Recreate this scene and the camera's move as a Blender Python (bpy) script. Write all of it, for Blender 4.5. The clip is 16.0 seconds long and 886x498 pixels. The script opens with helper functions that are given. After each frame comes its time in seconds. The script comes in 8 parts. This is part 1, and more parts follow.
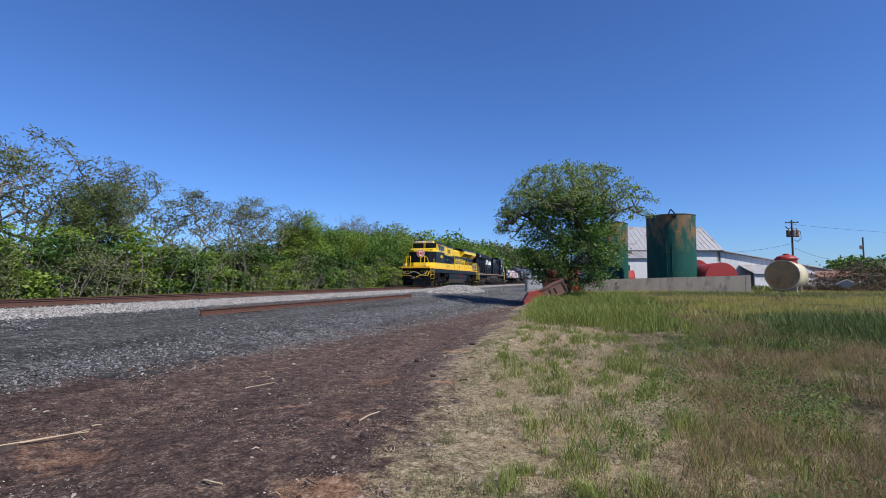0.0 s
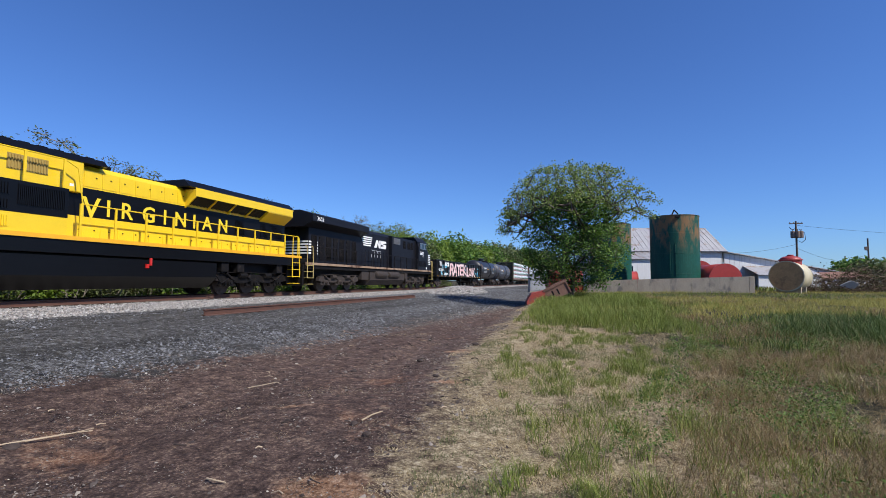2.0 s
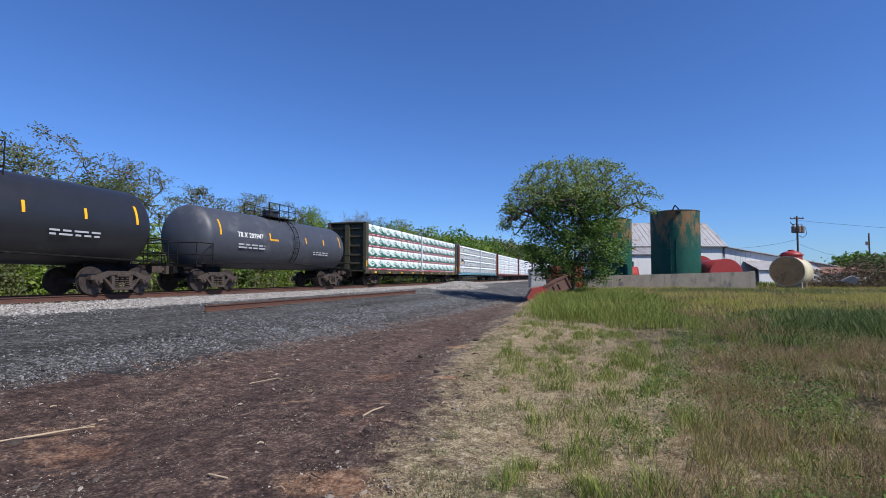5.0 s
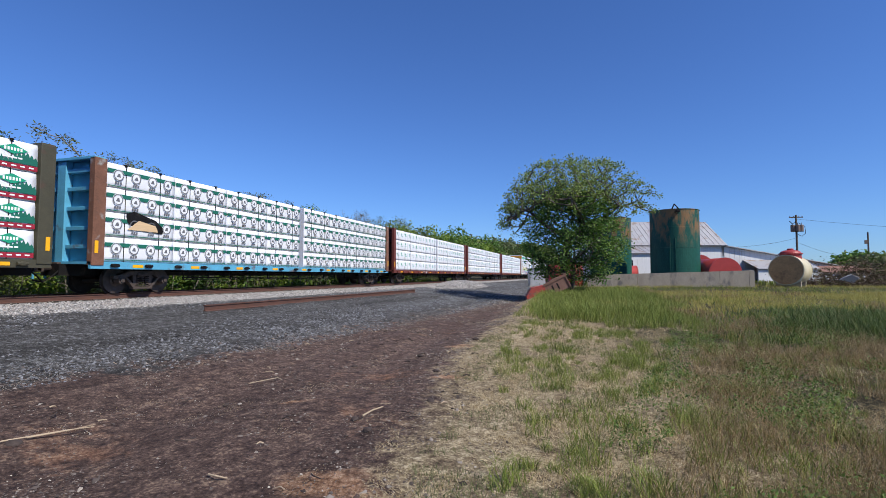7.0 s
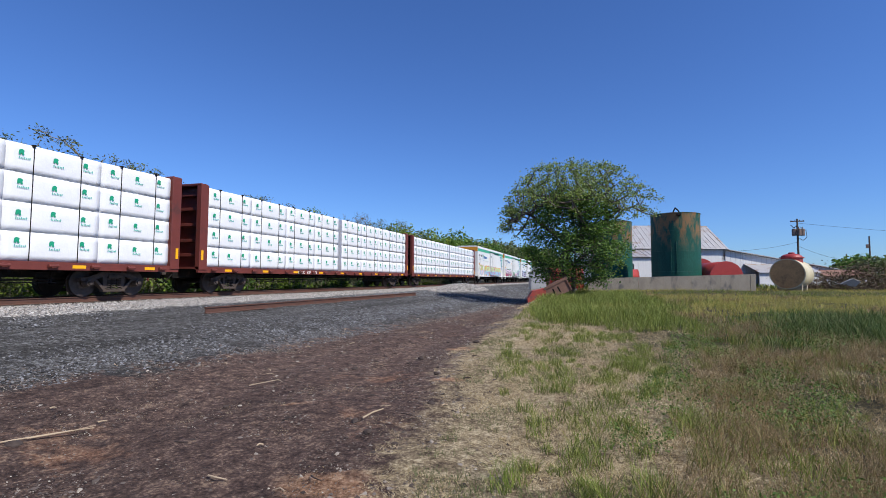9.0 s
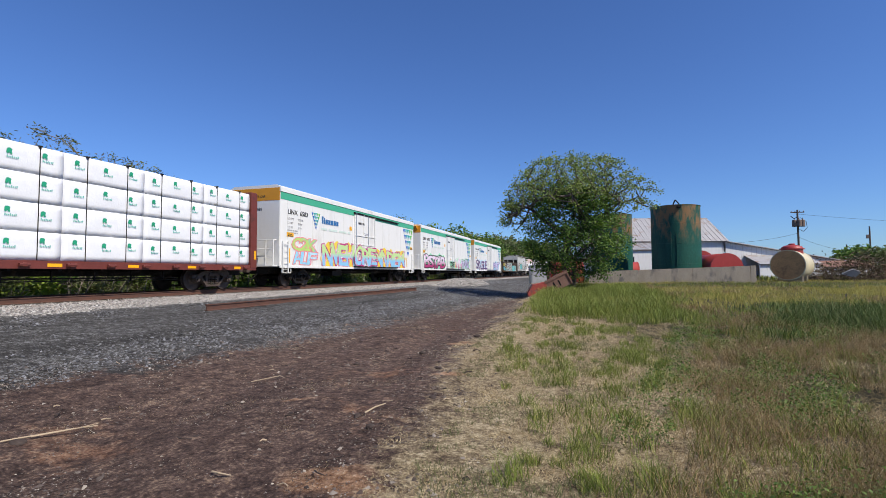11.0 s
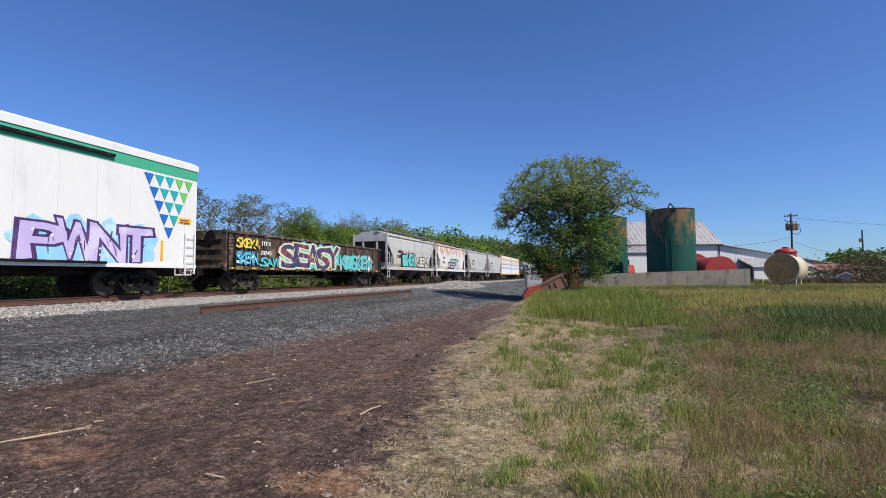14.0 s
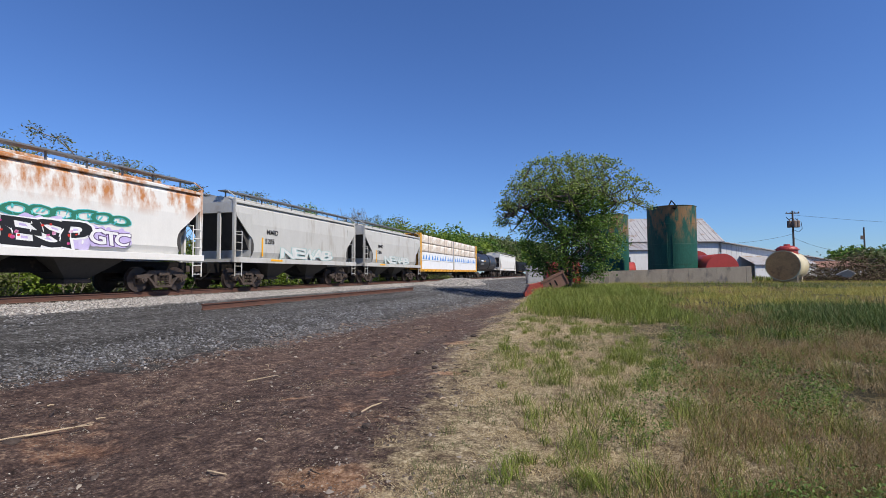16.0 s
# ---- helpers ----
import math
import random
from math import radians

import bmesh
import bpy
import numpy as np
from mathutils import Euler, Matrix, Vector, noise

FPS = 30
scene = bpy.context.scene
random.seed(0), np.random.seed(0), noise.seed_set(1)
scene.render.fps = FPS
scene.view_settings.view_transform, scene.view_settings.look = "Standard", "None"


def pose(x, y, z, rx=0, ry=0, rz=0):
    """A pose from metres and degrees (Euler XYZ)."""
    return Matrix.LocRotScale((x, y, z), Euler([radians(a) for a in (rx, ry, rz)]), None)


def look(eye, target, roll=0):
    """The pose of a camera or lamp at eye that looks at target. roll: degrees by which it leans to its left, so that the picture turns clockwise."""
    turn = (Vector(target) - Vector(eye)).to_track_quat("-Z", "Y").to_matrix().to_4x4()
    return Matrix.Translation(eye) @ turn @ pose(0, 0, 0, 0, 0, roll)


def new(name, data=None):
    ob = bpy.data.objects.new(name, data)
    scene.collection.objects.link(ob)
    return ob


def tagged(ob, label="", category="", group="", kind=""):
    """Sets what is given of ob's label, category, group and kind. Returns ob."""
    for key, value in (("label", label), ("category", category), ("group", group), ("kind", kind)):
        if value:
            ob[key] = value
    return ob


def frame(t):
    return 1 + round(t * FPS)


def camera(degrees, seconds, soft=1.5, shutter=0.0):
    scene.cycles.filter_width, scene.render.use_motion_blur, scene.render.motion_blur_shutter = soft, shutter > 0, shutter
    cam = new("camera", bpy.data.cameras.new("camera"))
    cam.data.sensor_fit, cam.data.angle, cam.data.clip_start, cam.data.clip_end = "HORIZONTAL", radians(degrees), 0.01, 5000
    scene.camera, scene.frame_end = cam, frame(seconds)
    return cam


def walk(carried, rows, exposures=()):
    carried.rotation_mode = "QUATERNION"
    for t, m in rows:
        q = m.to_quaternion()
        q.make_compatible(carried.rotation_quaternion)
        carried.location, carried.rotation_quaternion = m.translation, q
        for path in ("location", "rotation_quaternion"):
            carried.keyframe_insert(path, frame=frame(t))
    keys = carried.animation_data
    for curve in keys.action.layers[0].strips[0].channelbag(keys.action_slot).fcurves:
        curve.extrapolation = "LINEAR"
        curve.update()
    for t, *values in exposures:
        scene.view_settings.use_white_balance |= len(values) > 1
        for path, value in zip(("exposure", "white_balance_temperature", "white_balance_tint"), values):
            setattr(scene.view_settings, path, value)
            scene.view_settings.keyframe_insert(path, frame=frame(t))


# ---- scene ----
# ---- camera ----
# seconds, turn to the left of the track's line, tilt up, lean, height
PATH = [
    (0.0, 16.547, 3.629, 0.159, 1.397),
    (0.5, 16.609, 3.691, 0.217, 1.390),
    (1.0, 16.627, 3.744, 0.258, 1.384),
    (1.5, 16.755, 3.727, 0.225, 1.388),
    (2.0, 16.877, 3.731, 0.217, 1.386),
    (2.5, 17.248, 3.371, 0.058, 1.399),
    (3.0, 17.024, 3.152, 0.050, 1.401),
    (3.5, 17.051, 3.170, 0.115, 1.393),
    (4.0, 17.025, 3.225, 0.131, 1.391),
    (6.5, 16.847, 3.109, 0.140, 1.396),
    (7.0, 16.874, 3.088, 0.092, 1.400),
    (7.5, 16.949, 3.199, 0.119, 1.398),
    (8.0, 16.977, 3.421, 0.163, 1.393),
    (8.5, 17.006, 3.617, 0.152, 1.392),
    (9.0, 16.971, 3.464, 0.234, 1.387),
    (11.5, 16.997, 2.828, -0.439, 1.385),
    (12.0, 16.975, 3.062, -0.334, 1.373),
    (12.5, 16.667, 2.914, -0.353, 1.376),
    (13.0, 16.570, 3.083, -0.278, 1.373),
    (13.5, 16.498, 3.175, -0.274, 1.376),
    (14.0, 16.498, 3.175, -0.274, 1.376),
    (14.5, 16.544, 3.044, -0.192, 1.369),
    (15.0, 16.524, 3.173, -0.288, 1.374),
    (15.5, 16.602, 2.983, -0.272, 1.374),
    (16.0, 16.612, 2.873, -0.286, 1.377),
    ]
cam = camera(83.82, 16.0, soft=0.65)


def aim(turn, tilt, lean, height):
    a, b = radians(turn), radians(tilt)
    eye = Vector((0.0, 0.0, height))
    return look(eye, eye + Vector((-math.sin(a) * math.cos(b), math.cos(a) * math.cos(b), math.sin(b))), lean)


walk(cam, [(t, aim(a, b, c, h)) for t, a, b, c, h in PATH], [(0.0, 0.3, 6480, 10), (9.2, 0.3, 6520, 10), (11.3, 0.3, 6950, 10), (16.0, 0.3, 6950, 10)])

# ---- world and sun ----
SUN_AZ, SUN_EL = 111.0, 47.0          # degrees clockwise from the track's far direction; above the horizon
world = bpy.data.worlds.new("sky")
scene.world = world
world.use_nodes = True
wn, wl = world.node_tree.nodes, world.node_tree.links
sky = wn.new("ShaderNodeTexSky")
sky.sky_type, sky.sun_disc = "NISHITA", False
sky.sun_elevation, sky.sun_rotation = radians(SUN_EL), radians(SUN_AZ)
sky.air_density, sky.dust_density, sky.ozone_density = 1.0, 0.2, 3.0
wn["Background"].inputs[1].default_value = 0.066
deep = wn.new("ShaderNodeVectorMath")      # the clear blue of dry spring air
deep.operation = "MULTIPLY"
deep.inputs[1].default_value = (0.70, 1.06, 1.74)
wl.new(sky.outputs[0], deep.inputs[0])
wl.new(deep.outputs[0], wn["Background"].inputs[0])
sun = new("sun", bpy.data.lights.new("sun", "SUN"))
sun.data.energy, sun.data.angle, sun.data.color = 4.4, radians(0.55), (1.0, 0.95, 0.87)
_az, _el = radians(SUN_AZ), radians(SUN_EL)
TO_SUN = Vector((math.sin(_az) * math.cos(_el), math.cos(_az) * math.cos(_el), math.sin(_el)))
sun.matrix_world = look((0, 0, 60), Vector((0, 0, 60)) - TO_SUN)

# ---- materials ----
MATS = {}


def mat(name, color, rough=0.6, metal=0.0, spread=0.12, scale=3.0, stain=None, stain_at=0.62, stain_scale=1.0, bump=0.0, bump_scale=60.0, stretch=(1, 1, 1), spec=0.5, band=None):
    """A painted, rusty or earthy surface: a base colour with fine and coarse variation, stains of a second colour, and fine relief."""
    if name in MATS:
        return MATS[name]
    m = bpy.data.materials.new(name)
    m.use_nodes = True
    n, l = m.node_tree.nodes, m.node_tree.links
    b = n["Principled BSDF"]
    b.inputs["Roughness"].default_value, b.inputs["Metallic"].default_value = rough, metal
    b.inputs["Specular IOR Level"].default_value = spec
    tc = n.new("ShaderNodeTexCoord")
    mp = n.new("ShaderNodeMapping")
    mp.inputs["Scale"].default_value = stretch
    l.new(tc.outputs["Object"], mp.inputs[0])
    n1 = n.new("ShaderNodeTexNoise")
    n1.inputs["Scale"].default_value, n1.inputs["Detail"].default_value = scale, 6
    n2 = n.new("ShaderNodeTexNoise")
    n2.inputs["Scale"].default_value, n2.inputs["Detail"].default_value = scale * 11, 4
    for k in (n1, n2):
        l.new(mp.outputs[0], k.inputs["Vector"])
    add = n.new("ShaderNodeMath")
    add.operation = "ADD"
    l.new(n1.outputs[0], add.inputs[0]), l.new(n2.outputs[0], add.inputs[1])
    mr = n.new("ShaderNodeMapRange")
    mr.inputs[1].default_value, mr.inputs[2].default_value = 0.65, 1.35
    mr.inputs[3].default_value, mr.inputs[4].default_value = 1 - spread, 1 + spread
    l.new(add.outputs[0], mr.inputs[0])
    mul = n.new("ShaderNodeVectorMath")
    mul.operation = "SCALE"
    mul.inputs[0].default_value = color[:3]
    l.new(mr.outputs[0], mul.inputs["Scale"])
    out = mul.outputs[0]
    if stain:
        n3 = n.new("ShaderNodeTexNoise")
        n3.inputs["Scale"].default_value, n3.inputs["Detail"].default_value, n3.inputs["Roughness"].default_value = stain_scale, 9, 0.65
        l.new(mp.outputs[0], n3.inputs["Vector"])
        sm = n.new("ShaderNodeMapRange")
        sm.inputs[1].default_value, sm.inputs[2].default_value = stain_at - 0.05, stain_at + 0.07
        l.new(n3.outputs[0], sm.inputs[0])
        amount = sm.outputs[0]
        if band:          # wear that keeps to one height of the thing
            sep, top, low, both = (n.new(k) for k in ("ShaderNodeSeparateXYZ", "ShaderNodeMapRange", "ShaderNodeMapRange", "ShaderNodeMath"))
            l.new(tc.outputs["Object"], sep.inputs[0])
            for k, (e0, e1) in ((low, band[0]), (top, band[1])):
                k.inputs[1].default_value, k.inputs[2].default_value = e0, e1
                l.new(sep.outputs[2], k.inputs[0])
            both.operation = "MULTIPLY"
            l.new(low.outputs[0], both.inputs[0]), l.new(sm.outputs[0], both.inputs[1])
            amount = both.outputs[0]
        mix = n.new("ShaderNodeMix")
        mix.data_type = "RGBA"
        l.new(amount, mix.inputs[0]), l.new(out, mix.inputs[6])
        mix.inputs[7].default_value = (*stain, 1)
        out = mix.outputs[2]
    l.new(out, b.inputs["Base Color"])
    if bump:
        n4 = n.new("ShaderNodeTexNoise")
        n4.inputs["Scale"].default_value, n4.inputs["Detail"].default_value = bump_scale, 5
        l.new(mp.outputs[0], n4.inputs["Vector"])
        bp = n.new("ShaderNodeBump")
        bp.inputs["Strength"].default_value, bp.inputs["Distance"].default_value = bump, 0.02
        l.new(n4.outputs[0], bp.inputs["Height"]), l.new(bp.outputs[0], b.inputs["Normal"])
    MATS[name] = m
    return m


def island_mat(name, colors, rough=0.7, through_light=0.0, spec=0.3, metal=0.0):
    """One of several colours for each loose piece of a mesh."""
    m = bpy.data.materials.new(name)
    m.use_nodes = True
    n, l = m.node_tree.nodes, m.node_tree.links
    b = n["Principled BSDF"]
    b.inputs["Roughness"].default_value, b.inputs["Specular IOR Level"].default_value = rough, spec
    b.inputs["Metallic"].default_value = metal
    g = n.new("ShaderNodeNewGeometry")
    r = n.new("ShaderNodeValToRGB")
    e = r.color_ramp.elements
    while len(e) < len(colors):
        e.new(0.5)
    for i, c in enumerate(colors):
        e[i].position, e[i].color = i / max(1, len(colors) - 1), (*c, 1)
    l.new(g.outputs["Random Per Island"], r.inputs[0])
    l.new(r.outputs[0], b.inputs["Base Color"])
    if through_light:
        t = n.new("ShaderNodeBsdfTranslucent")
        l.new(r.outputs[0], t.inputs[0])
        mx = n.new("ShaderNodeMixShader")
        mx.inputs[0].default_value = through_light
        l.new(b.outputs[0], mx.inputs[1]), l.new(t.outputs[0], mx.inputs[2])
        l.new(mx.outputs[0], n["Material Output"].inputs[0])
    return m


M_YELLOW = mat("yellow_gloss_paint", (0.80, 0.54, 0.018), 0.32, spread=0.05)
M_AMBER = mat("amber_sill_paint", (0.80, 0.40, 0.02), 0.4, spread=0.06)
M_BLACK = mat("black_gloss_paint", (0.004, 0.004, 0.005), 0.34, spread=0.2, spec=0.22)
M_NAVY = mat("dusty_black_paint", (0.008, 0.008, 0.011), 0.5, spread=0.3, spec=0.22, stain=(0.03, 0.027, 0.025), stain_at=0.66, stain_scale=1.5)
M_UNDER = mat("greasy_black_running_gear", (0.008, 0.007, 0.007), 0.65, spec=0.18, spread=0.4, scale=6, stain=(0.036, 0.027, 0.021), stain_at=0.6, stain_scale=4, bump=0.3)
M_TRUCK = mat("dusty_brown_cast_steel", (0.062, 0.044, 0.036), 0.8, spread=0.35, scale=5, stain=(0.03, 0.025, 0.022), stain_at=0.56, stain_scale=5, bump=0.4)
M_DUSTY = mat("dusty_grey_brown_truck", (0.036, 0.026, 0.021), 0.8, spread=0.3, scale=5, stain=(0.03, 0.027, 0.025), stain_at=0.6, stain_scale=4, bump=0.3)
M_WHEEL = mat("worn_steel_wheel", (0.06, 0.045, 0.04), 0.5, 0.4, spread=0.4, scale=8)
M_WHITE = mat("white_car_paint", (0.71, 0.71, 0.69), 0.42, spread=0.03, stain=(0.60, 0.59, 0.56), stain_at=0.62, stain_scale=0.8, stretch=(1, 1, 0.3))
M_LETTER = mat("white_lettering", (0.82, 0.82, 0.8), 0.6, spread=0.03)
M_LETTER_Y = mat("yellow_lettering", (0.86, 0.62, 0.03), 0.5, spread=0.03)
M_LETTER_D = mat("dark_lettering", (0.03, 0.03, 0.035), 0.6, spread=0.05)
M_LETTER_G = mat("grey_lettering", (0.35, 0.36, 0.38), 0.6, spread=0.05)
M_BLUE_INK = mat("blue_lettering", (0.02, 0.13, 0.33), 0.6, spread=0.05)
M_GREEN_STRIPE = mat("sea_green_stripe", (0.05, 0.37, 0.22), 0.5, spread=0.05)
M_ORANGE = mat("orange_car_end", (0.62, 0.27, 0.02), 0.5, spread=0.08, stain=(0.4, 0.2, 0.05), stain_at=0.66)
M_GLASS = mat("dark_window_glass", (0.01, 0.012, 0.015), 0.05, spread=0.02, spec=0.8)
M_SILVER = mat("brushed_window_metal", (0.5, 0.5, 0.5), 0.35, 0.9, spread=0.1)
M_GOND = mat("black_gondola_paint", (0.010, 0.010, 0.011), 0.55, spec=0.25, spread=0.3, stain=(0.05, 0.04, 0.035), stain_at=0.68, stain_scale=1.4)
M_GOND_RUST = mat("rusty_brown_gondola_paint", (0.055, 0.035, 0.026), 0.8, spread=0.4, stain=(0.20, 0.15, 0.10), stain_at=0.56, stain_scale=2.2, bump=0.2)
M_TANK = mat("black_tank_paint", (0.02, 0.021, 0.025), 0.42, spread=0.2, stain=(0.05, 0.05, 0.05), stain_at=0.66)
M_TANK_B = mat("grey_black_tank_paint", (0.055, 0.06, 0.075), 0.5, spread=0.2, stain=(0.10, 0.10, 0.11), stain_at=0.6)
M_TARP = mat("white_lumber_wrap", (0.74, 0.75, 0.77), 0.45, spread=0.05, scale=2.0, bump=0.5, bump_scale=5.0)
# the white wrap greyed, so the end face's shade is in its colour
M_TARP_G = mat("shaded_lumber_wrap_end", (0.5, 0.51, 0.56), 0.5, spread=0.1, bump=0.6, bump_scale=6.0)
M_TARP_RED = mat("dark_red_wrap_band", (0.30, 0.015, 0.03), 0.5, spread=0.06)
M_TARP_GREEN = mat("dark_green_wrap_print", (0.012, 0.13, 0.085), 0.5, spread=0.08)
M_TARP_EMER = mat("emerald_wrap_print", (0.01, 0.30, 0.16), 0.5, spread=0.06)
M_TARP_TAN = mat("weathered_tan_wrap", (0.62, 0.53, 0.44), 0.7, spread=0.12, stain=(0.74, 0.70, 0.64), stain_at=0.55)
M_WOOD = mat("sawn_lumber", (0.60, 0.42, 0.24), 0.7, spread=0.15, stretch=(1, 0.1, 8))
M_BEAM_RED = mat("oxide_red_car_paint", (0.135, 0.028, 0.02), 0.6, spread=0.2, stain=(0.06, 0.025, 0.02), stain_at=0.62)
M_BEAM_BLUE = mat("sky_blue_car_paint", (0.09, 0.34, 0.50), 0.55, spread=0.15, stain=(0.13, 0.055, 0.03), stain_at=0.62, stain_scale=1.6)
M_HOPPER_R = mat("white_paint_rusting_through", (0.66, 0.65, 0.62), 0.65, spread=0.06, stain=(0.42, 0.17, 0.055), stain_at=0.5, stain_scale=1.3, stretch=(1, 1, 0.45), band=((2.75, 3.35), (0, 1)))
M_BEAM_RUST = mat("rusty_post", (0.16, 0.07, 0.04), 0.8, spread=0.35, stain=(0.30, 0.30, 0.28), stain_at=0.62, stain_scale=2)
M_BEAM_OLIVE = mat("dark_olive_car_paint", (0.055, 0.05, 0.028), 0.6, spread=0.25, stain=(0.09, 0.045, 0.03), stain_at=0.62)
M_BEAM_ORANGE = mat("yellow_orange_car_paint", (0.60, 0.30, 0.03), 0.55, spread=0.12, stain=(0.3, 0.13, 0.04), stain_at=0.66)
M_HOPPER = mat("pale_grey_hopper_paint", (0.46, 0.46, 0.44), 0.6, spread=0.08, stain=(0.36, 0.34, 0.31), stain_at=0.58, stain_scale=1.2, stretch=(1, 1, 0.3))
M_HOPPER_W = mat("white_rust_streaked_hopper_paint", (0.66, 0.65, 0.62), 0.6, spread=0.06, stain=(0.56, 0.54, 0.5), stain_at=0.6, stain_scale=1.2, stretch=(1, 1, 0.3))
M_RUST = mat("orange_rust", (0.36, 0.13, 0.035), 0.9, spread=0.3, scale=4, stain=(0.5, 0.3, 0.16), stain_at=0.6, stain_scale=5)
# dark sheet metal; on the hopper ends it paints the recess shade
M_DARK_SHEET = mat("dark_sheet_and_recess_shade", (0.045, 0.042, 0.04), 0.85, spread=0.3)
M_GALV = mat("galvanised_walkway", (0.22, 0.22, 0.22), 0.5, 0.5, spread=0.2)
M_YREF = mat("yellow_reflector", (0.85, 0.42, 0.01), 0.35, spread=0.05)
M_HOSE = mat("tan_hose", (0.45, 0.36, 0.2), 0.7)
M_REDP = mat("red_enamel", (0.55, 0.02, 0.015), 0.45)
M_LAMP = mat("headlight_lens", (0.75, 0.75, 0.7), 0.1)
M_GREENW = mat("green_brake_wheel", (0.01, 0.25, 0.12), 0.5)
G_PINK = mat("spray_pink", (0.78, 0.48, 0.46), 0.6, spread=0.06, stain=(0.8, 0.62, 0.6), stain_at=0.5, stain_scale=1.5)
G_CYAN = mat("spray_light_blue", (0.06, 0.42, 0.62), 0.6)
G_TEAL = mat("spray_turquoise", (0.10, 0.52, 0.50), 0.6, stain=(0.05, 0.4, 0.5), stain_at=0.55)
G_MINT = mat("spray_mint", (0.20, 0.66, 0.38), 0.6, stain=(0.5, 0.78, 0.6), stain_at=0.55)
G_MAGENTA = mat("spray_magenta", (0.42, 0.03, 0.16), 0.6, stain=(0.68, 0.5, 0.62), stain_at=0.52, stain_scale=1.3)
G_LILAC = mat("spray_lilac", (0.48, 0.40, 0.66), 0.6, stain=(0.6, 0.55, 0.72), stain_at=0.55)
G_VIOLET = mat("spray_dark_violet", (0.06, 0.025, 0.11), 0.6, stain=(0.11, 0.05, 0.2), stain_at=0.55)
G_CREAM = mat("spray_cream", (0.66, 0.60, 0.42), 0.6)
G_YELLOW = mat("spray_yellow", (0.75, 0.55, 0.06), 0.6)
G_RED = mat("spray_red", (0.55, 0.03, 0.02), 0.6)
G_LIME = mat("spray_yellow_green", (0.42, 0.60, 0.16), 0.6, stain=(0.10, 0.42, 0.62), stain_at=0.52, stain_scale=0.9)
G_BLACK = mat("spray_black", (0.01, 0.01, 0.012), 0.6)
G_ORANGE = mat("spray_orange", (0.72, 0.30, 0.03), 0.6)
G_BERRY = mat("spray_berry_fading_to_lilac", (0.40, 0.03, 0.15), 0.6, spread=.1, stain=(0.72, 0.60, 0.72), stain_at=0.36, stain_scale=2.0, band=((1.45, 1.95), (0, 1)))
G_SKYLIME = mat("spray_sky_blue_fading_to_lime", (0.22, 0.50, 0.72), 0.6, spread=.06, stain=(0.46, 0.66, 0.28), stain_at=0.32, band=((1.65, 1.95), (0, 1)))
G_MULTI = mat("spray_navy_with_red", (0.035, 0.05, 0.12), 0.6, spread=.2, stain=(0.36, 0.06, 0.05), stain_at=0.55, stain_scale=2.4)
G_AQUA = mat("spray_aqua_over_rust", (0.10, 0.50, 0.50), 0.6, spread=.1, stain=(0.45, 0.50, 0.45), stain_at=0.6, stain_scale=2.0)
G_SALMON = mat("spray_salmon_pink", (0.74, 0.26, 0.27), 0.6)
G_CYANP = mat("spray_sky_blue", (0.26, 0.56, 0.74), 0.6, stain=(0.6, 0.74, 0.8), stain_at=0.58)
G_ASH = mat("spray_ash_white", (0.60, 0.57, 0.50), 0.6, stain=(0.42, 0.37, 0.28), stain_at=0.56, stain_scale=2.0)
G_WHITE = mat("spray_chalk_white", (0.72, 0.72, 0.72), 0.6)
G_DKGREEN = mat("spray_pine_green", (0.02, 0.16, 0.10), 0.6)

# ---- building helpers ----
def mesh_ob(name, bm, material, parent=None, label="", smooth=False):
    me = bpy.data.meshes.new(name)
    bmesh.ops.recalc_face_normals(bm, faces=bm.faces)
    bm.to_mesh(me)
    bm.free()
    me.materials.append(material)
    if smooth:
        me.shade_smooth()
    ob = new(name, me)
    if parent is not None:
        ob.parent = parent
    if label:
        ob["label"] = label
    return ob


def part(name, bm, material, parent, label="", smooth=False):
    return mesh_ob(name, bm, material, parent, label, smooth)


def thing(name, m, label, category, group=""):
    ob = new(name)
    ob.matrix_world = m
    ob.empty_display_size = 0.3
    return tagged(ob, label, category, group)


def share(ob, m, parent):
    """The same mesh again as another part, with its own parts."""
    c = ob.copy()
    scene.collection.objects.link(c)
    c.parent = parent
    c.matrix_basis = m
    for k in ob.children:
        d = share(k, k.matrix_basis.copy(), c)
    return c


def box(bm, x0, x1, y0, y1, z0, z1, bevel=0.0):
    v = bmesh.ops.create_cube(bm, size=1, matrix=Matrix.Translation(((x0 + x1) / 2, (y0 + y1) / 2, (z0 + z1) / 2)) @ Matrix.Diagonal((abs(x1 - x0), abs(y1 - y0), abs(z1 - z0), 1)))["verts"]
    if bevel:
        e = list({e for k in v for e in k.link_edges})
        bmesh.ops.bevel(bm, geom=e, offset=bevel, segments=2, affect="EDGES", profile=0.6)
    return bm


def nb():
    return bmesh.new()


def rod(bm, a, b, r, r2=None, n=8):
    a, b = Vector(a), Vector(b)
    d = b - a
    q = d.to_track_quat("Z", "Y").to_matrix().to_4x4()
    bmesh.ops.create_cone(bm, cap_ends=True, segments=n, radius1=r, radius2=r if r2 is None else r2, depth=d.length, matrix=Matrix.Translation((a + b) / 2) @ q)
    return bm


def pipe(bm, pts, r, n=6):
    for a, b in zip(pts, pts[1:]):
        rod(bm, a, b, r, n=n)
    return bm


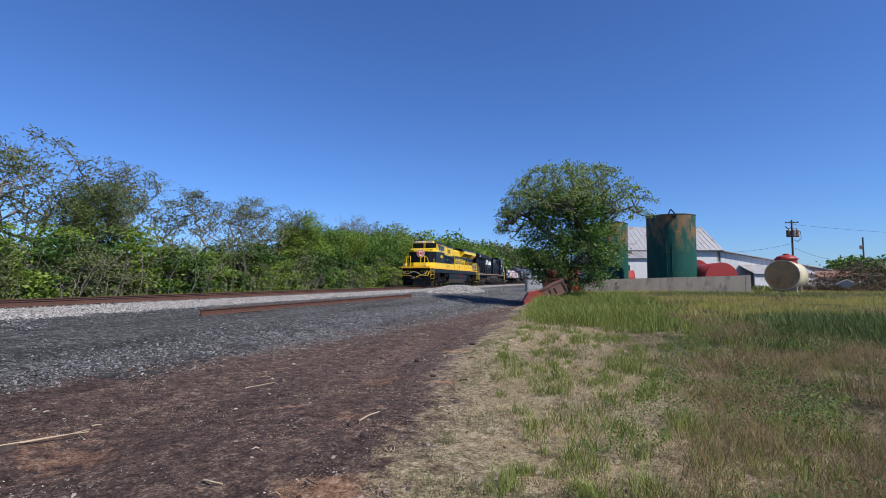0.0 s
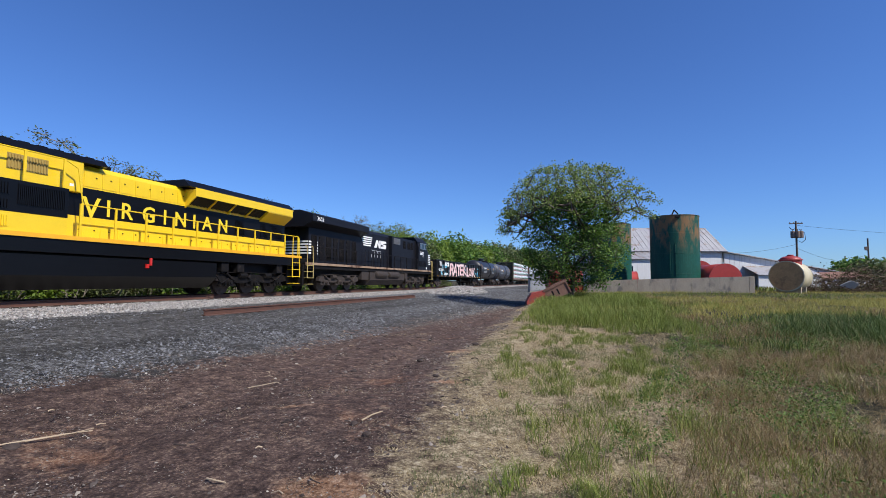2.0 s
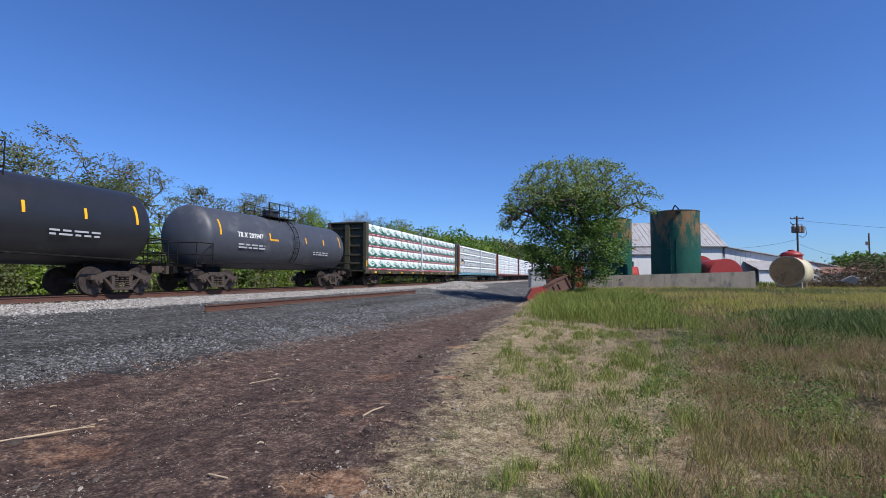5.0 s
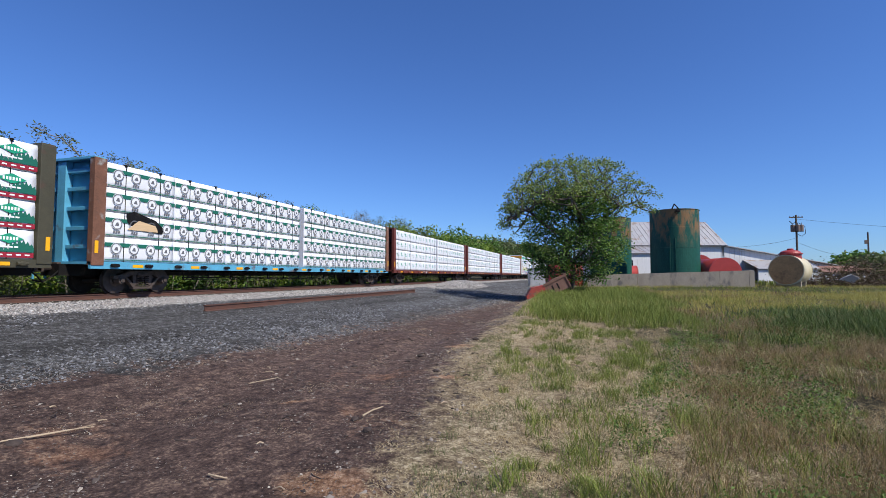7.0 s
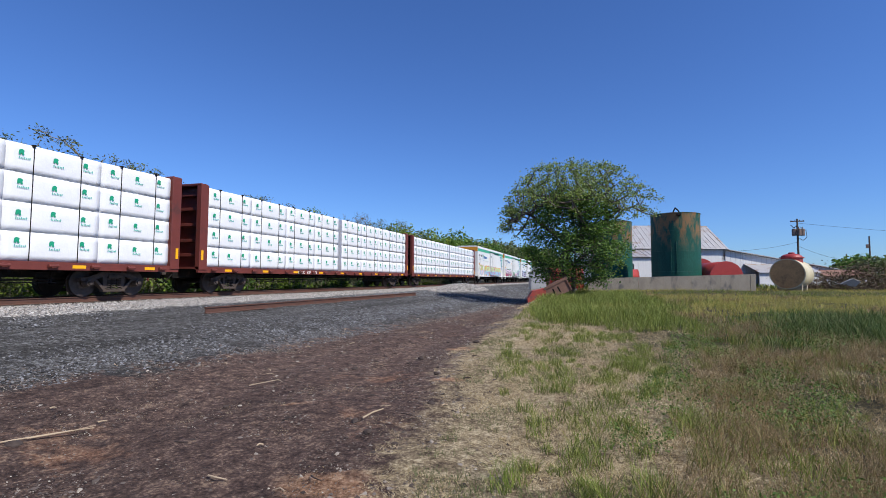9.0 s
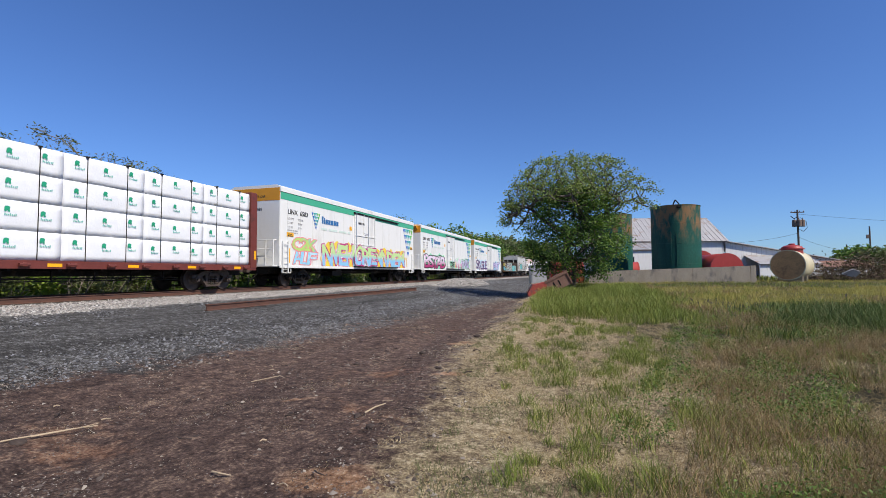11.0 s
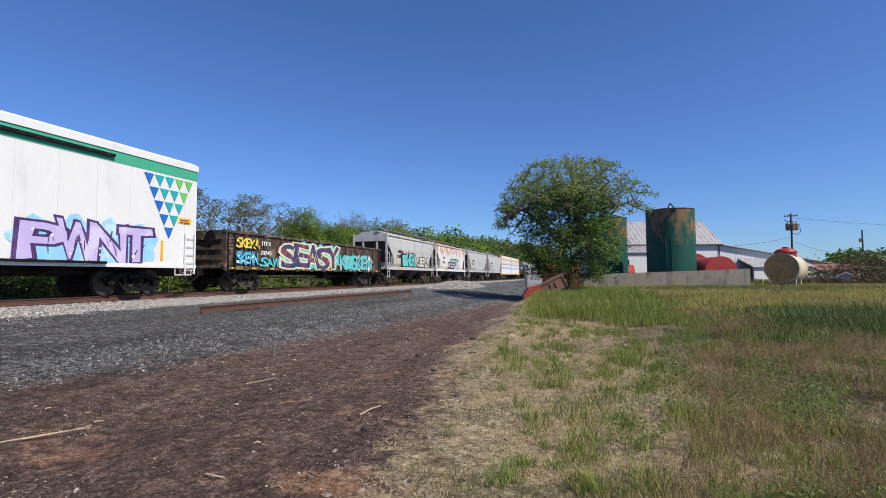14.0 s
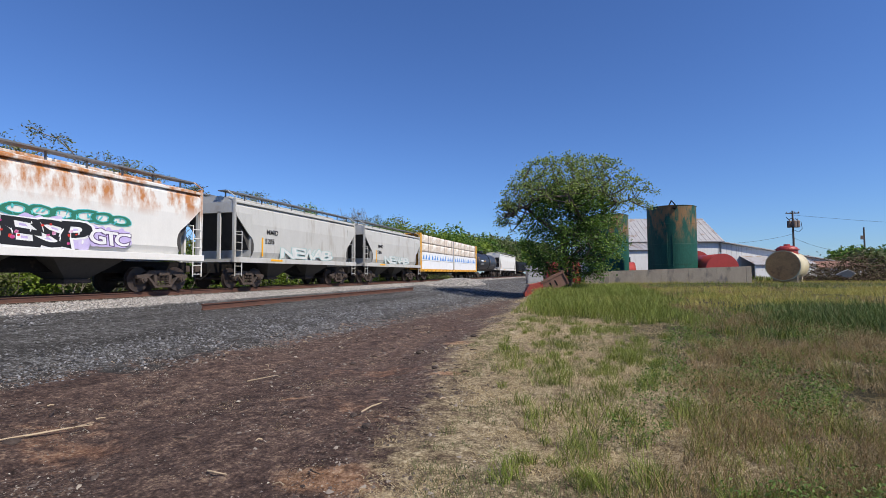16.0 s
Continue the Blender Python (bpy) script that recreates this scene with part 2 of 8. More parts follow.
def prism(bm, outline, a0, a1, axis="y"):
    """A flat outline drawn out along an axis. Outline points: (x, z) along y, (y, z) along x, (x, y) along z."""
    def put(u, v, a):
        return {"y": (u, a, v), "x": (a, u, v), "z": (u, v, a)}[axis]
    lo = [bm.verts.new(put(u, v, a0)) for u, v in outline]
    hi = [bm.verts.new(put(u, v, a1)) for u, v in outline]
    bm.faces.new(lo), bm.faces.new(hi[::-1])
    n = len(outline)
    for i in range(n):
        bm.faces.new((lo[i], lo[(i + 1) % n], hi[(i + 1) % n], hi[i]))
    return bm


def plate(bm, outline, x, d=0.012):
    """A thin sheet on a car's side (y, z outline) at x."""
    return prism(bm, outline, x, x + d, "x")


def drum(bm, a, b, r, bulge=0.25, n=40, rings=5):
    """A round tank from a to b with dished ends."""
    a, b = Vector(a), Vector(b)
    d = (b - a).normalized()
    q = d.to_track_quat("Z", "Y").to_matrix()
    prof = [(-bulge * math.cos(i * math.pi / 2 / rings), r * math.sin(i * math.pi / 2 / rings)) for i in range(rings + 1)]
    L = (b - a).length
    prof = prof + [(L + bulge * math.sin(i * math.pi / 2 / rings), r * math.cos(i * math.pi / 2 / rings)) for i in range(rings + 1)]
    loops = []
    for h, rr in prof:
        if rr < 1e-4:
            loops.append([bm.verts.new(a + q @ Vector((0, 0, h)))])
        else:
            loops.append([bm.verts.new(a + q @ Vector((rr * math.cos(2 * math.pi * k / n), rr * math.sin(2 * math.pi * k / n), h))) for k in range(n)])
    for p, s in zip(loops, loops[1:]):
        for k in range(n):
            f = [p[k % len(p)], p[(k + 1) % len(p)], s[(k + 1) % len(s)], s[k % len(s)]]
            f = list(dict.fromkeys(f))
            if len(f) > 2:
                bm.faces.new(f)
    return bm


def lathe(bm, prof, centre, n=32):
    loops = [[bm.verts.new((centre[0] + r * math.cos(2 * math.pi * k / n), centre[1] + r * math.sin(2 * math.pi * k / n), z)) for k in range(n)] for r, z in prof]
    for p, s in zip(loops, loops[1:]):
        for k in range(n):
            bm.faces.new((p[k], p[(k + 1) % n], s[(k + 1) % n], s[k]))
    bm.faces.new(loops[0][::-1]), bm.faces.new(loops[-1])
    return bm


def lettering(text, size, x, y, z, material, parent, depth=0.006, wide=1.0, heavy=0.0, facing="side", name="lettering"):
    """Raised letters on a car's near side, reading along +y, or on its front end, reading along +x."""
    cu = bpy.data.curves.new("letters", "FONT")
    cu.body, cu.size, cu.extrude, cu.offset, cu.resolution_u = text, size, depth, heavy, 3
    tmp = bpy.data.objects.new("letters", cu)
    me = bpy.data.meshes.new_from_object(tmp)
    bpy.data.objects.remove(tmp)
    if facing == "side":
        turn = Matrix(((0, 0, 1, x), (wide, 0, 0, y), (0, 1, 0, z), (0, 0, 0, 1)))
    else:
        turn = Matrix(((wide, 0, 0, x), (0, 0, -1, y), (0, 1, 0, z), (0, 0, 0, 1)))
    me.transform(turn)
    me.materials.clear()
    me.materials.append(material)
    ob = new(name, me)
    ob.parent = parent
    return ob


def cloud(name, verts, faces, material, parent=None, smooth=False):
    me = bpy.data.meshes.new(name)
    verts, faces = np.asarray(verts, np.float32).reshape(-1, 3), np.asarray(faces, np.int32)
    k = faces.shape[1]
    me.vertices.add(len(verts)), me.loops.add(faces.size), me.polygons.add(len(faces))
    me.vertices.foreach_set("co", verts.ravel())
    me.loops.foreach_set("vertex_index", faces.ravel())
    me.polygons.foreach_set("loop_start", np.arange(0, faces.size, k, dtype=np.int32))
    me.update(calc_edges=True)
    me.validate()
    me.materials.append(material)
    if smooth:
        me.shade_smooth()
    ob = new(name, me)
    if parent is not None:
        ob.parent = parent
    return ob


# ---- the lie of the land ----
RAIL_TOP = 0.76
XC = -16.79          # the track's centre line; the track runs along y


def ss(a, b, v):
    t = np.clip((v - a) / (b - a), 0, 1)
    return t * t * (3 - 2 * t)


def land(x, y):
    x, y = np.asarray(x, float), np.asarray(y, float)
    side = 0.45 * ss(-4.3, -10.0, x)
    e = dirt_edge(y)
    field_side = ss(-0.9, 0.9, x - e)
    far = (0.45 * ss(6, 25, y) + 0.22 * ss(25, 42, y) * ss(-4, 6, x)) * field_side + (0.06 * ss(6, 20, y) + 0.36 * ss(31, 46, y)) * (1 - field_side)
    h = side + far - side * far / 0.5
    h = np.where(x < -20, 0.45 - 0.25 * ss(-20, -24, x), h)
    h = h + 0.03 * np.sin(x * 1.7 + y * 0.6) * np.sin(y * 0.9 - x * 0.4) * ss(-11, -9, x)
    # wheel ruts in the dirt
    h = h - 0.05 * np.exp(-((x - e + 1.0) / 0.28) ** 2) * (y < 30) - 0.05 * np.exp(-((x - e + 2.7) / 0.28) ** 2) * (y < 30)
    return h


def dirt_edge(y):
    return np.interp(y, [0, 3.0, 3.65, 4.5, 5.7, 8.0, 10.7, 14, 21, 30], [-1.15, -1.2, -1.45, -1.4, -1.7, -2.25, -2.4, -2.5, -2.8, -3.2])


def cinder_edge(y):
    return np.interp(y, [0, 4, 5.6, 9.3, 16, 22, 30], [-7.2, -6.5, -6.1, -5.7, -5.2, -4.6, -4.0])


def zone(x, y):
    """0 cinder road, 1 dirt, 2 straw, 3 field grass."""
    x, y = np.asarray(x, float), np.asarray(y, float)
    d, c = dirt_edge(y), cinder_edge(y)
    z = np.where(x < c, np.clip(1 - (c - x) / 1.2, 0, 1) * 0.5, 0.5 + np.clip((x - c) / 1.0, 0, 1) * 0.5)
    z = np.where(x > d - 0.6, 1.0 + np.clip((x - d + 0.6) / 1.0, 0, 1), z)
    z = np.where(x > d + 0.5, 2.0 + np.clip((x - d - 1.6) / 2.6, 0, 1), z)
    z = np.where(y > 27, np.where(x > -3, 3.0, z), z)
    return np.where(x < -21.5, 3.0, z)


def axis_steps(lo, a, b, hi, fine):
    inner = list(np.arange(a, b, fine))
    out, s, v = [], fine, b
    while v < hi:
        out.append(v)
        s *= 1.25
        v += s
    out.append(hi)
    pre, s, v = [], fine, a
    while v > lo:
        s *= 1.25
        v -= s
        pre.append(max(v, lo))
    return np.array(sorted(set(np.round(pre + inner + out, 3))))


def ground_material():
    m = bpy.data.materials.new("soil_cinders_and_straw")
    m.use_nodes = True
    n, l = m.node_tree.nodes, m.node_tree.links
    b = n["Principled BSDF"]
    b.inputs["Roughness"].default_value, b.inputs["Specular IOR Level"].default_value = 0.9, 0.2
    at = n.new("ShaderNodeAttribute")
    at.attribute_name = "zone"
    tc = n.new("ShaderNodeTexCoord")

    def noise_tex(scale, detail=8, rough=0.6):
        k = n.new("ShaderNodeTexNoise")
        k.inputs["Scale"].default_value, k.inputs["Detail"].default_value, k.inputs["Roughness"].default_value = scale, detail, rough
        l.new(tc.outputs["Object"], k.inputs["Vector"])
        return k

    def ramp(src, stops):
        r = n.new("ShaderNodeValToRGB")
        e = r.color_ramp.elements
        while len(e) < len(stops):
            e.new(0.5)
        for i, (p, c) in enumerate(stops):
            e[i].position, e[i].color = p, (*c, 1)
        l.new(src, r.inputs[0])
        return r.outputs[0]

    def math_node(op, a, c):
        k = n.new("ShaderNodeMath")
        k.operation = op
        for i, s in enumerate((a, c)):
            if hasattr(s, "links"):
                l.new(s, k.inputs[i])
            else:
                k.inputs[i].default_value = s
        return k.outputs[0]

    def blend(f, a, c):
        k = n.new("ShaderNodeMix")
        k.data_type = "RGBA"
        l.new(f, k.inputs[0]), l.new(a, k.inputs[6]), l.new(c, k.inputs[7])
        return k.outputs[2]

    grain, mid, wide_n = noise_tex(42, 6, 0.75), noise_tex(5, 8, 0.65), noise_tex(0.55, 6, 0.6)
    mp = n.new("ShaderNodeMapping")
    mp.inputs["Rotation"].default_value, mp.inputs["Scale"].default_value = (0, 0, radians(-6)), (1.5, 0.13, 1)
    l.new(tc.outputs["Object"], mp.inputs[0])
    streak = noise_tex(1.0, 5, 0.6)
    l.new(mp.outputs[0], streak.inputs["Vector"])
    fine = math_node("ADD", math_node("MULTIPLY", grain.outputs[0], 0.62), math_node("MULTIPLY", mid.outputs[0], 0.38))
    fine = math_node("ADD", fine, math_node("MULTIPLY", math_node("SUBTRACT", streak.outputs[0], 0.5), 0.26))
    crumb = n.new("ShaderNodeTexVoronoi")
    crumb.inputs["Scale"].default_value = 34
    l.new(tc.outputs["Object"], crumb.inputs["Vector"])
    crumb2 = n.new("ShaderNodeTexVoronoi")
    crumb2.inputs["Scale"].default_value = 11
    l.new(tc.outputs["Object"], crumb2.inputs["Vector"])
    lumps = math_node("ADD", math_node("MULTIPLY", crumb.outputs["Distance"], -0.22), math_node("MULTIPLY", crumb2.outputs["Distance"], -0.20))
    fine = math_node("ADD", fine, math_node("ADD", lumps, 0.235))
    cinder = ramp(fine, [(0.32, (0.015, 0.014, 0.013)), (0.48, (0.046, 0.043, 0.039)), (0.58, (0.093, 0.089, 0.084)), (0.70, (0.24, 0.24, 0.235))])
    dirt = ramp(fine, [(0.32, (0.024, 0.014, 0.0115)), (0.47, (0.070, 0.044, 0.035)), (0.58, (0.128, 0.083, 0.066)), (0.70, (0.30, 0.21, 0.145))])
    straw = ramp(fine, [(0.34, (0.05, 0.032, 0.02)), (0.46, (0.19, 0.14, 0.085)), (0.56, (0.33, 0.26, 0.155)), (0.68, (0.58, 0.48, 0.32))])
    # field soil, darkened to stand for the shade between grass clumps
    field = ramp(fine, [(0.34, (0.010, 0.010, 0.005)), (0.5, (0.035, 0.03, 0.014)), (0.62, (0.12, 0.095, 0.045)), (0.74, (0.25, 0.2, 0.1))])
    shake = math_node("MULTIPLY", math_node("SUBTRACT", math_node("ADD", mid.outputs[0], wide_n.outputs[0]), 1.0), 1.1)
    z = math_node("ADD", at.outputs["Fac"], shake)

    def step(lo, hi):
        k = n.new("ShaderNodeMapRange")
        k.inputs[1].default_value, k.inputs[2].default_value = lo, hi
        l.new(z, k.inputs[0])
        return k.outputs[0]
    red = ramp(fine, [(0.32, (0.06, 0.026, 0.014)), (0.47, (0.17, 0.085, 0.05)), (0.60, (0.30, 0.165, 0.10)), (0.70, (0.42, 0.29, 0.19))])
    bare = n.new("ShaderNodeMapRange")
    bare.inputs[1].default_value, bare.inputs[2].default_value = 0.56, 0.66
    l.new(math_node("ADD", math_node("MULTIPLY", wide_n.outputs[0], 0.7), math_node("MULTIPLY", mid.outputs[0], 0.3)), bare.inputs[0])
    dirt = blend(bare.outputs[0], dirt, red)
    clay = n.new("ShaderNodeAttribute")
    clay.attribute_name = "clay"
    worn = n.new("ShaderNodeMapRange")
    worn.inputs[1].default_value, worn.inputs[2].default_value = 0.38, 0.75
    l.new(math_node("ADD", clay.outputs["Fac"], math_node("MULTIPLY", math_node("SUBTRACT", mid.outputs[0], 0.5), 1.2)), worn.inputs[0])
    earth = ramp(fine, [(0.32, (0.10, 0.045, 0.024)), (0.47, (0.25, 0.135, 0.075)), (0.60, (0.40, 0.245, 0.15)), (0.70, (0.52, 0.38, 0.26))])
    c = blend(step(0.42, 0.62), cinder, dirt)
    c = blend(step(1.35, 1.65), c, straw)
    c = blend(step(2.3, 2.7), c, field)
    c = blend(worn.outputs[0], c, earth)
    l.new(c, b.inputs["Base Color"])
    bp = n.new("ShaderNodeBump")
    bp.inputs["Strength"].default_value, bp.inputs["Distance"].default_value = 1.0, 0.055
    l.new(fine, bp.inputs["Height"]), l.new(bp.outputs[0], b.inputs["Normal"])
    return m


def build_ground():
    xs, ys = axis_steps(-1500, -21, 8, 1500, 0.2), axis_steps(-400, 1, 32, 3000, 0.2)
    X, Y = np.meshgrid(xs, ys)
    bumps = np.array([[0.025 * noise.noise((x * 1.3, y * 1.3, 0)) + 0.02 * noise.noise((x * 3.4, y * 3.4, 3)) for x in xs] if y < 40 else [0.0] * len(xs) for y in ys])
    Z = land(X, Y) + bumps
    nx, ny = len(xs), len(ys)
    i = np.arange(nx * ny).reshape(ny, nx)
    faces = np.stack([i[:-1, :-1], i[:-1, 1:], i[1:, 1:], i[1:, :-1]], -1).reshape(-1, 4)
    ob = cloud("ground", np.stack([X, Y, Z], -1), faces, ground_material(), smooth=True)
    a = ob.data.attributes.new("zone", "FLOAT", "POINT")
    a.data.foreach_set("value", zone(X, Y).ravel().astype(np.float32))
    clay = sum(np.exp(-((X - x) / w) ** 2 - ((Y - y) / d) ** 2) for x, y, w, d in ((-1.72, 3.02, .46, .26), (-3.15, 4.85, .22, .12), (-3.3, 3.1, .2, .1), (-1.9, 6.6, .3, .18), (-2.5, 9.4, .4, .25)))
    a = ob.data.attributes.new("clay", "FLOAT", "POINT")
    a.data.foreach_set("value", clay.ravel().astype(np.float32))
    tagged(ob, "bare brown dirt, dark cinder road, straw and field soil", "ground", kind="structure")


build_ground()


def pebbles(name, xy, size, material, lift=0.35, flat=0.65, seed=1, base=land):
    """Loose broken stones lying on the ground, one mesh."""
    r = np.random.default_rng(seed)
    n = len(xy)
    o = np.array([(1, 0, -.45), (0, 1, -.45), (-.8, -.15, -.45), (.1, -1, -.45), (.1, .1, .8)], float)
    f = np.array([(0, 1, 4), (1, 2, 4), (2, 3, 4), (3, 0, 4)])
    s = size[:, None, None] * r.uniform(0.55, 1.3, (n, 5, 1))
    v = o[None] * s
    v[:, :, 2] *= flat
    a, t = r.uniform(0, 6.28, n), r.uniform(-0.6, 0.6, n)
    y2, z2 = v[:, :, 1] * np.cos(t)[:, None] - v[:, :, 2] * np.sin(t)[:, None], v[:, :, 1] * np.sin(t)[:, None] + v[:, :, 2] * np.cos(t)[:, None]
    x2 = v[:, :, 0]
    x3, y3 = x2 * np.cos(a)[:, None] - y2 * np.sin(a)[:, None], x2 * np.sin(a)[:, None] + y2 * np.cos(a)[:, None]
    p = np.stack([x3 + xy[:, 0:1], y3 + xy[:, 1:2], z2 + (base(xy[:, 0], xy[:, 1]) + lift * size * flat)[:, None]], -1)
    faces = (f[None] + (np.arange(n) * 5)[:, None, None]).reshape(-1, 3)
    return cloud(name, p, faces, material)


M_BALLAST = island_mat("pale_broken_ballast", [(0.07, 0.065, 0.06), (0.25, 0.235, 0.215), (0.37, 0.355, 0.33), (0.29, 0.245, 0.21), (0.50, 0.485, 0.455), (0.17, 0.165, 0.165), (0.11, 0.10, 0.095)], 0.85)
M_GRAVEL = island_mat("blue_grey_crushed_stone", [(0.025, 0.025, 0.027), (0.075, 0.075, 0.08), (0.17, 0.17, 0.175), (0.05, 0.05, 0.05), (0.25, 0.255, 0.265), (0.10, 0.095, 0.09)], 0.8)
M_CHIP = island_mat("mixed_dirt_chips", [(0.025, 0.018, 0.016), (0.09, 0.068, 0.058), (0.17, 0.14, 0.12), (0.04, 0.027, 0.023), (0.30, 0.26, 0.22), (0.06, 0.04, 0.034), (0.45, 0.40, 0.33)], 0.9)
M_BED = mat("ballast_bed", (0.25, 0.235, 0.22), 0.9, spread=0.5, scale=5, stain=(0.42, 0.40, 0.37), stain_at=0.56, stain_scale=14, bump=1.0, bump_scale=22)
M_RAIL = mat("rusty_rail", (0.095, 0.042, 0.028), 0.75, spread=0.25, scale=2, stain=(0.075, 0.04, 0.03), stain_at=0.58, stain_scale=3)
M_RAILTOP = mat("worn_rail_head", (0.05, 0.045, 0.045), 0.35, 0.7, spread=0.2)
M_TIE = mat("creosoted_timber", (0.05, 0.038, 0.03), 0.9, spread=0.4, stretch=(0.4, 6, 6))


def ballast_height(x, y):
    d = np.abs(np.asarray(x) - XC)
    return np.interp(d, [0, 1.9, 4.2], [0.56, 0.555, 0.42]) + 0 * np.asarray(y)


def build_track():
    """The ballast bed, its loose stones, two rails and the ties."""
    bed = nb()
    ys = [-160, -20, 0, 20, 40, 60, 90, 140, 220, 340, 560, 900]
    prof = [(-4.4, 0.1), (-1.9, 0.555), (-0.75, 0.56), (0.75, 0.56), (1.9, 0.555), (4.4, 0.40)]
    loops = [[bed.verts.new((XC + x, y, z)) for x, z in prof] for y in ys]
    for a, b in zip(loops, loops[1:]):
        for i in range(len(prof) - 1):
            bed.faces.new((a[i], a[i + 1], b[i + 1], b[i]))
    ob = mesh_ob("ballast_bed", bed, M_BED)
    tagged(ob, "long low bed of pale crushed stone under the rails", "ballast", kind="structure")
    r = np.random.default_rng(4)
    near = np.stack([XC + r.uniform(0.85, 4.5, 52000), 3 + 44 * r.uniform(0, 1, 52000) ** 1.25], -1)
    keep = r.uniform(0, 1, len(near)) < np.where(near[:, 0] - XC > 3.7, 0.45, 1.0)
    near = near[keep]
    st = pebbles("ballast_stone", near, r.uniform(0.018, 0.05, len(near)), M_BALLAST, seed=5, base=ballast_height)
    tagged(st, "loose pale grey and tan broken ballast stones", "ballast", kind="stuff")
    far = np.stack([XC + r.uniform(0.85, 4.3, 9000), 47 + 70 * r.uniform(0, 1, 9000) ** 1.3], -1)
    tagged(pebbles("ballast_stone", far, r.uniform(0.05, 0.10, 9000), M_BALLAST, seed=6, base=ballast_height), "loose pale ballast stones farther along the track", "ballast", kind="stuff")
    track = thing("railway_track", pose(XC, 0, 0), "straight railway track of two rusty steel rails on ties", "track")
    track["kind"] = "structure"
    web = [(-0.076, 0), (0.076, 0), (0.076, 0.012), (0.012, 0.03), (0.012, 0.13), (0.037, 0.142), (0.037, 0.168), (-0.037, 0.168), (-0.037, 0.142), (-0.012, 0.13), (-0.012, 0.03), (-0.076, 0.012)]
    for s in (-0.753, 0.753):
        b = prism(nb(), [(s + x, RAIL_TOP - 0.172 + z) for x, z in web], -160, 900)
        rail = part("rail", b, M_RAIL, track)
        part("rail_head", box(nb(), s - 0.036, s + 0.036, -160, 900, RAIL_TOP - 0.003, RAIL_TOP), M_RAILTOP, rail, "worn dark running surface")
    tie = part("tie", box(nb(), -1.3, 1.3, -0.11, 0.11, 0.41, 0.585, 0.01), M_TIE, track)
    tie.location = (0, -6, 0)
    for i in range(1, 200):
        share(tie, Matrix.Translation((0, -6 + 0.53 * i, 0)), track)


build_track()

# ---- the train: each vehicle's own space starts at its leading end, on the rail tops; +x is its sunlit side, +y runs back along the train ----
SPEED = 22.48
MOVERS = []
CACHE = {}
SIDE = 1.55


def vehicle(name, s, label, category, group=""):
    ob = thing(name, pose(XC, s + SPEED * 8, RAIL_TOP), label, category, group)
    MOVERS.append((ob, s))
    return ob


def cached(key, name, build, material, parent, m=None, label="", smooth=False):
    """A part whose mesh is built once and shared by all its repeats."""
    if key not in CACHE:
        bm = build()
        me = bpy.data.meshes.new(name)
        bmesh.ops.recalc_face_normals(bm, faces=bm.faces)
        bm.to_mesh(me)
        bm.free()
        me.materials.append(material)
        if smooth:
            me.shade_smooth()
        CACHE[key] = me
    ob = new(name, CACHE[key])
    ob.parent = parent
    if name == "wrap_print":      # printing too fine to pick apart
        tagged(ob, kind="stuff")
    if m is not None:
        ob.matrix_basis = m
    if label:
        ob["label"] = label
    return ob


def wheel_mesh(r=0.457):
    b = nb()
    for x0, x1, ra, rb in ((0.69, 0.72, r + 0.025, r + 0.025), (0.72, 0.83, r, r - 0.004), (0.66, 0.69, r - 0.07, r - 0.07)):
        rod(b, (x0, 0, r), (x1, 0, r), ra, rb, n=36)
    rod(b, (0.83, 0, r), (0.86, 0, r), 0.20, 0.14, n=20)
    return b


def wheels(parent, y, r, key):
    for k in (0, 180):
        cached("wheel" + key, "wheel", lambda: wheel_mesh(r), M_WHEEL, parent, pose(0, y, 0, 0, 0, k))
    cached("axle" + key, "axle", lambda: rod(nb(), (-0.95, 0, r), (0.95, 0, r), 0.075, n=12), M_WHEEL, parent, Matrix.Translation((0, y, 0)))


def split(name, bm, material, parent, label=""):
    """Each loose piece of bm becomes a part of its own."""
    bmesh.ops.recalc_face_normals(bm, faces=bm.faces)
    seen = set()
    bm.verts.ensure_lookup_table()
    for v0 in bm.verts:
        if v0 in seen:
            continue
        stack, isl = [v0], []
        seen.add(v0)
        while stack:
            v = stack.pop()
            isl.append(v)
            for e in v.link_edges:
                o = e.other_vert(v)
                if o not in seen:
                    seen.add(o)
                    stack.append(o)
        at = {v: i for i, v in enumerate(isl)}
        fs = {f for v in isl for f in v.link_faces}
        me = bpy.data.meshes.new(name)
        me.from_pydata([tuple(v.co) for v in isl], [], [[at[v] for v in f.verts] for f in fs])
        me.materials.append(material)
        ob = new(name, me)
        ob.parent = parent
        if label:
            ob["label"] = label
    bm.free()


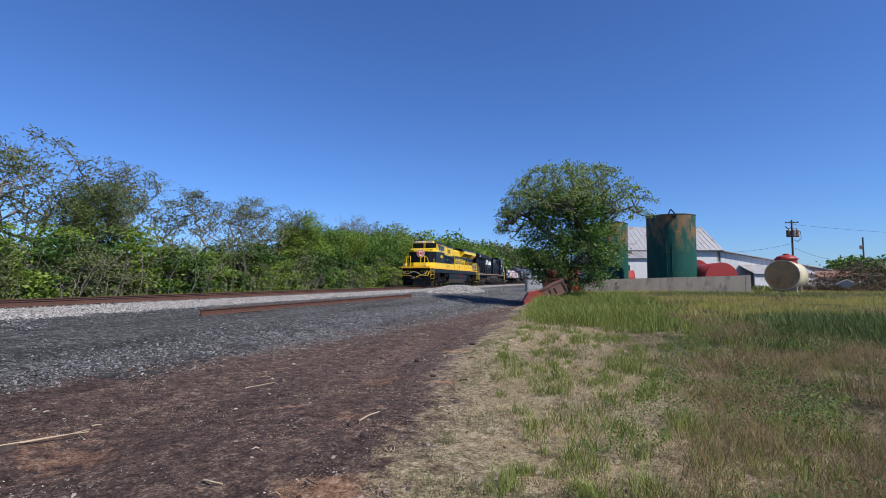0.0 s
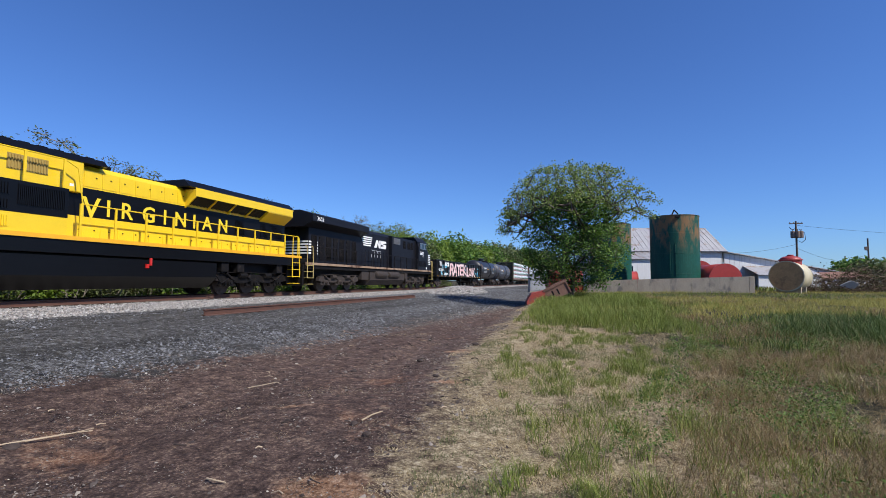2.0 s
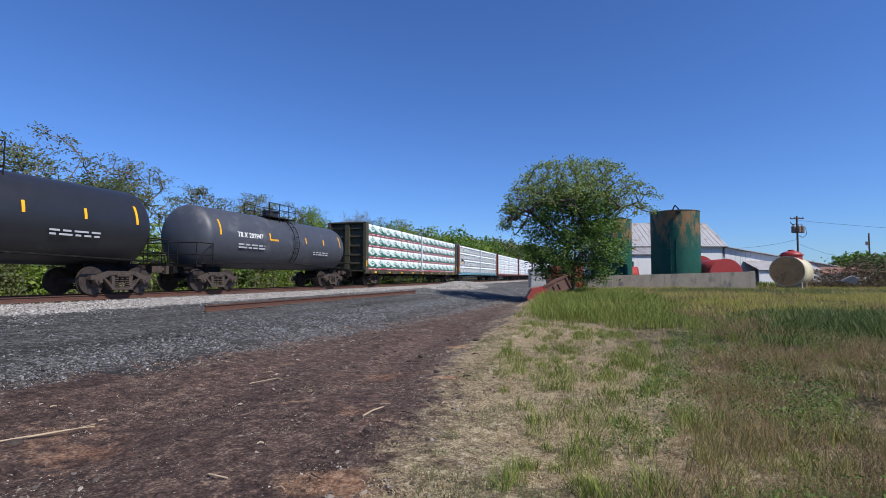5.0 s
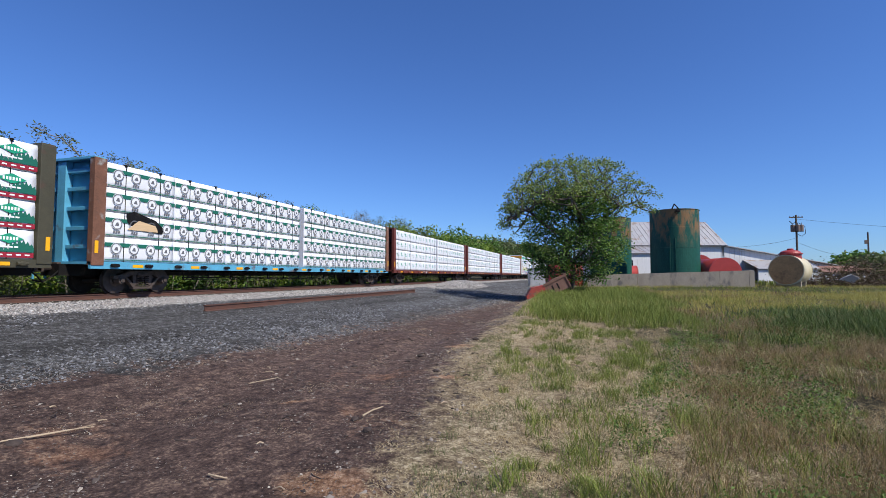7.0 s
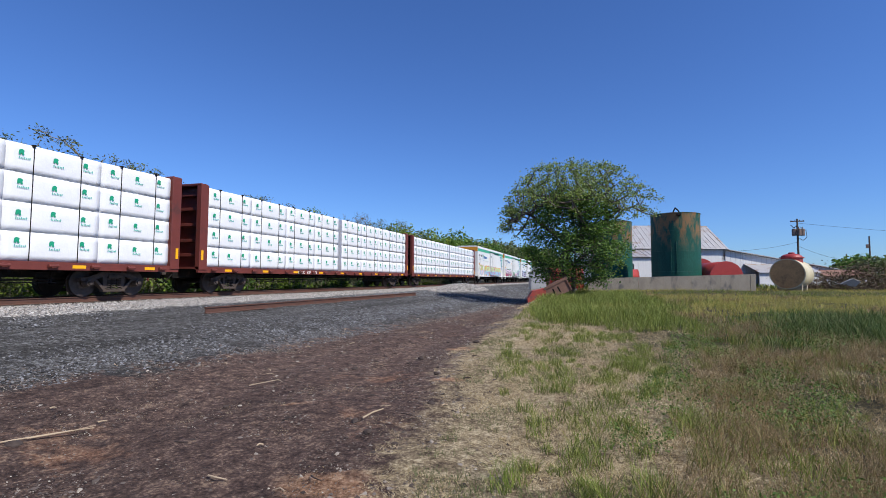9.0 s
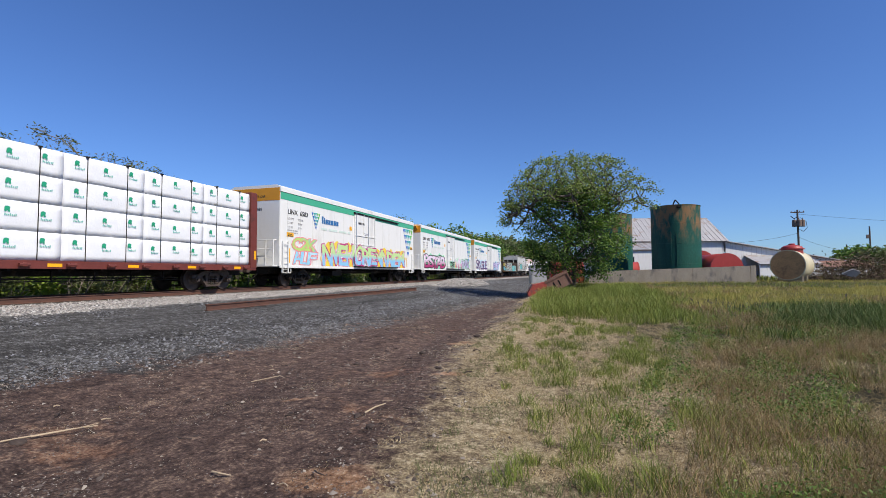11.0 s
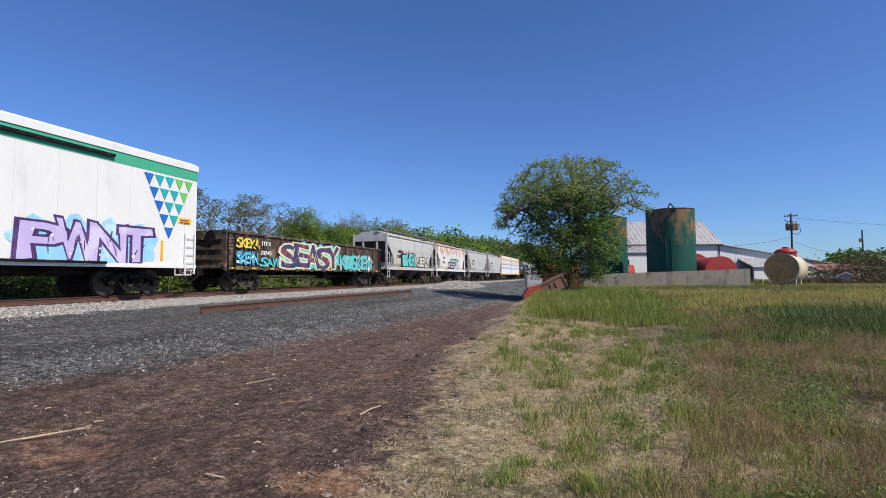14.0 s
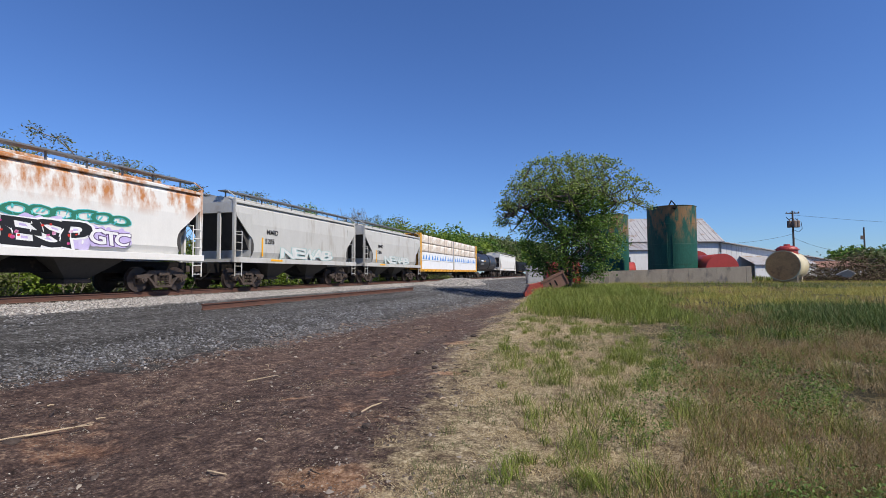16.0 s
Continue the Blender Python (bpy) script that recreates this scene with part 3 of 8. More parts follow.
def side_frame_mesh():
    """A cast freight-truck side: arched top member, sloping tension bar, spring nest and end bearings."""
    b = nb()
    x0, x1 = 0.93, 1.09
    prism(b, [(-1.15, 0.50), (-1.15, 0.62), (-0.85, 0.66), (-0.5, 0.80), (0.5, 0.80), (0.85, 0.66), (1.15, 0.62), (1.15, 0.50), (0.7, 0.52), (0.42, 0.66), (-0.42, 0.66), (-0.7, 0.52)], x0, x1, "x")
    for s in (-1, 1):
        prism(b, [(s * 0.72, 0.55), (s * 0.60, 0.53), (s * 0.26, 0.20), (s * 0.36, 0.16)], x0, x1, "x")
        prism(b, [(s * 0.42, 0.70), (s * 0.28, 0.70), (s * 0.25, 0.3), (s * 0.37, 0.22)], x0 + 0.02, x1 - 0.02, "x")
        rod(b, (x0, s * 0.889, 0.457), (x1 + 0.06, s * 0.889, 0.457), 0.145, 0.12, n=18)
        rod(b, (x1 + 0.06, s * 0.889, 0.457), (x1 + 0.10, s * 0.889, 0.457), 0.07, n=12)
        box(b, x0, x1, s * 0.889 - 0.17, s * 0.889 + 0.17, 0.52, 0.62, 0.02)
    box(b, x0 - 0.02, x1 + 0.02, -0.40, 0.40, 0.14, 0.22, 0.02)
    for k in (-0.2, 0, 0.2):
        for j in range(5):
            rod(b, (1.02, k, 0.23 + j * 0.075), (1.02, k, 0.265 + j * 0.075), 0.085, n=12)
    box(b, 0.98, 1.14, -0.24, 0.24, 0.60, 0.72, 0.02)
    return b


def truck(parent, y, material=None, key="std"):
    t = cached("bolster" + key, "truck", lambda: box(box(nb(), -1.0, 1.0, -0.2, 0.2, 0.55, 0.78, 0.03), -0.35, 0.35, -0.3, 0.3, 0.78, 0.95, 0.02), material or M_TRUCK, parent, Matrix.Translation((0, y, 0)))
    for k in (0, 180):
        cached("side_frame" + key, "side_frame", side_frame_mesh, material or M_TRUCK, t, pose(0, 0, 0, 0, 0, k))
    for k in (-0.889, 0.889):
        wheels(t, k, 0.457, "small")
    return t


def coupler(parent, y, s):
    cached("coupler", "coupler", lambda: box(box(rod(nb(), (0, 0, 0.88), (0, -0.55, 0.88), 0.09, n=10), -0.14, 0.14, -0.75, -0.5, 0.74, 1.02, 0.04), -0.2, 0.2, -0.12, 0.3, 0.7, 1.06, 0.02), M_TRUCK, parent, pose(0, y, 0, 0, 0, 0 if s < 0 else 180))


def air_hose(parent, y, s):
    b = pipe(nb(), [(0.35, y, 0.85), (0.38, y + s * 0.25, 0.62), (0.30, y + s * 0.5, 0.42), (0.15, y + s * 0.7, 0.48)], 0.025)
    part("air_hose", b, M_UNDER, parent)


def ladder(parent, y0, y1, z0, z1, n, x=SIDE + 0.06, material=None, name="ladder"):
    b = nb()
    for y in (y0, y1):
        box(b, x - 0.02, x + 0.02, y - 0.025, y + 0.025, z0, z1)
    for i in range(n):
        z = z0 + (z1 - z0) * (i + 0.5) / n
        rod(b, (x, y0, z), (x, y1, z), 0.016, n=6)
    for z in (z0 + 0.05, z1 - 0.05):
        for y in (y0, y1):
            box(b, x - 0.08, x, y - 0.02, y + 0.02, z - 0.02, z + 0.02)
    return part(name, b, material or M_UNDER, parent)


def bars(parent, x, y, z, w, h, rows, material, seed=0, name="printed_lines"):
    """Small writing too fine to read: plain bars."""
    r = random.Random(seed)
    b = nb()
    for i in range(rows):
        yy = y
        zz = z - (i + 1) * h
        while yy < y + w - 0.04:
            k = min(r.uniform(0.10, 0.3) * w, y + w - yy)
            box(b, x, x + 0.006, yy, yy + k, zz, zz + h * 0.5)
            yy += k + 0.06 * w
    return part(name, b, material, parent)


LETTERS = {}


def fat_letter(ch, grow_by):
    """One letter swollen to a bubble form, its plain body filling the unit square."""
    key = (ch, round(grow_by, 3))
    if key not in LETTERS:
        box_of = None
        for off in (0.0, grow_by):
            cu = bpy.data.curves.new("letter", "FONT")
            cu.body, cu.size, cu.extrude, cu.offset, cu.resolution_u = ch, 1.0, 0.0, off, 3
            tmp = bpy.data.objects.new("letter", cu)
            me = bpy.data.meshes.new_from_object(tmp)
            bpy.data.objects.remove(tmp)
            P = np.array([tuple(v.co[:2]) for v in me.vertices])
            if box_of is None:
                box_of = P.min(0), P.max(0) - P.min(0)
            F = [tuple(p.vertices) for p in me.polygons]
            bpy.data.meshes.remove(me)
        LETTERS[key] = ((P - box_of[0]) / np.maximum(box_of[1], .05), F)
    return LETTERS[key]


def sprayed(name, P, F, x, material, parent):
    """A flat coat of paint on a car side."""
    me = bpy.data.meshes.new(name)
    me.from_pydata([(x + .0008 * math.sin(37 * a + 53 * b), float(a), float(b)) for a, b in P], [], F)
    me.materials.append(material)
    ob = new(name, me)
    ob.parent = parent
    return ob


def rounded(poly, it=2):
    """Corners cut twice, so that sprayed shapes have soft outlines."""
    for _ in range(it):
        q = []
        for i in range(len(poly)):
            (ax, ay), (bx, by) = poly[i], poly[(i + 1) % len(poly)]
            q += [(ax * .78 + bx * .22, ay * .78 + by * .22), (ax * .22 + bx * .78, ay * .22 + by * .78)]
        poly = q
    return poly


def graffiti(parent, word, y0, y1, z0, z1, fill, line, halo=None, accents=(), x=SIDE, seed=1, edge=0.05, tilt=0.12, halo_size=0.10):
    """A spray-painted piece in thin coats: mist, outline, fat interlocking letters, shine and splashes."""
    r = random.Random(seed)
    n = len(word)
    w = (y1 - y0) / n
    for i, ch in enumerate(word):
        yo, zo, hh = y0 + i * w, z0 + r.uniform(.02, .10) * (z1 - z0), (z1 - z0) * r.uniform(.84, .98)
        lean, bow, bulge = r.uniform(-tilt, tilt) * 1.6, r.uniform(-.10, .10), r.uniform(.02, .12)

        def place(P):
            u, v = P[:, 0], P[:, 1]
            a = yo + w * (.02 + (u - .5) * (1.0 + bulge * np.sin(3.1 * v)) * 1.16 + .5 + lean * (v - .5) + .05 * np.sin(5 * v + seed + i))
            b = zo + hh * (v + bow * np.sin(3.14 * u) * (v - .3) + .04 * np.sin(4 * u + i))
            return np.stack([a, np.maximum(b, z0 - .06)], -1)

        k = x + .002 + .0011 * (i % 3)
        if halo:
            m = 34
            ring = [(math.cos(q * math.tau / m), math.sin(q * math.tau / m)) for q in range(m)]
            wob = [1 + .13 * math.sin(q * 1.1 + seed + i) + r.uniform(-.05, .05) for q in range(m)]
            P = np.array([(yo + w * (.5 + .80 * c * g), max(z0 - .05, zo + hh * .5 + (hh * .58 + halo_size) * d * g)) for (c, d), g in zip(ring, wob)])
            sprayed("graffiti", P, [tuple(range(m))], k, halo, parent)
        grown = .058 + edge * .35
        P, F = fat_letter(ch, grown)
        sprayed("graffiti", place(P), F, k + .004, line, parent)
        P, F = fat_letter(ch, .026)
        sprayed("graffiti", place(P), F, k + .008, fill, parent)
        cuts = nb()
        for q in range(3):
            a, c, h_, sl = yo + r.uniform(.1, .85) * w, zo + r.uniform(.05, .6) * hh, r.uniform(.15, .38) * hh, r.uniform(-.22, .22) * w
            t = r.uniform(.02, .045)
            plate(cuts, rounded([(a, c), (a + t, c - .01), (a + sl * .4 + t * 1.6, c + h_ * .5), (a + sl + t, c + h_), (a + sl, c + h_ + .03), (a + sl * .3, c + h_ * .55)], 1), x + .0125 + .0004 * q, .0003)
        if w > .45:
            part("graffiti", cuts, line, parent)
        for j, m_ in enumerate(accents):
            b = nb()
            for _ in range(2):
                a, c, q = yo + r.uniform(.12, .88) * w, zo + r.uniform(.1, .9) * hh, r.uniform(.025, .065)
                plate(b, rounded([(a - q * r.uniform(.6, 1.8), c - q), (a + q, c - q * r.uniform(.4, 1)), (a + q * r.uniform(.6, 1.6), c + q), (a - q, c + q * r.uniform(.5, 1.3))], 1), x + .0145 + .0012 * j, .001)
            part("graffiti", b, m_, parent)


def disc(bm, x, y, z, r, d=0.01, n=28):
    return plate(bm, [(y + r * math.cos(2 * math.pi * k / n), z + r * math.sin(2 * math.pi * k / n)) for k in range(n)], x, d)


def loco_truck(parent, y, material, key):
    """A three-axle locomotive truck: heavy cast sides, journal boxes, springs, dampers and brake gear."""
    def frame_mesh():
        b = nb()
        for s in (-1, 1):
            x0, x1 = (1.02, 1.24) if s > 0 else (-1.24, -1.02)
            prism(b, [(-2.55, .62), (-2.5, .86), (-2.1, .92), (-1.3, .78), (-.6, .80), (-.3, .92), (.3, .92), (.6, .80), (1.3, .78), (2.1, .92), (2.5, .86), (2.55, .62), (2.2, .56), (1.5, .60), (1.2, .52), (.6, .52), (.3, .60), (-.3, .60), (-.6, .52), (-1.2, .52), (-1.5, .6), (-2.2, .56)], x0, x1, "x")
            for k in (-1.75, 0.0, 1.75):
                a, c = (1.0, 1.34) if s > 0 else (-1.34, -1.0)
                box(b, a, c - 0.06 * s, k - 0.24, k + 0.24, 0.36, 0.68, 0.04)
                rod(b, (s * 1.24, k, 0.52), (s * 1.38, k, 0.52), 0.17, 0.14, n=18)
                rod(b, (s * 1.38, k, 0.52), (s * 1.42, k, 0.52), 0.07, n=10)
                for j in (-0.42, 0.42):
                    for q in range(4):
                        rod(b, (s * 1.13, k + j, 0.44 + q * 0.06), (s * 1.13, k + j, 0.475 + q * 0.06), 0.085, n=10)
                box(b, s * 1.05, s * 1.22, k - 0.5, k + 0.5, 0.36, 0.43)
            for k in (-0.95, 0.85):
                rod(b, (s * 1.30, k - 0.2, 0.86), (s * 1.30, k + 0.28, 0.86), 0.11, n=14)
                rod(b, (s * 1.28, k + 0.28, 0.86), (s * 1.28, k + 0.6, 0.70), 0.04, n=8)
            rod(b, (s * 1.32, -2.0, 0.95), (s * 1.32, -1.5, 0.62), 0.05, n=8)
            rod(b, (s * 1.32, 1.5, 0.62), (s * 1.32, 2.0, 0.95), 0.05, n=8)
            pipe(b, [(s * 1.27, -2.5, 0.95), (s * 1.3, -1.2, 1.0), (s * 1.28, 0.4, 0.98), (s * 1.28, 2.4, 1.0)], 0.02)
        box(b, -1.0, 1.0, -2.3, 2.3, 0.62, 0.8)
        box(b, -0.5, 0.5, -0.5, 0.5, 0.8, 1.15)
        return b
    t = cached("loco_truck" + key, "truck", frame_mesh, material, parent, Matrix.Translation((0, y, 0)))
    for k in (-1.75, 0.0, 1.75):
        wheels(t, k, 0.53, "large")
    return t


def steps(parent, y0, y1, material_tread, material_wall, zs, s=1, name="steps"):
    b = nb()
    for z in zs:
        box(b, s * 1.18, s * 1.55, y0, y1, z - 0.03, z)
    st = part(name, b, material_tread, parent)
    part("stepwell", box(box(nb(), s * 1.1, s * 1.16, y0 - 0.02, y1 + 0.02, min(zs) - 0.05, 1.9), s * 1.16, s * 1.5, y1, y1 + 0.04, min(zs) - 0.05, 1.9), material_wall, st)
    return st


def handrail(parent, pts_y, z0, z1, material, x=1.5, stanchion=True, name="handrail"):
    b = nb()
    rod(b, (x, pts_y[0], z1), (x, pts_y[-1], z1), 0.021, n=8)
    rail = part(name, b, material, parent)
    for y in pts_y:
        k = box(nb(), x - 0.02, x + 0.02, y - 0.035, y + 0.035, z0, z1)
        part("stanchion", k, material, rail)
    return rail


def louvre(parent, x, y0, y1, z0, z1, n, material, upright=True, name="louvre"):
    b = box(nb(), x - 0.02, x + 0.004, y0, y1, z0, z1)
    for i in range(n):
        if upright:
            y = y0 + (y1 - y0) * (i + 0.5) / n
            box(b, x, x + 0.03, y - 0.25 * (y1 - y0) / n, y + 0.25 * (y1 - y0) / n, z0 + 0.03, z1 - 0.03)
        else:
            z = z0 + (z1 - z0) * (i + 0.5) / n
            box(b, x, x + 0.03, y0 + 0.03, y1 - 0.03, z - 0.25 * (z1 - z0) / n, z + 0.25 * (z1 - z0) / n)
    return part(name, b, material, parent)


def window(parent, x, y0, y1, z0, z1, frame_m, lean=0.0):
    b = nb()
    for a, c, d, e in ((y0, y1, z0, z0 + 0.05), (y0, y1, z1 - 0.05, z1), (y0, y0 + 0.05, z0 + 0.05, z1 - 0.05), (y1 - 0.05, y1, z0 + 0.05, z1 - 0.05)):
        box(b, x - 0.01, x + 0.03, a, c, d, e)
    w = part("window", b, frame_m, parent)
    part("pane", box(nb(), x - 0.005, x + 0.012, y0 + 0.04, y1 - 0.04, z0 + 0.04, z1 - 0.04), M_GLASS, w)
    return w


def yellow_locomotive():
    e = vehicle("locomotive", -132.8, "yellow and black diesel locomotive with a red and white nose emblem", "locomotive")
    # frame and deck
    part("underframe", box(box(nb(), -1.5, 1.5, 0.15, 21.4, 1.42, 1.86, 0.02), -1.0, 1.0, -0.3, 21.6, 1.0, 1.45), M_BLACK, e)
    part("deck_edge", box(box(nb(), 1.5, 1.55, 0.1, 21.5, 1.84, 1.97), -1.55, -1.5, 0.1, 21.5, 1.84, 1.97), M_AMBER, e, "amber painted deck edge")
    part("deck", box(nb(), -1.5, 1.5, 0.1, 21.4, 1.862, 1.95), M_YELLOW, e)
    # nose, with a broad black belt
    hw = 1.50
    def nose(z0, z1, inset=0.0):
        b = nb()
        y_at = lambda z: 1.25 + max(0, (z - 2.0)) * 0.10
        lo = [(-hw, 2.6), (-hw, y_at(z0) + .55), (-.75, y_at(z0)), (.75, y_at(z0)), (hw, y_at(z0) + .55), (hw, 2.6)]
        hi = [(-hw, 2.6), (-hw, y_at(z1) + .55), (-.75, y_at(z1)), (.75, y_at(z1)), (hw, y_at(z1) + .55), (hw, 2.6)]
        A = [b.verts.new((x, y, z0)) for x, y in lo]
        B = [b.verts.new((x, y, z1)) for x, y in hi]
        b.faces.new(A), b.faces.new(B[::-1])
        for i in range(6):
            b.faces.new((A[i], A[(i + 1) % 6], B[(i + 1) % 6], B[i]))
        return b
    part("nose", nose(1.96, 2.48), M_YELLOW, e)
    part("nose", nose(2.48, 3.62), M_BLACK, e, "glossy black belt of the nose")
    b = nose(3.62, 3.84)
    A = [(-1.3, 2.6, 4.02), (-1.3, 1.75, 3.95), (1.3, 1.75, 3.95), (1.3, 2.6, 4.02)]
    part("nose", b, M_YELLOW, e)
    part("nose_top", prism(nb(), [(1.5, 3.84), (2.62, 3.84), (2.62, 4.03), (1.85, 3.95)], -1.2, 1.2, "x"), M_YELLOW, e)
    # cab
    cab = [(-hw, 1.96), (hw, 1.96), (hw, 3.9), (1.36, 4.42), (1.05, 4.72), (-1.05, 4.72), (-1.36, 4.42), (-hw, 3.9)]
    part("cab", prism(nb(), cab, 2.6, 5.05), M_YELLOW, e)
    b = prism(nb(), [(1.40, 4.36), (1.1, 4.75), (-1.1, 4.75), (-1.40, 4.36), (-1.36, 4.34), (-1.05, 4.71), (1.05, 4.71), (1.36, 4.34)], 2.75, 5.2)
    for y in (3.2, 4.0, 4.7):
        box(b, -0.5, 0.5, y - 0.2, y + 0.2, 4.74, 4.84, 0.03)
    part("cab_roof", b, M_BLACK, e, "black cab roof with vents and aerials")
    part("cab_belt", box(nb(), hw - 0.02, hw + 0.006, 2.0, 5.05, 2.48, 3.62), M_BLACK, e, "black belt along the cab side")
    part("cab_belt", box(nb(), -hw - 0.006, -hw + 0.02, 2.0, 5.05, 2.48, 3.62), M_BLACK, e)
    for y0, y1 in ((2.85, 3.35), (3.42, 4.35), (4.42, 4.85)):
        window(e, hw - 0.005, y0, y1, 3.78, 4.32, M_SILVER)
    part("sun_visor", prism(nb(), [(1.42, 4.40), (1.74, 4.30), (1.74, 4.33), (1.42, 4.45)], 2.8, 4.95), M_YELLOW, e)
    part("armrest", box(nb(), hw, hw + 0.08, 3.4, 4.4, 3.70, 3.76), M_YELLOW, e)
    for x0, x1 in ((-1.28, -0.12), (0.12, 1.28)):
        b = box(nb(), x0, x1, 2.555, 2.6, 4.06, 4.56, 0.03)
        w = part("windshield", b, M_BLACK, e)
        part("pane", box(nb(), x0 + .06, x1 - .06, 2.54, 2.556, 4.11, 4.51), M_GLASS, w)
    # number boards and headlight on the cab brow
    part("brow", box(nb(), -0.95, 0.95, 2.35, 2.75, 4.58, 4.80, 0.03), M_YELLOW, e)
    for s in (-1, 1):
        nbd = part("number_board", box(nb(), s * 0.64 - 0.25, s * 0.64 + 0.25, 2.315, 2.36, 4.615, 4.785), M_LETTER, e, "white number board")
        lettering("1069", 0.17, s * 0.64 - 0.21, 2.31, 4.64, M_LETTER_D, nbd, facing="front", wide=1.1)
    sb = part("number_board", box(nb(), 0.96, 1.0, 2.4, 2.72, 4.60, 4.80), M_LETTER, e, "white number board")
    for s in (-0.12, 0.12):
        b = rod(nb(), (s, 2.28, 4.69), (s, 2.36, 4.69), 0.085, 0.1, n=20)
        part("headlight", b, M_LAMP, e)
    # nose emblem
    b = rod(nb(), (0, 1.30, 3.42), (0, 1.34, 3.42), 0.42, n=40)
    em = part("emblem", b, M_LETTER, e, "round red and white emblem")
    part("emblem_ring", rod(nb(), (0, 1.275, 3.42), (0, 1.30, 3.42), 0.36, n=40), M_REDP, em)
    part("emblem_field", rod(nb(), (0, 1.26, 3.42), (0, 1.275, 3.42), 0.28, n=40), M_LETTER, em)
    b = nb()
    for k in (-0.17, 0.0, 0.17):
        box(b, k - 0.06, k + 0.06, 1.245, 1.26, 3.30, 3.54, 0.01)
    part("emblem_mark", b, M_REDP, em)
    # pilot, plough, coupler, hoses, steps
    b = nb()
    P = [(-1.45, .05), (-1.2, -.55), (0, -1.05), (1.2, -.55), (1.45, .05)]
    T = [(-1.45, .1), (-1.2, -.35), (0, -.7), (1.2, -.35), (1.45, .1)]
    A = [b.verts.new((x, y, 0.12)) for x, y in P]
    C = [b.verts.new((x, y + 0.12, 0.45)) for x, y in P]
    B = [b.verts.new((x, y, 0.82)) for x, y in T]
    for lo, hi in ((A, C), (C, B)):
        for i in range(4):
            b.faces.new((lo[i], lo[i + 1], hi[i + 1], hi[i]))
    bmesh.ops.solidify(b, geom=b.faces, thickness=0.04)
    part("snow_plough", b, M_BLACK, e, "black V-shaped pilot plough")
    part("pilot", box(nb(), -1.48, 1.48, -0.02, 0.16, 0.6, 1.9), M_BLACK, e)
    part("pilot_platform", prism(nb(), [(-1.55, .16), (-1.5, -.28), (1.5, -.28), (1.55, .16)], 1.86, 2.02, "z"), M_AMBER, e)
    b = nb()
    for s in (-1, 1):
        for k in range(4):
            prism(b, [(s * (.35 + .28 * k), 1.2), (s * (.47 + .28 * k), 1.2), (s * (.67 + .28 * k), 1.6), (s * (.55 + .28 * k), 1.6)], -0.035, -0.02)
    split("pilot_stripe", b, M_YELLOW, e, "yellow slanted warning stripes")
    coupler(e, -0.5, -1)
    b = pipe(nb(), [(-1.4, -.3, 1.12), (-.5, -.42, 1.12), (-.2, -.5, .98), (.2, -.5, .98), (.5, -.42, 1.12), (1.4, -.3, 1.12)], .022)
    part("uncoupling_lever", b, M_YELLOW, e)
    part("draft_gear_housing", box(nb(), -.45, .45, -.30, 0, .66, 1.18, .03), M_TRUCK, e, "brown coupler pocket")
    for s in (-1, 1):
        part("pilot_beam", box(nb(), s * .55, s * 1.42, -.12, -.02, .86, 1.12, .02), M_UNDER, e)
    b = pipe(nb(), [(-1.2, -.25, 1.5), (-.9, -.4, 1.25), (-.5, -.45, 1.35), (-.2, -.4, 1.5), (.2, -.4, 1.45), (.6, -.45, 1.2), (1.0, -.4, 1.25), (1.3, -.25, 1.6)], 0.03)
    part("jumper_cable", b, M_HOSE, e, "tan looped jumper cable")
    for k in (-.7, -.62, .6, .68, .76):
        part("air_hose", pipe(nb(), [(k, -.1, 1.0), (k, -.35, .8), (k + .04, -.45, .55)], 0.022), M_UNDER, e)
    for s in (-1, 1):
        lamp = part("ditch_light", box(nb(), s * 1.05 - .12, s * 1.05 + .12, -.28, -.05, 2.03, 2.38, .03), M_YELLOW, e)
        part("lens", rod(nb(), (s * 1.05, -.31, 2.2), (s * 1.05, -.28, 2.2), .09, n=18), M_LAMP, lamp)
        b = nb()
        for x in (s * .95, s * .55):
            box(b, x - .03, x + .03, -.24, -.18, 2.02, 3.08)
        rod(b, (s * .97, -.21, 3.06), (s * .52, -.21, 3.06), .025)
        part("front_handrail", b, M_YELLOW, e)
        b = pipe(nb(), [(s * 1.0, -.2, 3.06), (s * 1.2, -.12, 2.9), (s * 1.52, .1, 1.7), (s * 1.53, .12, 0.95)], .026)
        part("grab_rail", b, M_YELLOW, e)
        b = pipe(nb(), [(s * 1.5, 1.15, 2.9), (s * 1.53, 1.15, 2.4), (s * 1.53, 1.12, 0.9)], .026)
        part("grab_rail", b, M_YELLOW, e)
        steps(e, .2, 1.05, M_YELLOW, M_BLACK, (.48, .85, 1.22, 1.6), s)
    # equipment compartment and hood
    x2 = 1.5
    part("electrical_cabinet", box(nb(), -x2, x2, 5.05, 8.9, 1.96, 2.5, .01), M_YELLOW, e)
    b = box(nb(), -x2 - .01, x2 + .01, 5.05, 8.9, 2.5, 3.40, .01)
    part("equipment_box", b, M_BLACK, e, "black louvred equipment box")
    for y0, y1, z0, z1 in ((5.35, 7.3, 2.95, 3.32), (5.35, 7.3, 2.55, 2.85), (7.5, 8.8, 2.7, 3.32)):
        louvre(e, x2 + .012, y0, y1, z0, z1, 26, M_BLACK)
    louvre(e, x2 + .002, 5.5, 7.3, 2.06, 2.42, 30, M_YELLOW)
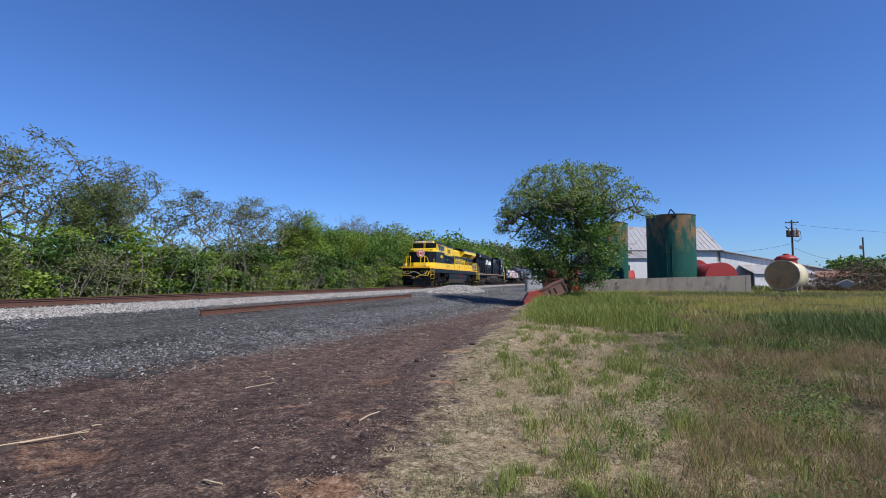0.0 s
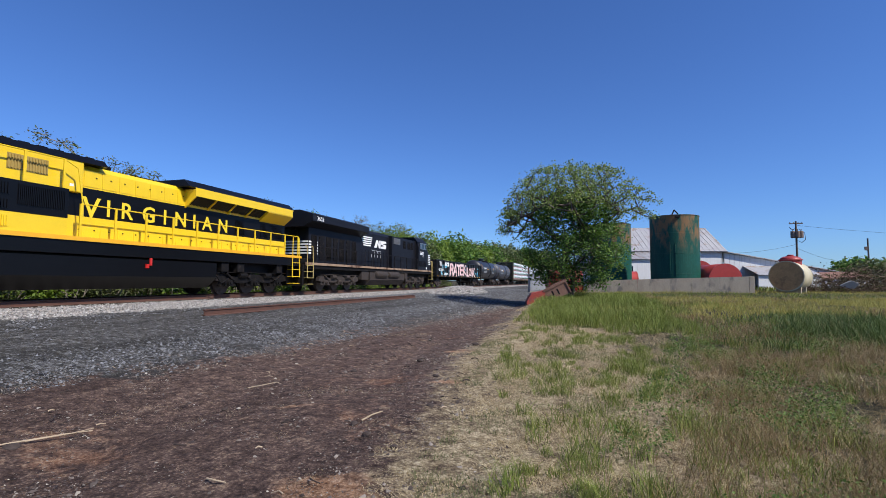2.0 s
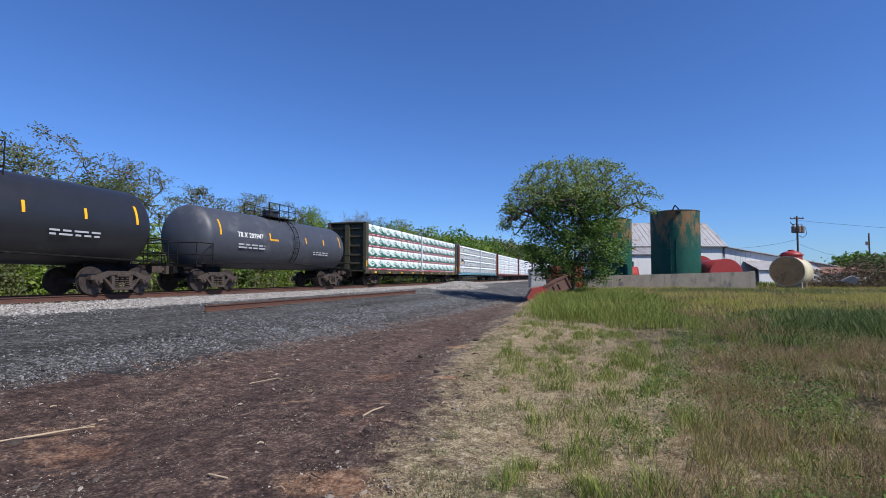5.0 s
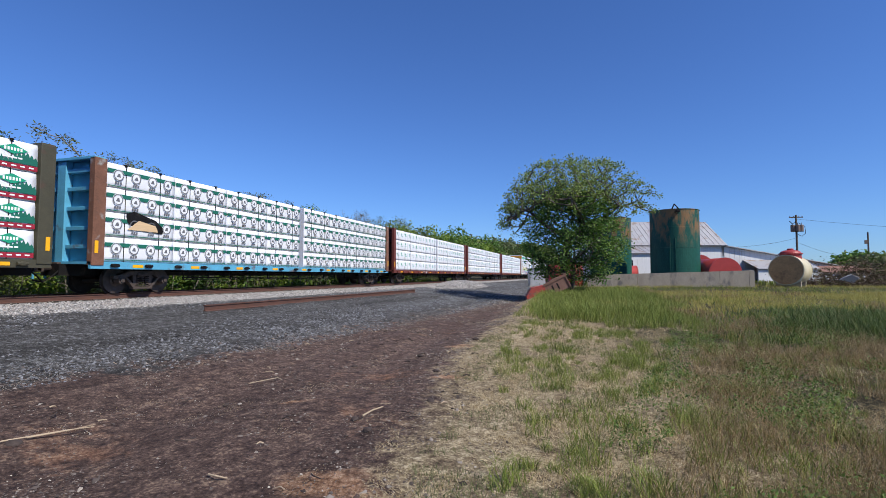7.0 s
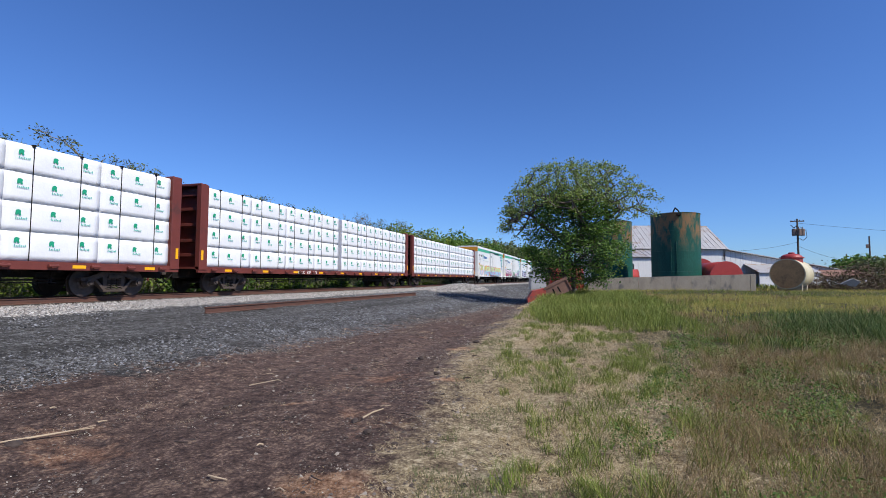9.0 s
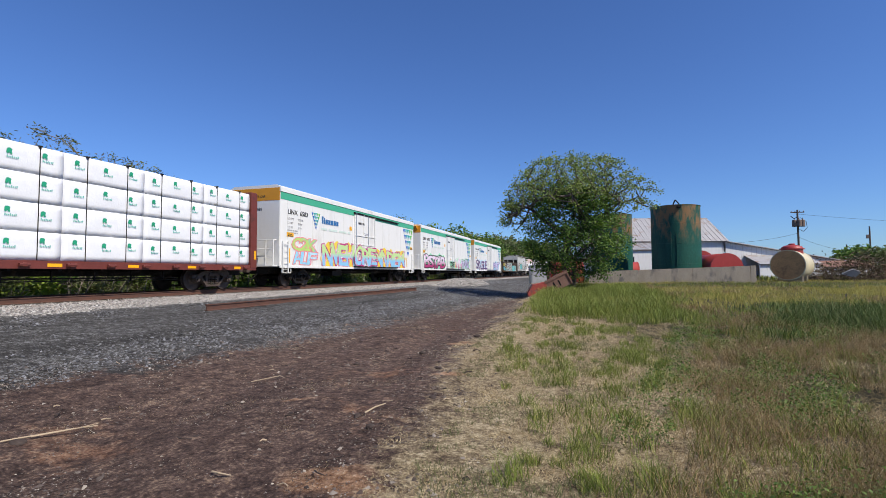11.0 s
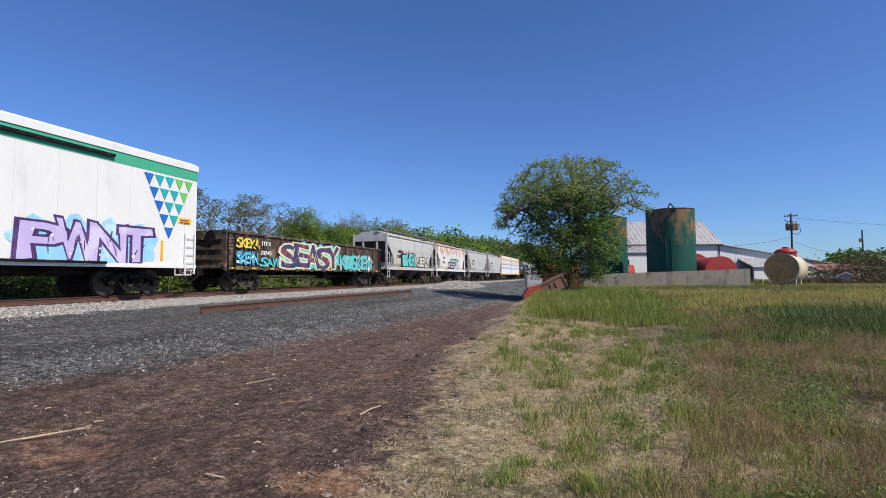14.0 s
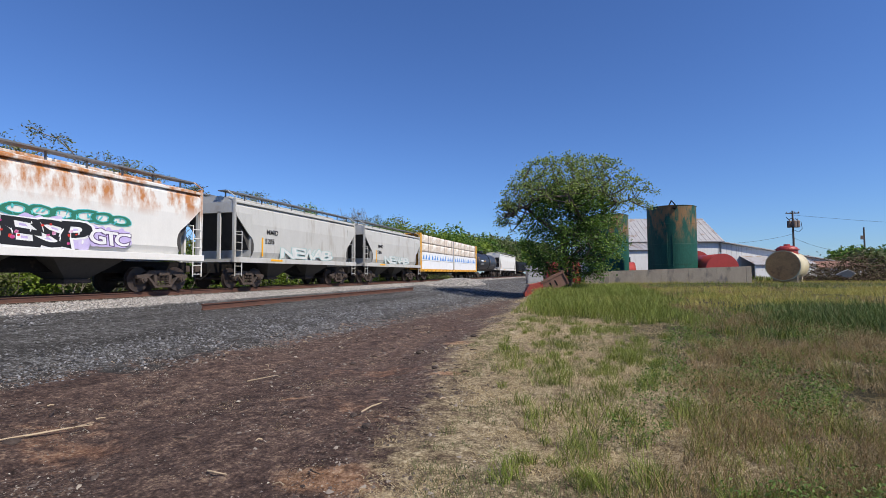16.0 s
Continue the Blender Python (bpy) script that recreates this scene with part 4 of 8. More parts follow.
    bm = box(nb(), -1.15, 1.15, 5.05, 9.6, 3.4, 4.42, .04)
    part("hood", bm, M_YELLOW, e)
    louvre(e, 1.16, 7.4, 8.5, 3.75, 4.2, 14, mat("brass_screen", (0.35, 0.24, 0.06), .6), True)
    part("hood_door", box(nb(), 1.15, 1.30, 5.8, 7.1, 3.5, 3.9, .02), M_YELLOW, e)
    part("hood_door", box(nb(), 1.15, 1.22, 5.2, 6.4, 4.0, 4.3, .02), M_YELLOW, e)
    b = prism(nb(), [(-1.18, 4.40), (-1.0, 4.62), (1.0, 4.62), (1.18, 4.40)], 5.05, 10.4)
    for y in np.arange(5.4, 10.2, 0.5):
        box(b, -.8, .8, y, y + .3, 4.6, 4.70, .02)
    part("hood_roof", b, M_BLACK, e)
    part("hood", box(nb(), -.98, .98, 8.9, 20.7, 1.96, 2.68), M_YELLOW, e)
    part("hood", box(nb(), -.98, .98, 8.9, 20.7, 2.68, 3.62), M_BLACK, e, "black hood belt that carries the lettering")
    b = prism(nb(), [(-.98, 3.62), (.98, 3.62), (.98, 4.22), (.80, 4.40), (-.80, 4.40), (-.98, 4.22)], 8.9, 20.7)
    part("hood", b, M_YELLOW, e)
    b = nb()
    for i in range(18):
        y = 9.1 + i * 0.63
        box(b, .98, .995, y, y + .56, 3.68, 4.18)
        box(b, .98, .997, y, y + .56, 2.02, 2.34)
    split("hood_door", b, M_YELLOW, e)
    b = nb()
    for i in range(22):
        y = 9.1 + i * 0.52
        rod(b, (.998, y, 4.0), (1.015, y, 4.0), .025, n=6)
        rod(b, (.998, y, 2.25), (1.015, y, 2.25), .025, n=6)
    split("latch", b, M_UNDER, e)
    # horn, exhaust, dynamic brake and flared radiators
    b = nb()
    for k in (-.25, -.05, .15):
        rod(b, (k, 10.9, 4.62), (k, 11.25, 4.62), .03, .09, n=12)
        rod(b, (k, 10.9, 4.62), (k, 10.6, 4.6), .03, .07, n=12)
    rod(b, (-.05, 10.9, 4.38), (-.05, 10.9, 4.62), .05)
    part("horn", b, M_BLACK, e, "black five-chime air horn")
    part("exhaust_stack", box(nb(), -.35, .35, 12.0, 13.2, 4.38, 4.55, .03), M_BLACK, e)
    fl = [(-.98, 3.55), (-1.5, 3.98), (-1.5, 4.36), (1.5, 4.36), (1.5, 3.98), (.98, 3.55)]
    b = prism(nb(), [(1.5, 4.02), (1.52, 4.02), (1.52, 4.36), (1.5, 4.36)], 13.9, 20.6)
    part("radiator_housing", prism(b, [(-1.5, 4.3), (1.5, 4.3), (1.5, 4.37), (-1.5, 4.37)], 13.9, 20.7), M_YELLOW, e)
    for y in (13.9, 18.6):
        part("radiator_end", prism(nb(), fl, y, y + .06), M_YELLOW, e)
    part("radiator_side", prism(nb(), fl, 18.66, 20.66), M_YELLOW, e)
    bk = nb()
    for s in (-1, 1):
        for y in (15.1, 16.3, 17.5):
            prism(bk, [(s * .98, 3.6), (s * 1.5, 4.0), (s * 1.46, 4.04), (s * .98, 3.68)], y, y + .05)
    split("radiator_strut", bk, M_YELLOW, e)
    b = nb()
    for s in (-1, 1):
        for i in range(60):
            y = 14.0 + i * .077
            prism(b, [(s * 1.0, 3.7), (s * 1.44, 4.05), (s * 1.40, 4.2), (s * 1.0, 4.1)], y, y + .02)
    part("radiator_screen", b, M_DARK_SHEET, e, "dark slanted radiator intake screens")
    b = prism(nb(), [(-1.5, 4.37), (-1.2, 4.66), (1.2, 4.66), (1.5, 4.37)], 13.6, 20.75)
    for y in (14.3, 16.2, 18.1):
        rod(b, (0, y + .7, 4.64), (0, y + .7, 4.74), .7, n=24)
    part("radiator_roof", b, M_BLACK, e)
    louvre(e, .985, 18.7, 20.5, 2.75, 3.5, 20, M_BLACK)
    louvre(e, .985, 16.9, 17.5, 2.75, 3.45, 8, M_BLACK)
    # lettering
    lettering("V", 0.98, .99, 9.72, 2.66, M_LETTER_Y, e, wide=1.0, heavy=.012)
    x = 10.52
    for ch, adv in zip("IRGINIAN", (.55, .86, .92, .55, .92, .55, .9, .9)):
        lettering(ch, 0.80, .99, x, 2.78, M_LETTER_Y, e, wide=1.0, heavy=.012)
        x += adv
    lettering("1069", .42, hw + .008, 3.42, 3.02, M_LETTER_Y, e, wide=1.15, heavy=.006)
    bars(e, hw + .008, 4.1, 2.88, .22, .09, 1, M_LETTER_Y, 3)
    for y, z in ((2.1, 3.3), (6.0, 3.36), (6.1, 2.9), (8.9, 3.5)):
        part("warning_label", box(nb(), hw + .013, hw + .02, y, y + .12, z, z + .08), M_LETTER, e)
    # handrails along the deck and the upper equipment walk
    handrail(e, list(np.linspace(9.3, 21.2, 11)), 1.95, 3.0, M_YELLOW)
    handrail(e, [5.25, 6.5, 7.7, 8.8], 3.4, 4.3, M_YELLOW, 1.42)
    part("handrail_bend", pipe(nb(), [(1.42, 8.8, 4.3), (1.45, 9.2, 4.1), (1.5, 9.35, 3.0), (1.52, 9.35, 2.6)], .022), M_YELLOW, e)
    b = pipe(nb(), [(1.5, 21.3, 2.95), (1.52, 21.35, 1.9), (1.52, 21.4, .8)], .024)
    pipe(b, [(1.5, 20.75, 2.95), (1.52, 20.7, 1.9), (1.52, 20.7, .8)], .024)
    part("rear_handrail", b, M_YELLOW, e)
    steps(e, 20.75, 21.35, M_YELLOW, M_BLACK, (.5, .86, 1.24, 1.6), 1)
    # fuel tank, trucks, under-deck gear
    tank = [(-1.5, 1.35), (-1.5, .75), (-1.05, .32), (1.05, .32), (1.5, .75), (1.5, 1.35)]
    part("fuel_tank", prism(nb(), tank, 7.0, 15.2), M_BLACK, e)
    b = nb()
    rod(b, (1.53, 11.9, 1.15), (1.53, 11.9, 1.42), .05)
    box(b, 1.5, 1.56, 11.7, 11.82, 1.05, 1.2)
    part("fuel_filler", b, M_REDP, e, "red fuel cut-off")
    loco_truck(e, 4.1, M_UNDER, "clean")
    loco_truck(e, 18.0, M_UNDER, "clean")
    b = nb()
    for y in (2.0, 3.0, 5.6, 6.4, 15.6, 16.6, 19.5):
        box(b, .8, 1.42, y, y + .45, 1.0, 1.42, .03)
    pipe(b, [(1.45, 6.0, 1.4), (1.5, 6.6, .8), (1.45, 7.0, .4)], .03)
    pipe(b, [(1.45, 15.2, .9), (1.5, 15.5, .5), (1.45, 16.0, .7)], .03)
    rod(b, (1.2, 2.4, 1.3), (1.5, 2.4, 1.3), .09)
    split("air_equipment", b, M_UNDER, e)
    return e


def dark_locomotive():
    e = vehicle("locomotive", -111.0, "dusty black diesel locomotive running hood first, pale striped ends", "locomotive")
    part("underframe", box(box(nb(), -1.45, 1.45, .2, 22.8, 1.3, 1.55, .02), -1.0, 1.0, -.1, 23.0, .95, 1.32), M_UNDER, e)
    part("deck_edge", box(nb(), 1.45, 1.53, .2, 22.7, 1.52, 1.66), mat("worn_pale_sill", (.30, .20, .13), .75, spread=.3, stain=(.10, .05, .03), stain_at=.56, stain_scale=1.5), e, "worn pale deck edge")
    part("deck", box(nb(), -1.45, 1.45, .2, 22.7, 1.56, 1.64), M_UNDER, e)
    prof = [(-.95, 1.64), (.95, 1.64), (.95, 4.15), (.75, 4.38), (-.75, 4.38), (-.95, 4.15)]
    part("hood", prism(nb(), prof, 1.3, 18.8), M_NAVY, e)
    # overhanging radiator wings
    wing = [(-.95, 3.75), (-1.55, 4.05), (-1.55, 4.45), (-.7, 4.72), (.7, 4.72), (1.55, 4.45), (1.55, 4.05), (.95, 3.75)]
    part("radiator_wing", prism(nb(), wing, .75, 8.2), M_NAVY, e, "wide overhanging radiator wing")
    part("exhaust_silencer", lathe(nb(), [(.35, 4.36), (.36, 4.62), (.25, 4.66)], (.3, 9.0), 24), M_GALV, e)
    lettering("3652", .34, 1.555, 1.2, 4.12, M_LETTER, e, wide=1.15)
    part("hood_top_box", box(nb(), -.9, .9, 8.2, 9.6, 4.3, 4.52, .03), M_NAVY, e)
    part("equipment_box", box(nb(), -1.22, 1.22, 13.2, 18.8, 1.64, 4.28, .03), M_NAVY, e)
    louvre(e, 1.23, 13.5, 14.9, 3.65, 4.15, 16, M_GALV)
    for y in (15.7, 16.7, 17.5):
        louvre(e, 1.23, y, y + .6, 3.4, 4.05, 8, M_UNDER)
    for i in range(7):
        y = 1.6 + i * .85
        louvre(e, .96, y, y + .62, 1.85, 3.35, 5, M_UNDER, i % 2 == 0, "hood_door")
    b = nb()
    for i in range(9):
        y = 8.3 + i * .54
        box(b, .95, .97, y, y + .48, 1.75, 2.9)
    split("hood_door", b, M_NAVY, e)
    # stripes and mark on the hood (plain shapes)
    b = nb()
    for i in range(5):
        z = 3.88 - i * .15
        prism(b, [(8.05 + i * .10, z), (10.0 - i * .05, z), (9.9 - i * .06, z - .09), (8.12 + i * .10, z - .09)], .955, .965, "x")
    split("hood_stripe", b, M_LETTER, e, "pale speed stripes")
    b = nb()
    plate(b, [(10.3, 3.15), (10.75, 3.75), (11.0, 3.75), (11.25, 3.40), (11.25, 3.75), (11.5, 3.75), (11.5, 3.15), (11.2, 3.15), (10.95, 3.5), (10.75, 3.15)], .955)
    plate(b, [(11.6, 3.15), (12.5, 3.15), (12.6, 3.45), (11.9, 3.52), (12.6, 3.62), (12.5, 3.75), (11.65, 3.75), (11.55, 3.48), (12.2, 3.38), (11.6, 3.30)], .955)
    part("emblem", b, M_LETTER, e, "pale painted railway mark")
    for k, (y, z, w) in enumerate(((9.95, 2.92, 1.6), (9.85, 2.62, 1.9))):
        bb = nb()
        yy = y
        for j in range(7):
            box(bb, .955, .965, yy, yy + w / 9, z - .2, z)
            yy += w / 7
        part("name_bars", bb, M_LETTER, e)
    # cab and nose at the trailing end
    cab = [(-1.5, 1.64), (1.5, 1.64), (1.5, 3.75), (1.36, 4.3), (1.0, 4.58), (-1.0, 4.58), (-1.36, 4.3), (-1.5, 3.75)]
    part("cab", prism(nb(), cab, 18.8, 21.1), M_NAVY, e)
    part("cab_roof", prism(nb(), [(1.45, 4.2), (1.05, 4.66), (-1.05, 4.66), (-1.45, 4.2), (-1.36, 4.2), (-1.0, 4.6), (1.0, 4.6), (1.36, 4.2)], 18.7, 21.2), M_NAVY, e)
    part("cab", prism(nb(), [(21.1, 1.64), (22.5, 1.64), (22.5, 2.9), (22.1, 3.3), (21.1, 4.35)], -1.3, 1.3, "x"), M_NAVY, e)
    part("cab", prism(nb(), [(21.1, 1.64), (22.3, 1.64), (22.2, 3.0), (21.1, 3.75)], -1.48, 1.48, "x"), M_NAVY, e)
    for y0, y1 in ((19.15, 19.5), (19.55, 20.35), (20.4, 20.9)):
        window(e, 1.495, y0, y1, 3.6, 4.15, M_SILVER)
    lettering("3652", .44, 1.508, 19.2, 3.05, M_LETTER, e, wide=1.15, heavy=.006)
    bars(e, 1.508, 19.9, 2.98, .3, .1, 1, M_LETTER, 4)
    b = nb()
    for i in range(6):
        z = 3.15 - i * .17
        plate(b, [(21.5, z), (22.2, z), (22.22, z - .09), (21.55 + .05 * i, z - .09)], 1.485)
    split("nose_stripe", b, M_LETTER, e)
    b = nb()
    for i in range(5):
        box(b, -.9, .9, 1.27, 1.3, 2.2 + i * .17, 2.29 + i * .17)
        box(b, .95, .96, 1.32, 2.3, 2.2 + i * .17, 2.29 + i * .17)
    split("end_stripe", b, M_LETTER, e, "pale stripes on the hood end")
    part("end_lamp", box(box(nb(), -.25, .25, 1.2, 1.3, 3.3, 3.55, .02), -.1, .1, 1.1, 1.3, 3.6, 3.8), M_UNDER, e)
    louvre(e, 1.505, 19.0, 19.9, 2.0, 2.5, 8, M_UNDER, False)
    louvre(e, 1.505, 20.2, 21.0, 2.0, 2.5, 8, M_UNDER, False)
    part("placard", box(nb(), 1.5, 1.51, 20.9, 21.2, 1.75, 1.95), M_LETTER, e)
    handrail(e, list(np.linspace(1.0, 18.6, 14)), 1.64, 2.62, M_UNDER, 1.46)
    b = nb()
    for y in (.35, .95, 22.65, 22.95):
        pipe(b, [(1.35, y, 2.6), (1.48, y, 2.55), (1.52, y, 1.6), (1.52, y, .8)], .025)
    split("grab_iron", b, mat("faded_yellow_paint", (.44, .34, .12), .6, spread=.2), e, "faded yellow corner grab irons")
    steps(e, .3, .95, mat("faded_yellow_paint", (.44, .34, .12)), M_UNDER, (.45, .8, 1.15, 1.5))
    steps(e, 22.55, 23.0, mat("faded_yellow_paint", (.44, .34, .12)), M_UNDER, (.45, .8, 1.15, 1.5))
    part("pilot", box(nb(), -1.4, 1.4, .05, .2, .35, 1.55), M_UNDER, e)
    part("pilot", box(nb(), -1.4, 1.4, 22.9, 23.05, .35, 1.55), M_UNDER, e)
    tank = [(-1.45, 1.25), (-1.45, .7), (-1.1, .32), (1.1, .32), (1.45, .7), (1.45, 1.25)]
    part("fuel_tank", prism(nb(), tank, 8.6, 15.4), M_DUSTY, e)
    for y in (9.6, 12.0):
        part("air_reservoir", drum(nb(), (1.42, y, 1.1), (1.42, y + 1.9, 1.1), .25, .1, 20), M_DUSTY, e, "dusty air reservoir", True)
    split("air_equipment", box(box(nb(), .7, 1.4, 7.4, 8.5, .7, 1.3, .03), .7, 1.42, 15.6, 16.2, .8, 1.3, .03), M_DUSTY, e)
    loco_truck(e, 4.6, M_DUSTY, "dusty")
    loco_truck(e, 18.6, M_DUSTY, "dusty")
    coupler(e, 0, -1), coupler(e, 23.0, 1)


def gondola(name, s, L, top, bottom, material, label, posts, group="open gondola cars"):
    e = vehicle(name, s, label, "gondola car", group)
    t = 0.07
    for sd in (-1, 1):
        part("side", box(nb(), sd * 1.42, sd * 1.49, 0, L, bottom, top), material, e)
        part("top_chord", box(nb(), sd * 1.38, sd * 1.56, -.02, L + .02, top - .1, top + .02, .02), material, e)
        part("side_sill", box(nb(), sd * 1.40, sd * 1.55, 0, L, bottom - .06, bottom + .1, .015), material, e)
        proto = None
        for i in range(posts + 1):
            y = L * i / posts
            y = min(max(y, .12), L - .12)
            cached(name + material.name + "post", "side_post", lambda: prism(nb(), [(1.49, bottom - .1), (1.57, bottom - .1), (1.57, top - .1), (1.49, top - .1)], -.09, .09), material, e, pose(0, y, 0, 0, 0, 0 if sd > 0 else 180))
    for y in (.0, L - .08):
        b = box(nb(), -1.42, 1.42, y, y + .08, bottom, top)
        for z in (bottom + .35, bottom + .8, bottom + 1.25):
            box(b, -1.4, 1.4, y - .08 if y < 1 else y + .08, y if y < 1 else y + .16, z, z + .14, .02)
        part("end", b, material, e)
    part("floor", box(nb(), -1.42, 1.42, .08, L - .08, bottom + .05, bottom + .12), M_DARK_SHEET, e)
    part("centre_sill", box(nb(), -.35, .35, -.3, L + .3, .72, 1.05), M_UNDER, e)
    b = nb()
    for i in range(1, posts):
        y = L * i / posts
        if 3.4 < y < L - 3.4:
            prism(b, [(-1.45, bottom - .05), (1.45, bottom - .05), (.4, .74), (-.4, .74)], y - .04, y + .04)
    rod(b, (.9, 4.0, .62), (.9, L - 4, .62), .03)
    rod(b, (.6, 3, .9), (.6, L - 3, .9), .025)
    box(b, .5, 1.0, L * .55, L * .55 + .7, .55, .95, .03)
    split("crossbearer", b, M_UNDER, e)
    truck(e, 2.0), truck(e, L - 2.0)
    coupler(e, 0, -1), coupler(e, L, 1)
    air_hose(e, -.1, -1)
    ladder(e, .15, .6, bottom - .35, top - .1, 6, 1.6)
    ladder(e, L - .6, L - .15, bottom - .35, top - .1, 6, 1.6)
    part("brake_wheel", lathe(nb(), [(.28, 0), (.30, .02), (.28, .04)], (0, 0), 24), M_UNDER, e).matrix_basis = pose(.9, -.12, top - .3, 90, 0, 0)
    b = nb()
    for i in range(posts):
        box(b, 1.565, 1.575, L * (i + .3) / posts, L * (i + .3) / posts + .28, bottom - .02, bottom + .05)
    split("reflector", b, M_YREF, e)
    return e


def tank_car(s, L, material, label, mark):
    e = vehicle("tank_car", s, label, "tank car", "tank cars")
    zc, r = 2.36, 1.38
    part("tank_shell", drum(nb(), (0, 1.05, zc), (0, L - 1.05, zc), r, .55, 56, 7), material, e, "", True)
    for y in (2.5, L / 2 + .4, L - 2.5):
        b = nb()
        for k in range(48):
            a0, a1 = 2 * math.pi * k / 48, 2 * math.pi * (k + 1) / 48
            q = [b.verts.new((rr * math.cos(a), yy, zc + rr * math.sin(a))) for rr, yy, a in ((r + .012, y, a0), (r + .012, y + .09, a0), (r + .012, y + .09, a1), (r + .012, y, a1))]
            b.faces.new(q)
        if y == L / 2 + .4:
            part("tank_band", b, material, e)
        else:
            b.free()
    part("manway", lathe(nb(), [(.42, zc + r - .1), (.42, zc + r + .32), (.46, zc + r + .34), (.46, zc + r + .42), (.3, zc + r + .46)], (0, L / 2), 28), M_TANK, e)
    b = box(nb(), -.75, .75, L / 2 - 1.2, L / 2 + 1.2, zc + r - .02, zc + r + .03)
    rails = nb()
    for x in (-.78, .78):
        for y in (L / 2 - 1.15, L / 2 - .3, L / 2 + .5, L / 2 + 1.15):
            rod(rails, (x, y, zc + r - .25), (x, y, zc + r + .72), .02)
        for z in (.4, .72):
            rod(rails, (x, L / 2 - 1.15, zc + r + z), (x, L / 2 + 1.15, zc + r + z), .02)
    part("platform", b, M_UNDER, e), part("platform_rail", rails, M_UNDER, e)
    b = nb()
    for yy in (L / 2 + .1, L / 2 + .5):
        pipe(b, [(.85, yy, zc + r - .05)] + [((r + .14) * math.cos(a), yy, zc + (r + .14) * math.sin(a)) for a in np.linspace(.9, -.75, 9)], .02)
    for a in np.linspace(.85, -.75, 9):
        rod(b, ((r + .14) * math.cos(a), L / 2 + .1, zc + (r + .14) * math.sin(a)), ((r + .14) * math.cos(a), L / 2 + .5, zc + (r + .14) * math.sin(a)), .016)
    part("side_ladder", b, M_UNDER, e)
    for y0, y1 in ((-.1, 2.6), (L - 2.6, L + .1)):
        b = box(nb(), -.4, .4, y0, y1, .75, 1.05)
        box(b, -1.4, 1.4, max(y0, .1) if y0 < 1 else y1 - .3, (max(y0, .1) + .3) if y0 < 1 else y1, 1.0, 1.1)
        prism(b, [(-1.0, 1.7), (-.6, 1.02), (.6, 1.02), (1.0, 1.7), (.6, 1.2), (-.6, 1.2)], (y0 + y1) / 2 - .2, (y0 + y1) / 2 + .2)
        part("stub_sill", b, M_UNDER, e)
        rl = nb()
        ye = .1 if y0 < 1 else L - .1
        yi = 1.0 if y0 < 1 else L - 1.0
        for z in (1.5, 2.0):
            pipe(rl, [(1.38, yi, z), (1.38, ye, z), (-1.38, ye, z)], .02)
        for x, y in ((1.38, yi), (1.38, ye), (.4, ye), (-.4, ye), (-1.38, ye)):
            rod(rl, (x, y, 1.05), (x, y, 2.0), .02)
        part("end_rail", rl, M_UNDER, e)
    b = nb()
    for sgn in (-1, 1):
        pipe(b, [(sgn * 1.3, .4, 1.15), (sgn * 1.38, L / 2, 1.3), (sgn * 1.3, L - .4, 1.15)], .03)
    part("side_handrail", b, M_UNDER, e)
    b = nb()
    for y in (1.4, L * .36, L * .6, L * .74, L - 1.5):
        h = .7 if y in (1.4, L - 1.5) else .35
        prism(b, [((r + .012) * math.cos(a), zc + (r + .012) * math.sin(a)) for a in np.linspace(.05, .05 + h / r, 8)] + [((r + .004) * math.cos(a), zc + (r + .004) * math.sin(a)) for a in np.linspace(.05 + h / r, .05, 8)], y, y + .09)
    split("reflector", b, M_YREF, e)
    lettering(mark, .34, r - .01, 2.5, 2.42, M_LETTER, e, wide=1.0, heavy=.004) if len(mark) > 3 else bars(e, r - .01, 2.5, 2.9, 2.0, .5, 1, M_LETTER, 3)
    bars(e, r - .02, 2.6, 2.2, 1.9, .14, 2, M_LETTER_G, int(s) + 1)
    bars(e, r - .005, 4.9, 2.6, .7, .2, 1, M_YREF, int(s) + 1)
    bars(e, r - .02, L * .66, 2.1, 1.6, .12, 2, M_LETTER_G, int(s) + 2)
    truck(e, 1.7), truck(e, L - 1.7)
    coupler(e, -.1, -1), coupler(e, L + .1, 1)
    return e


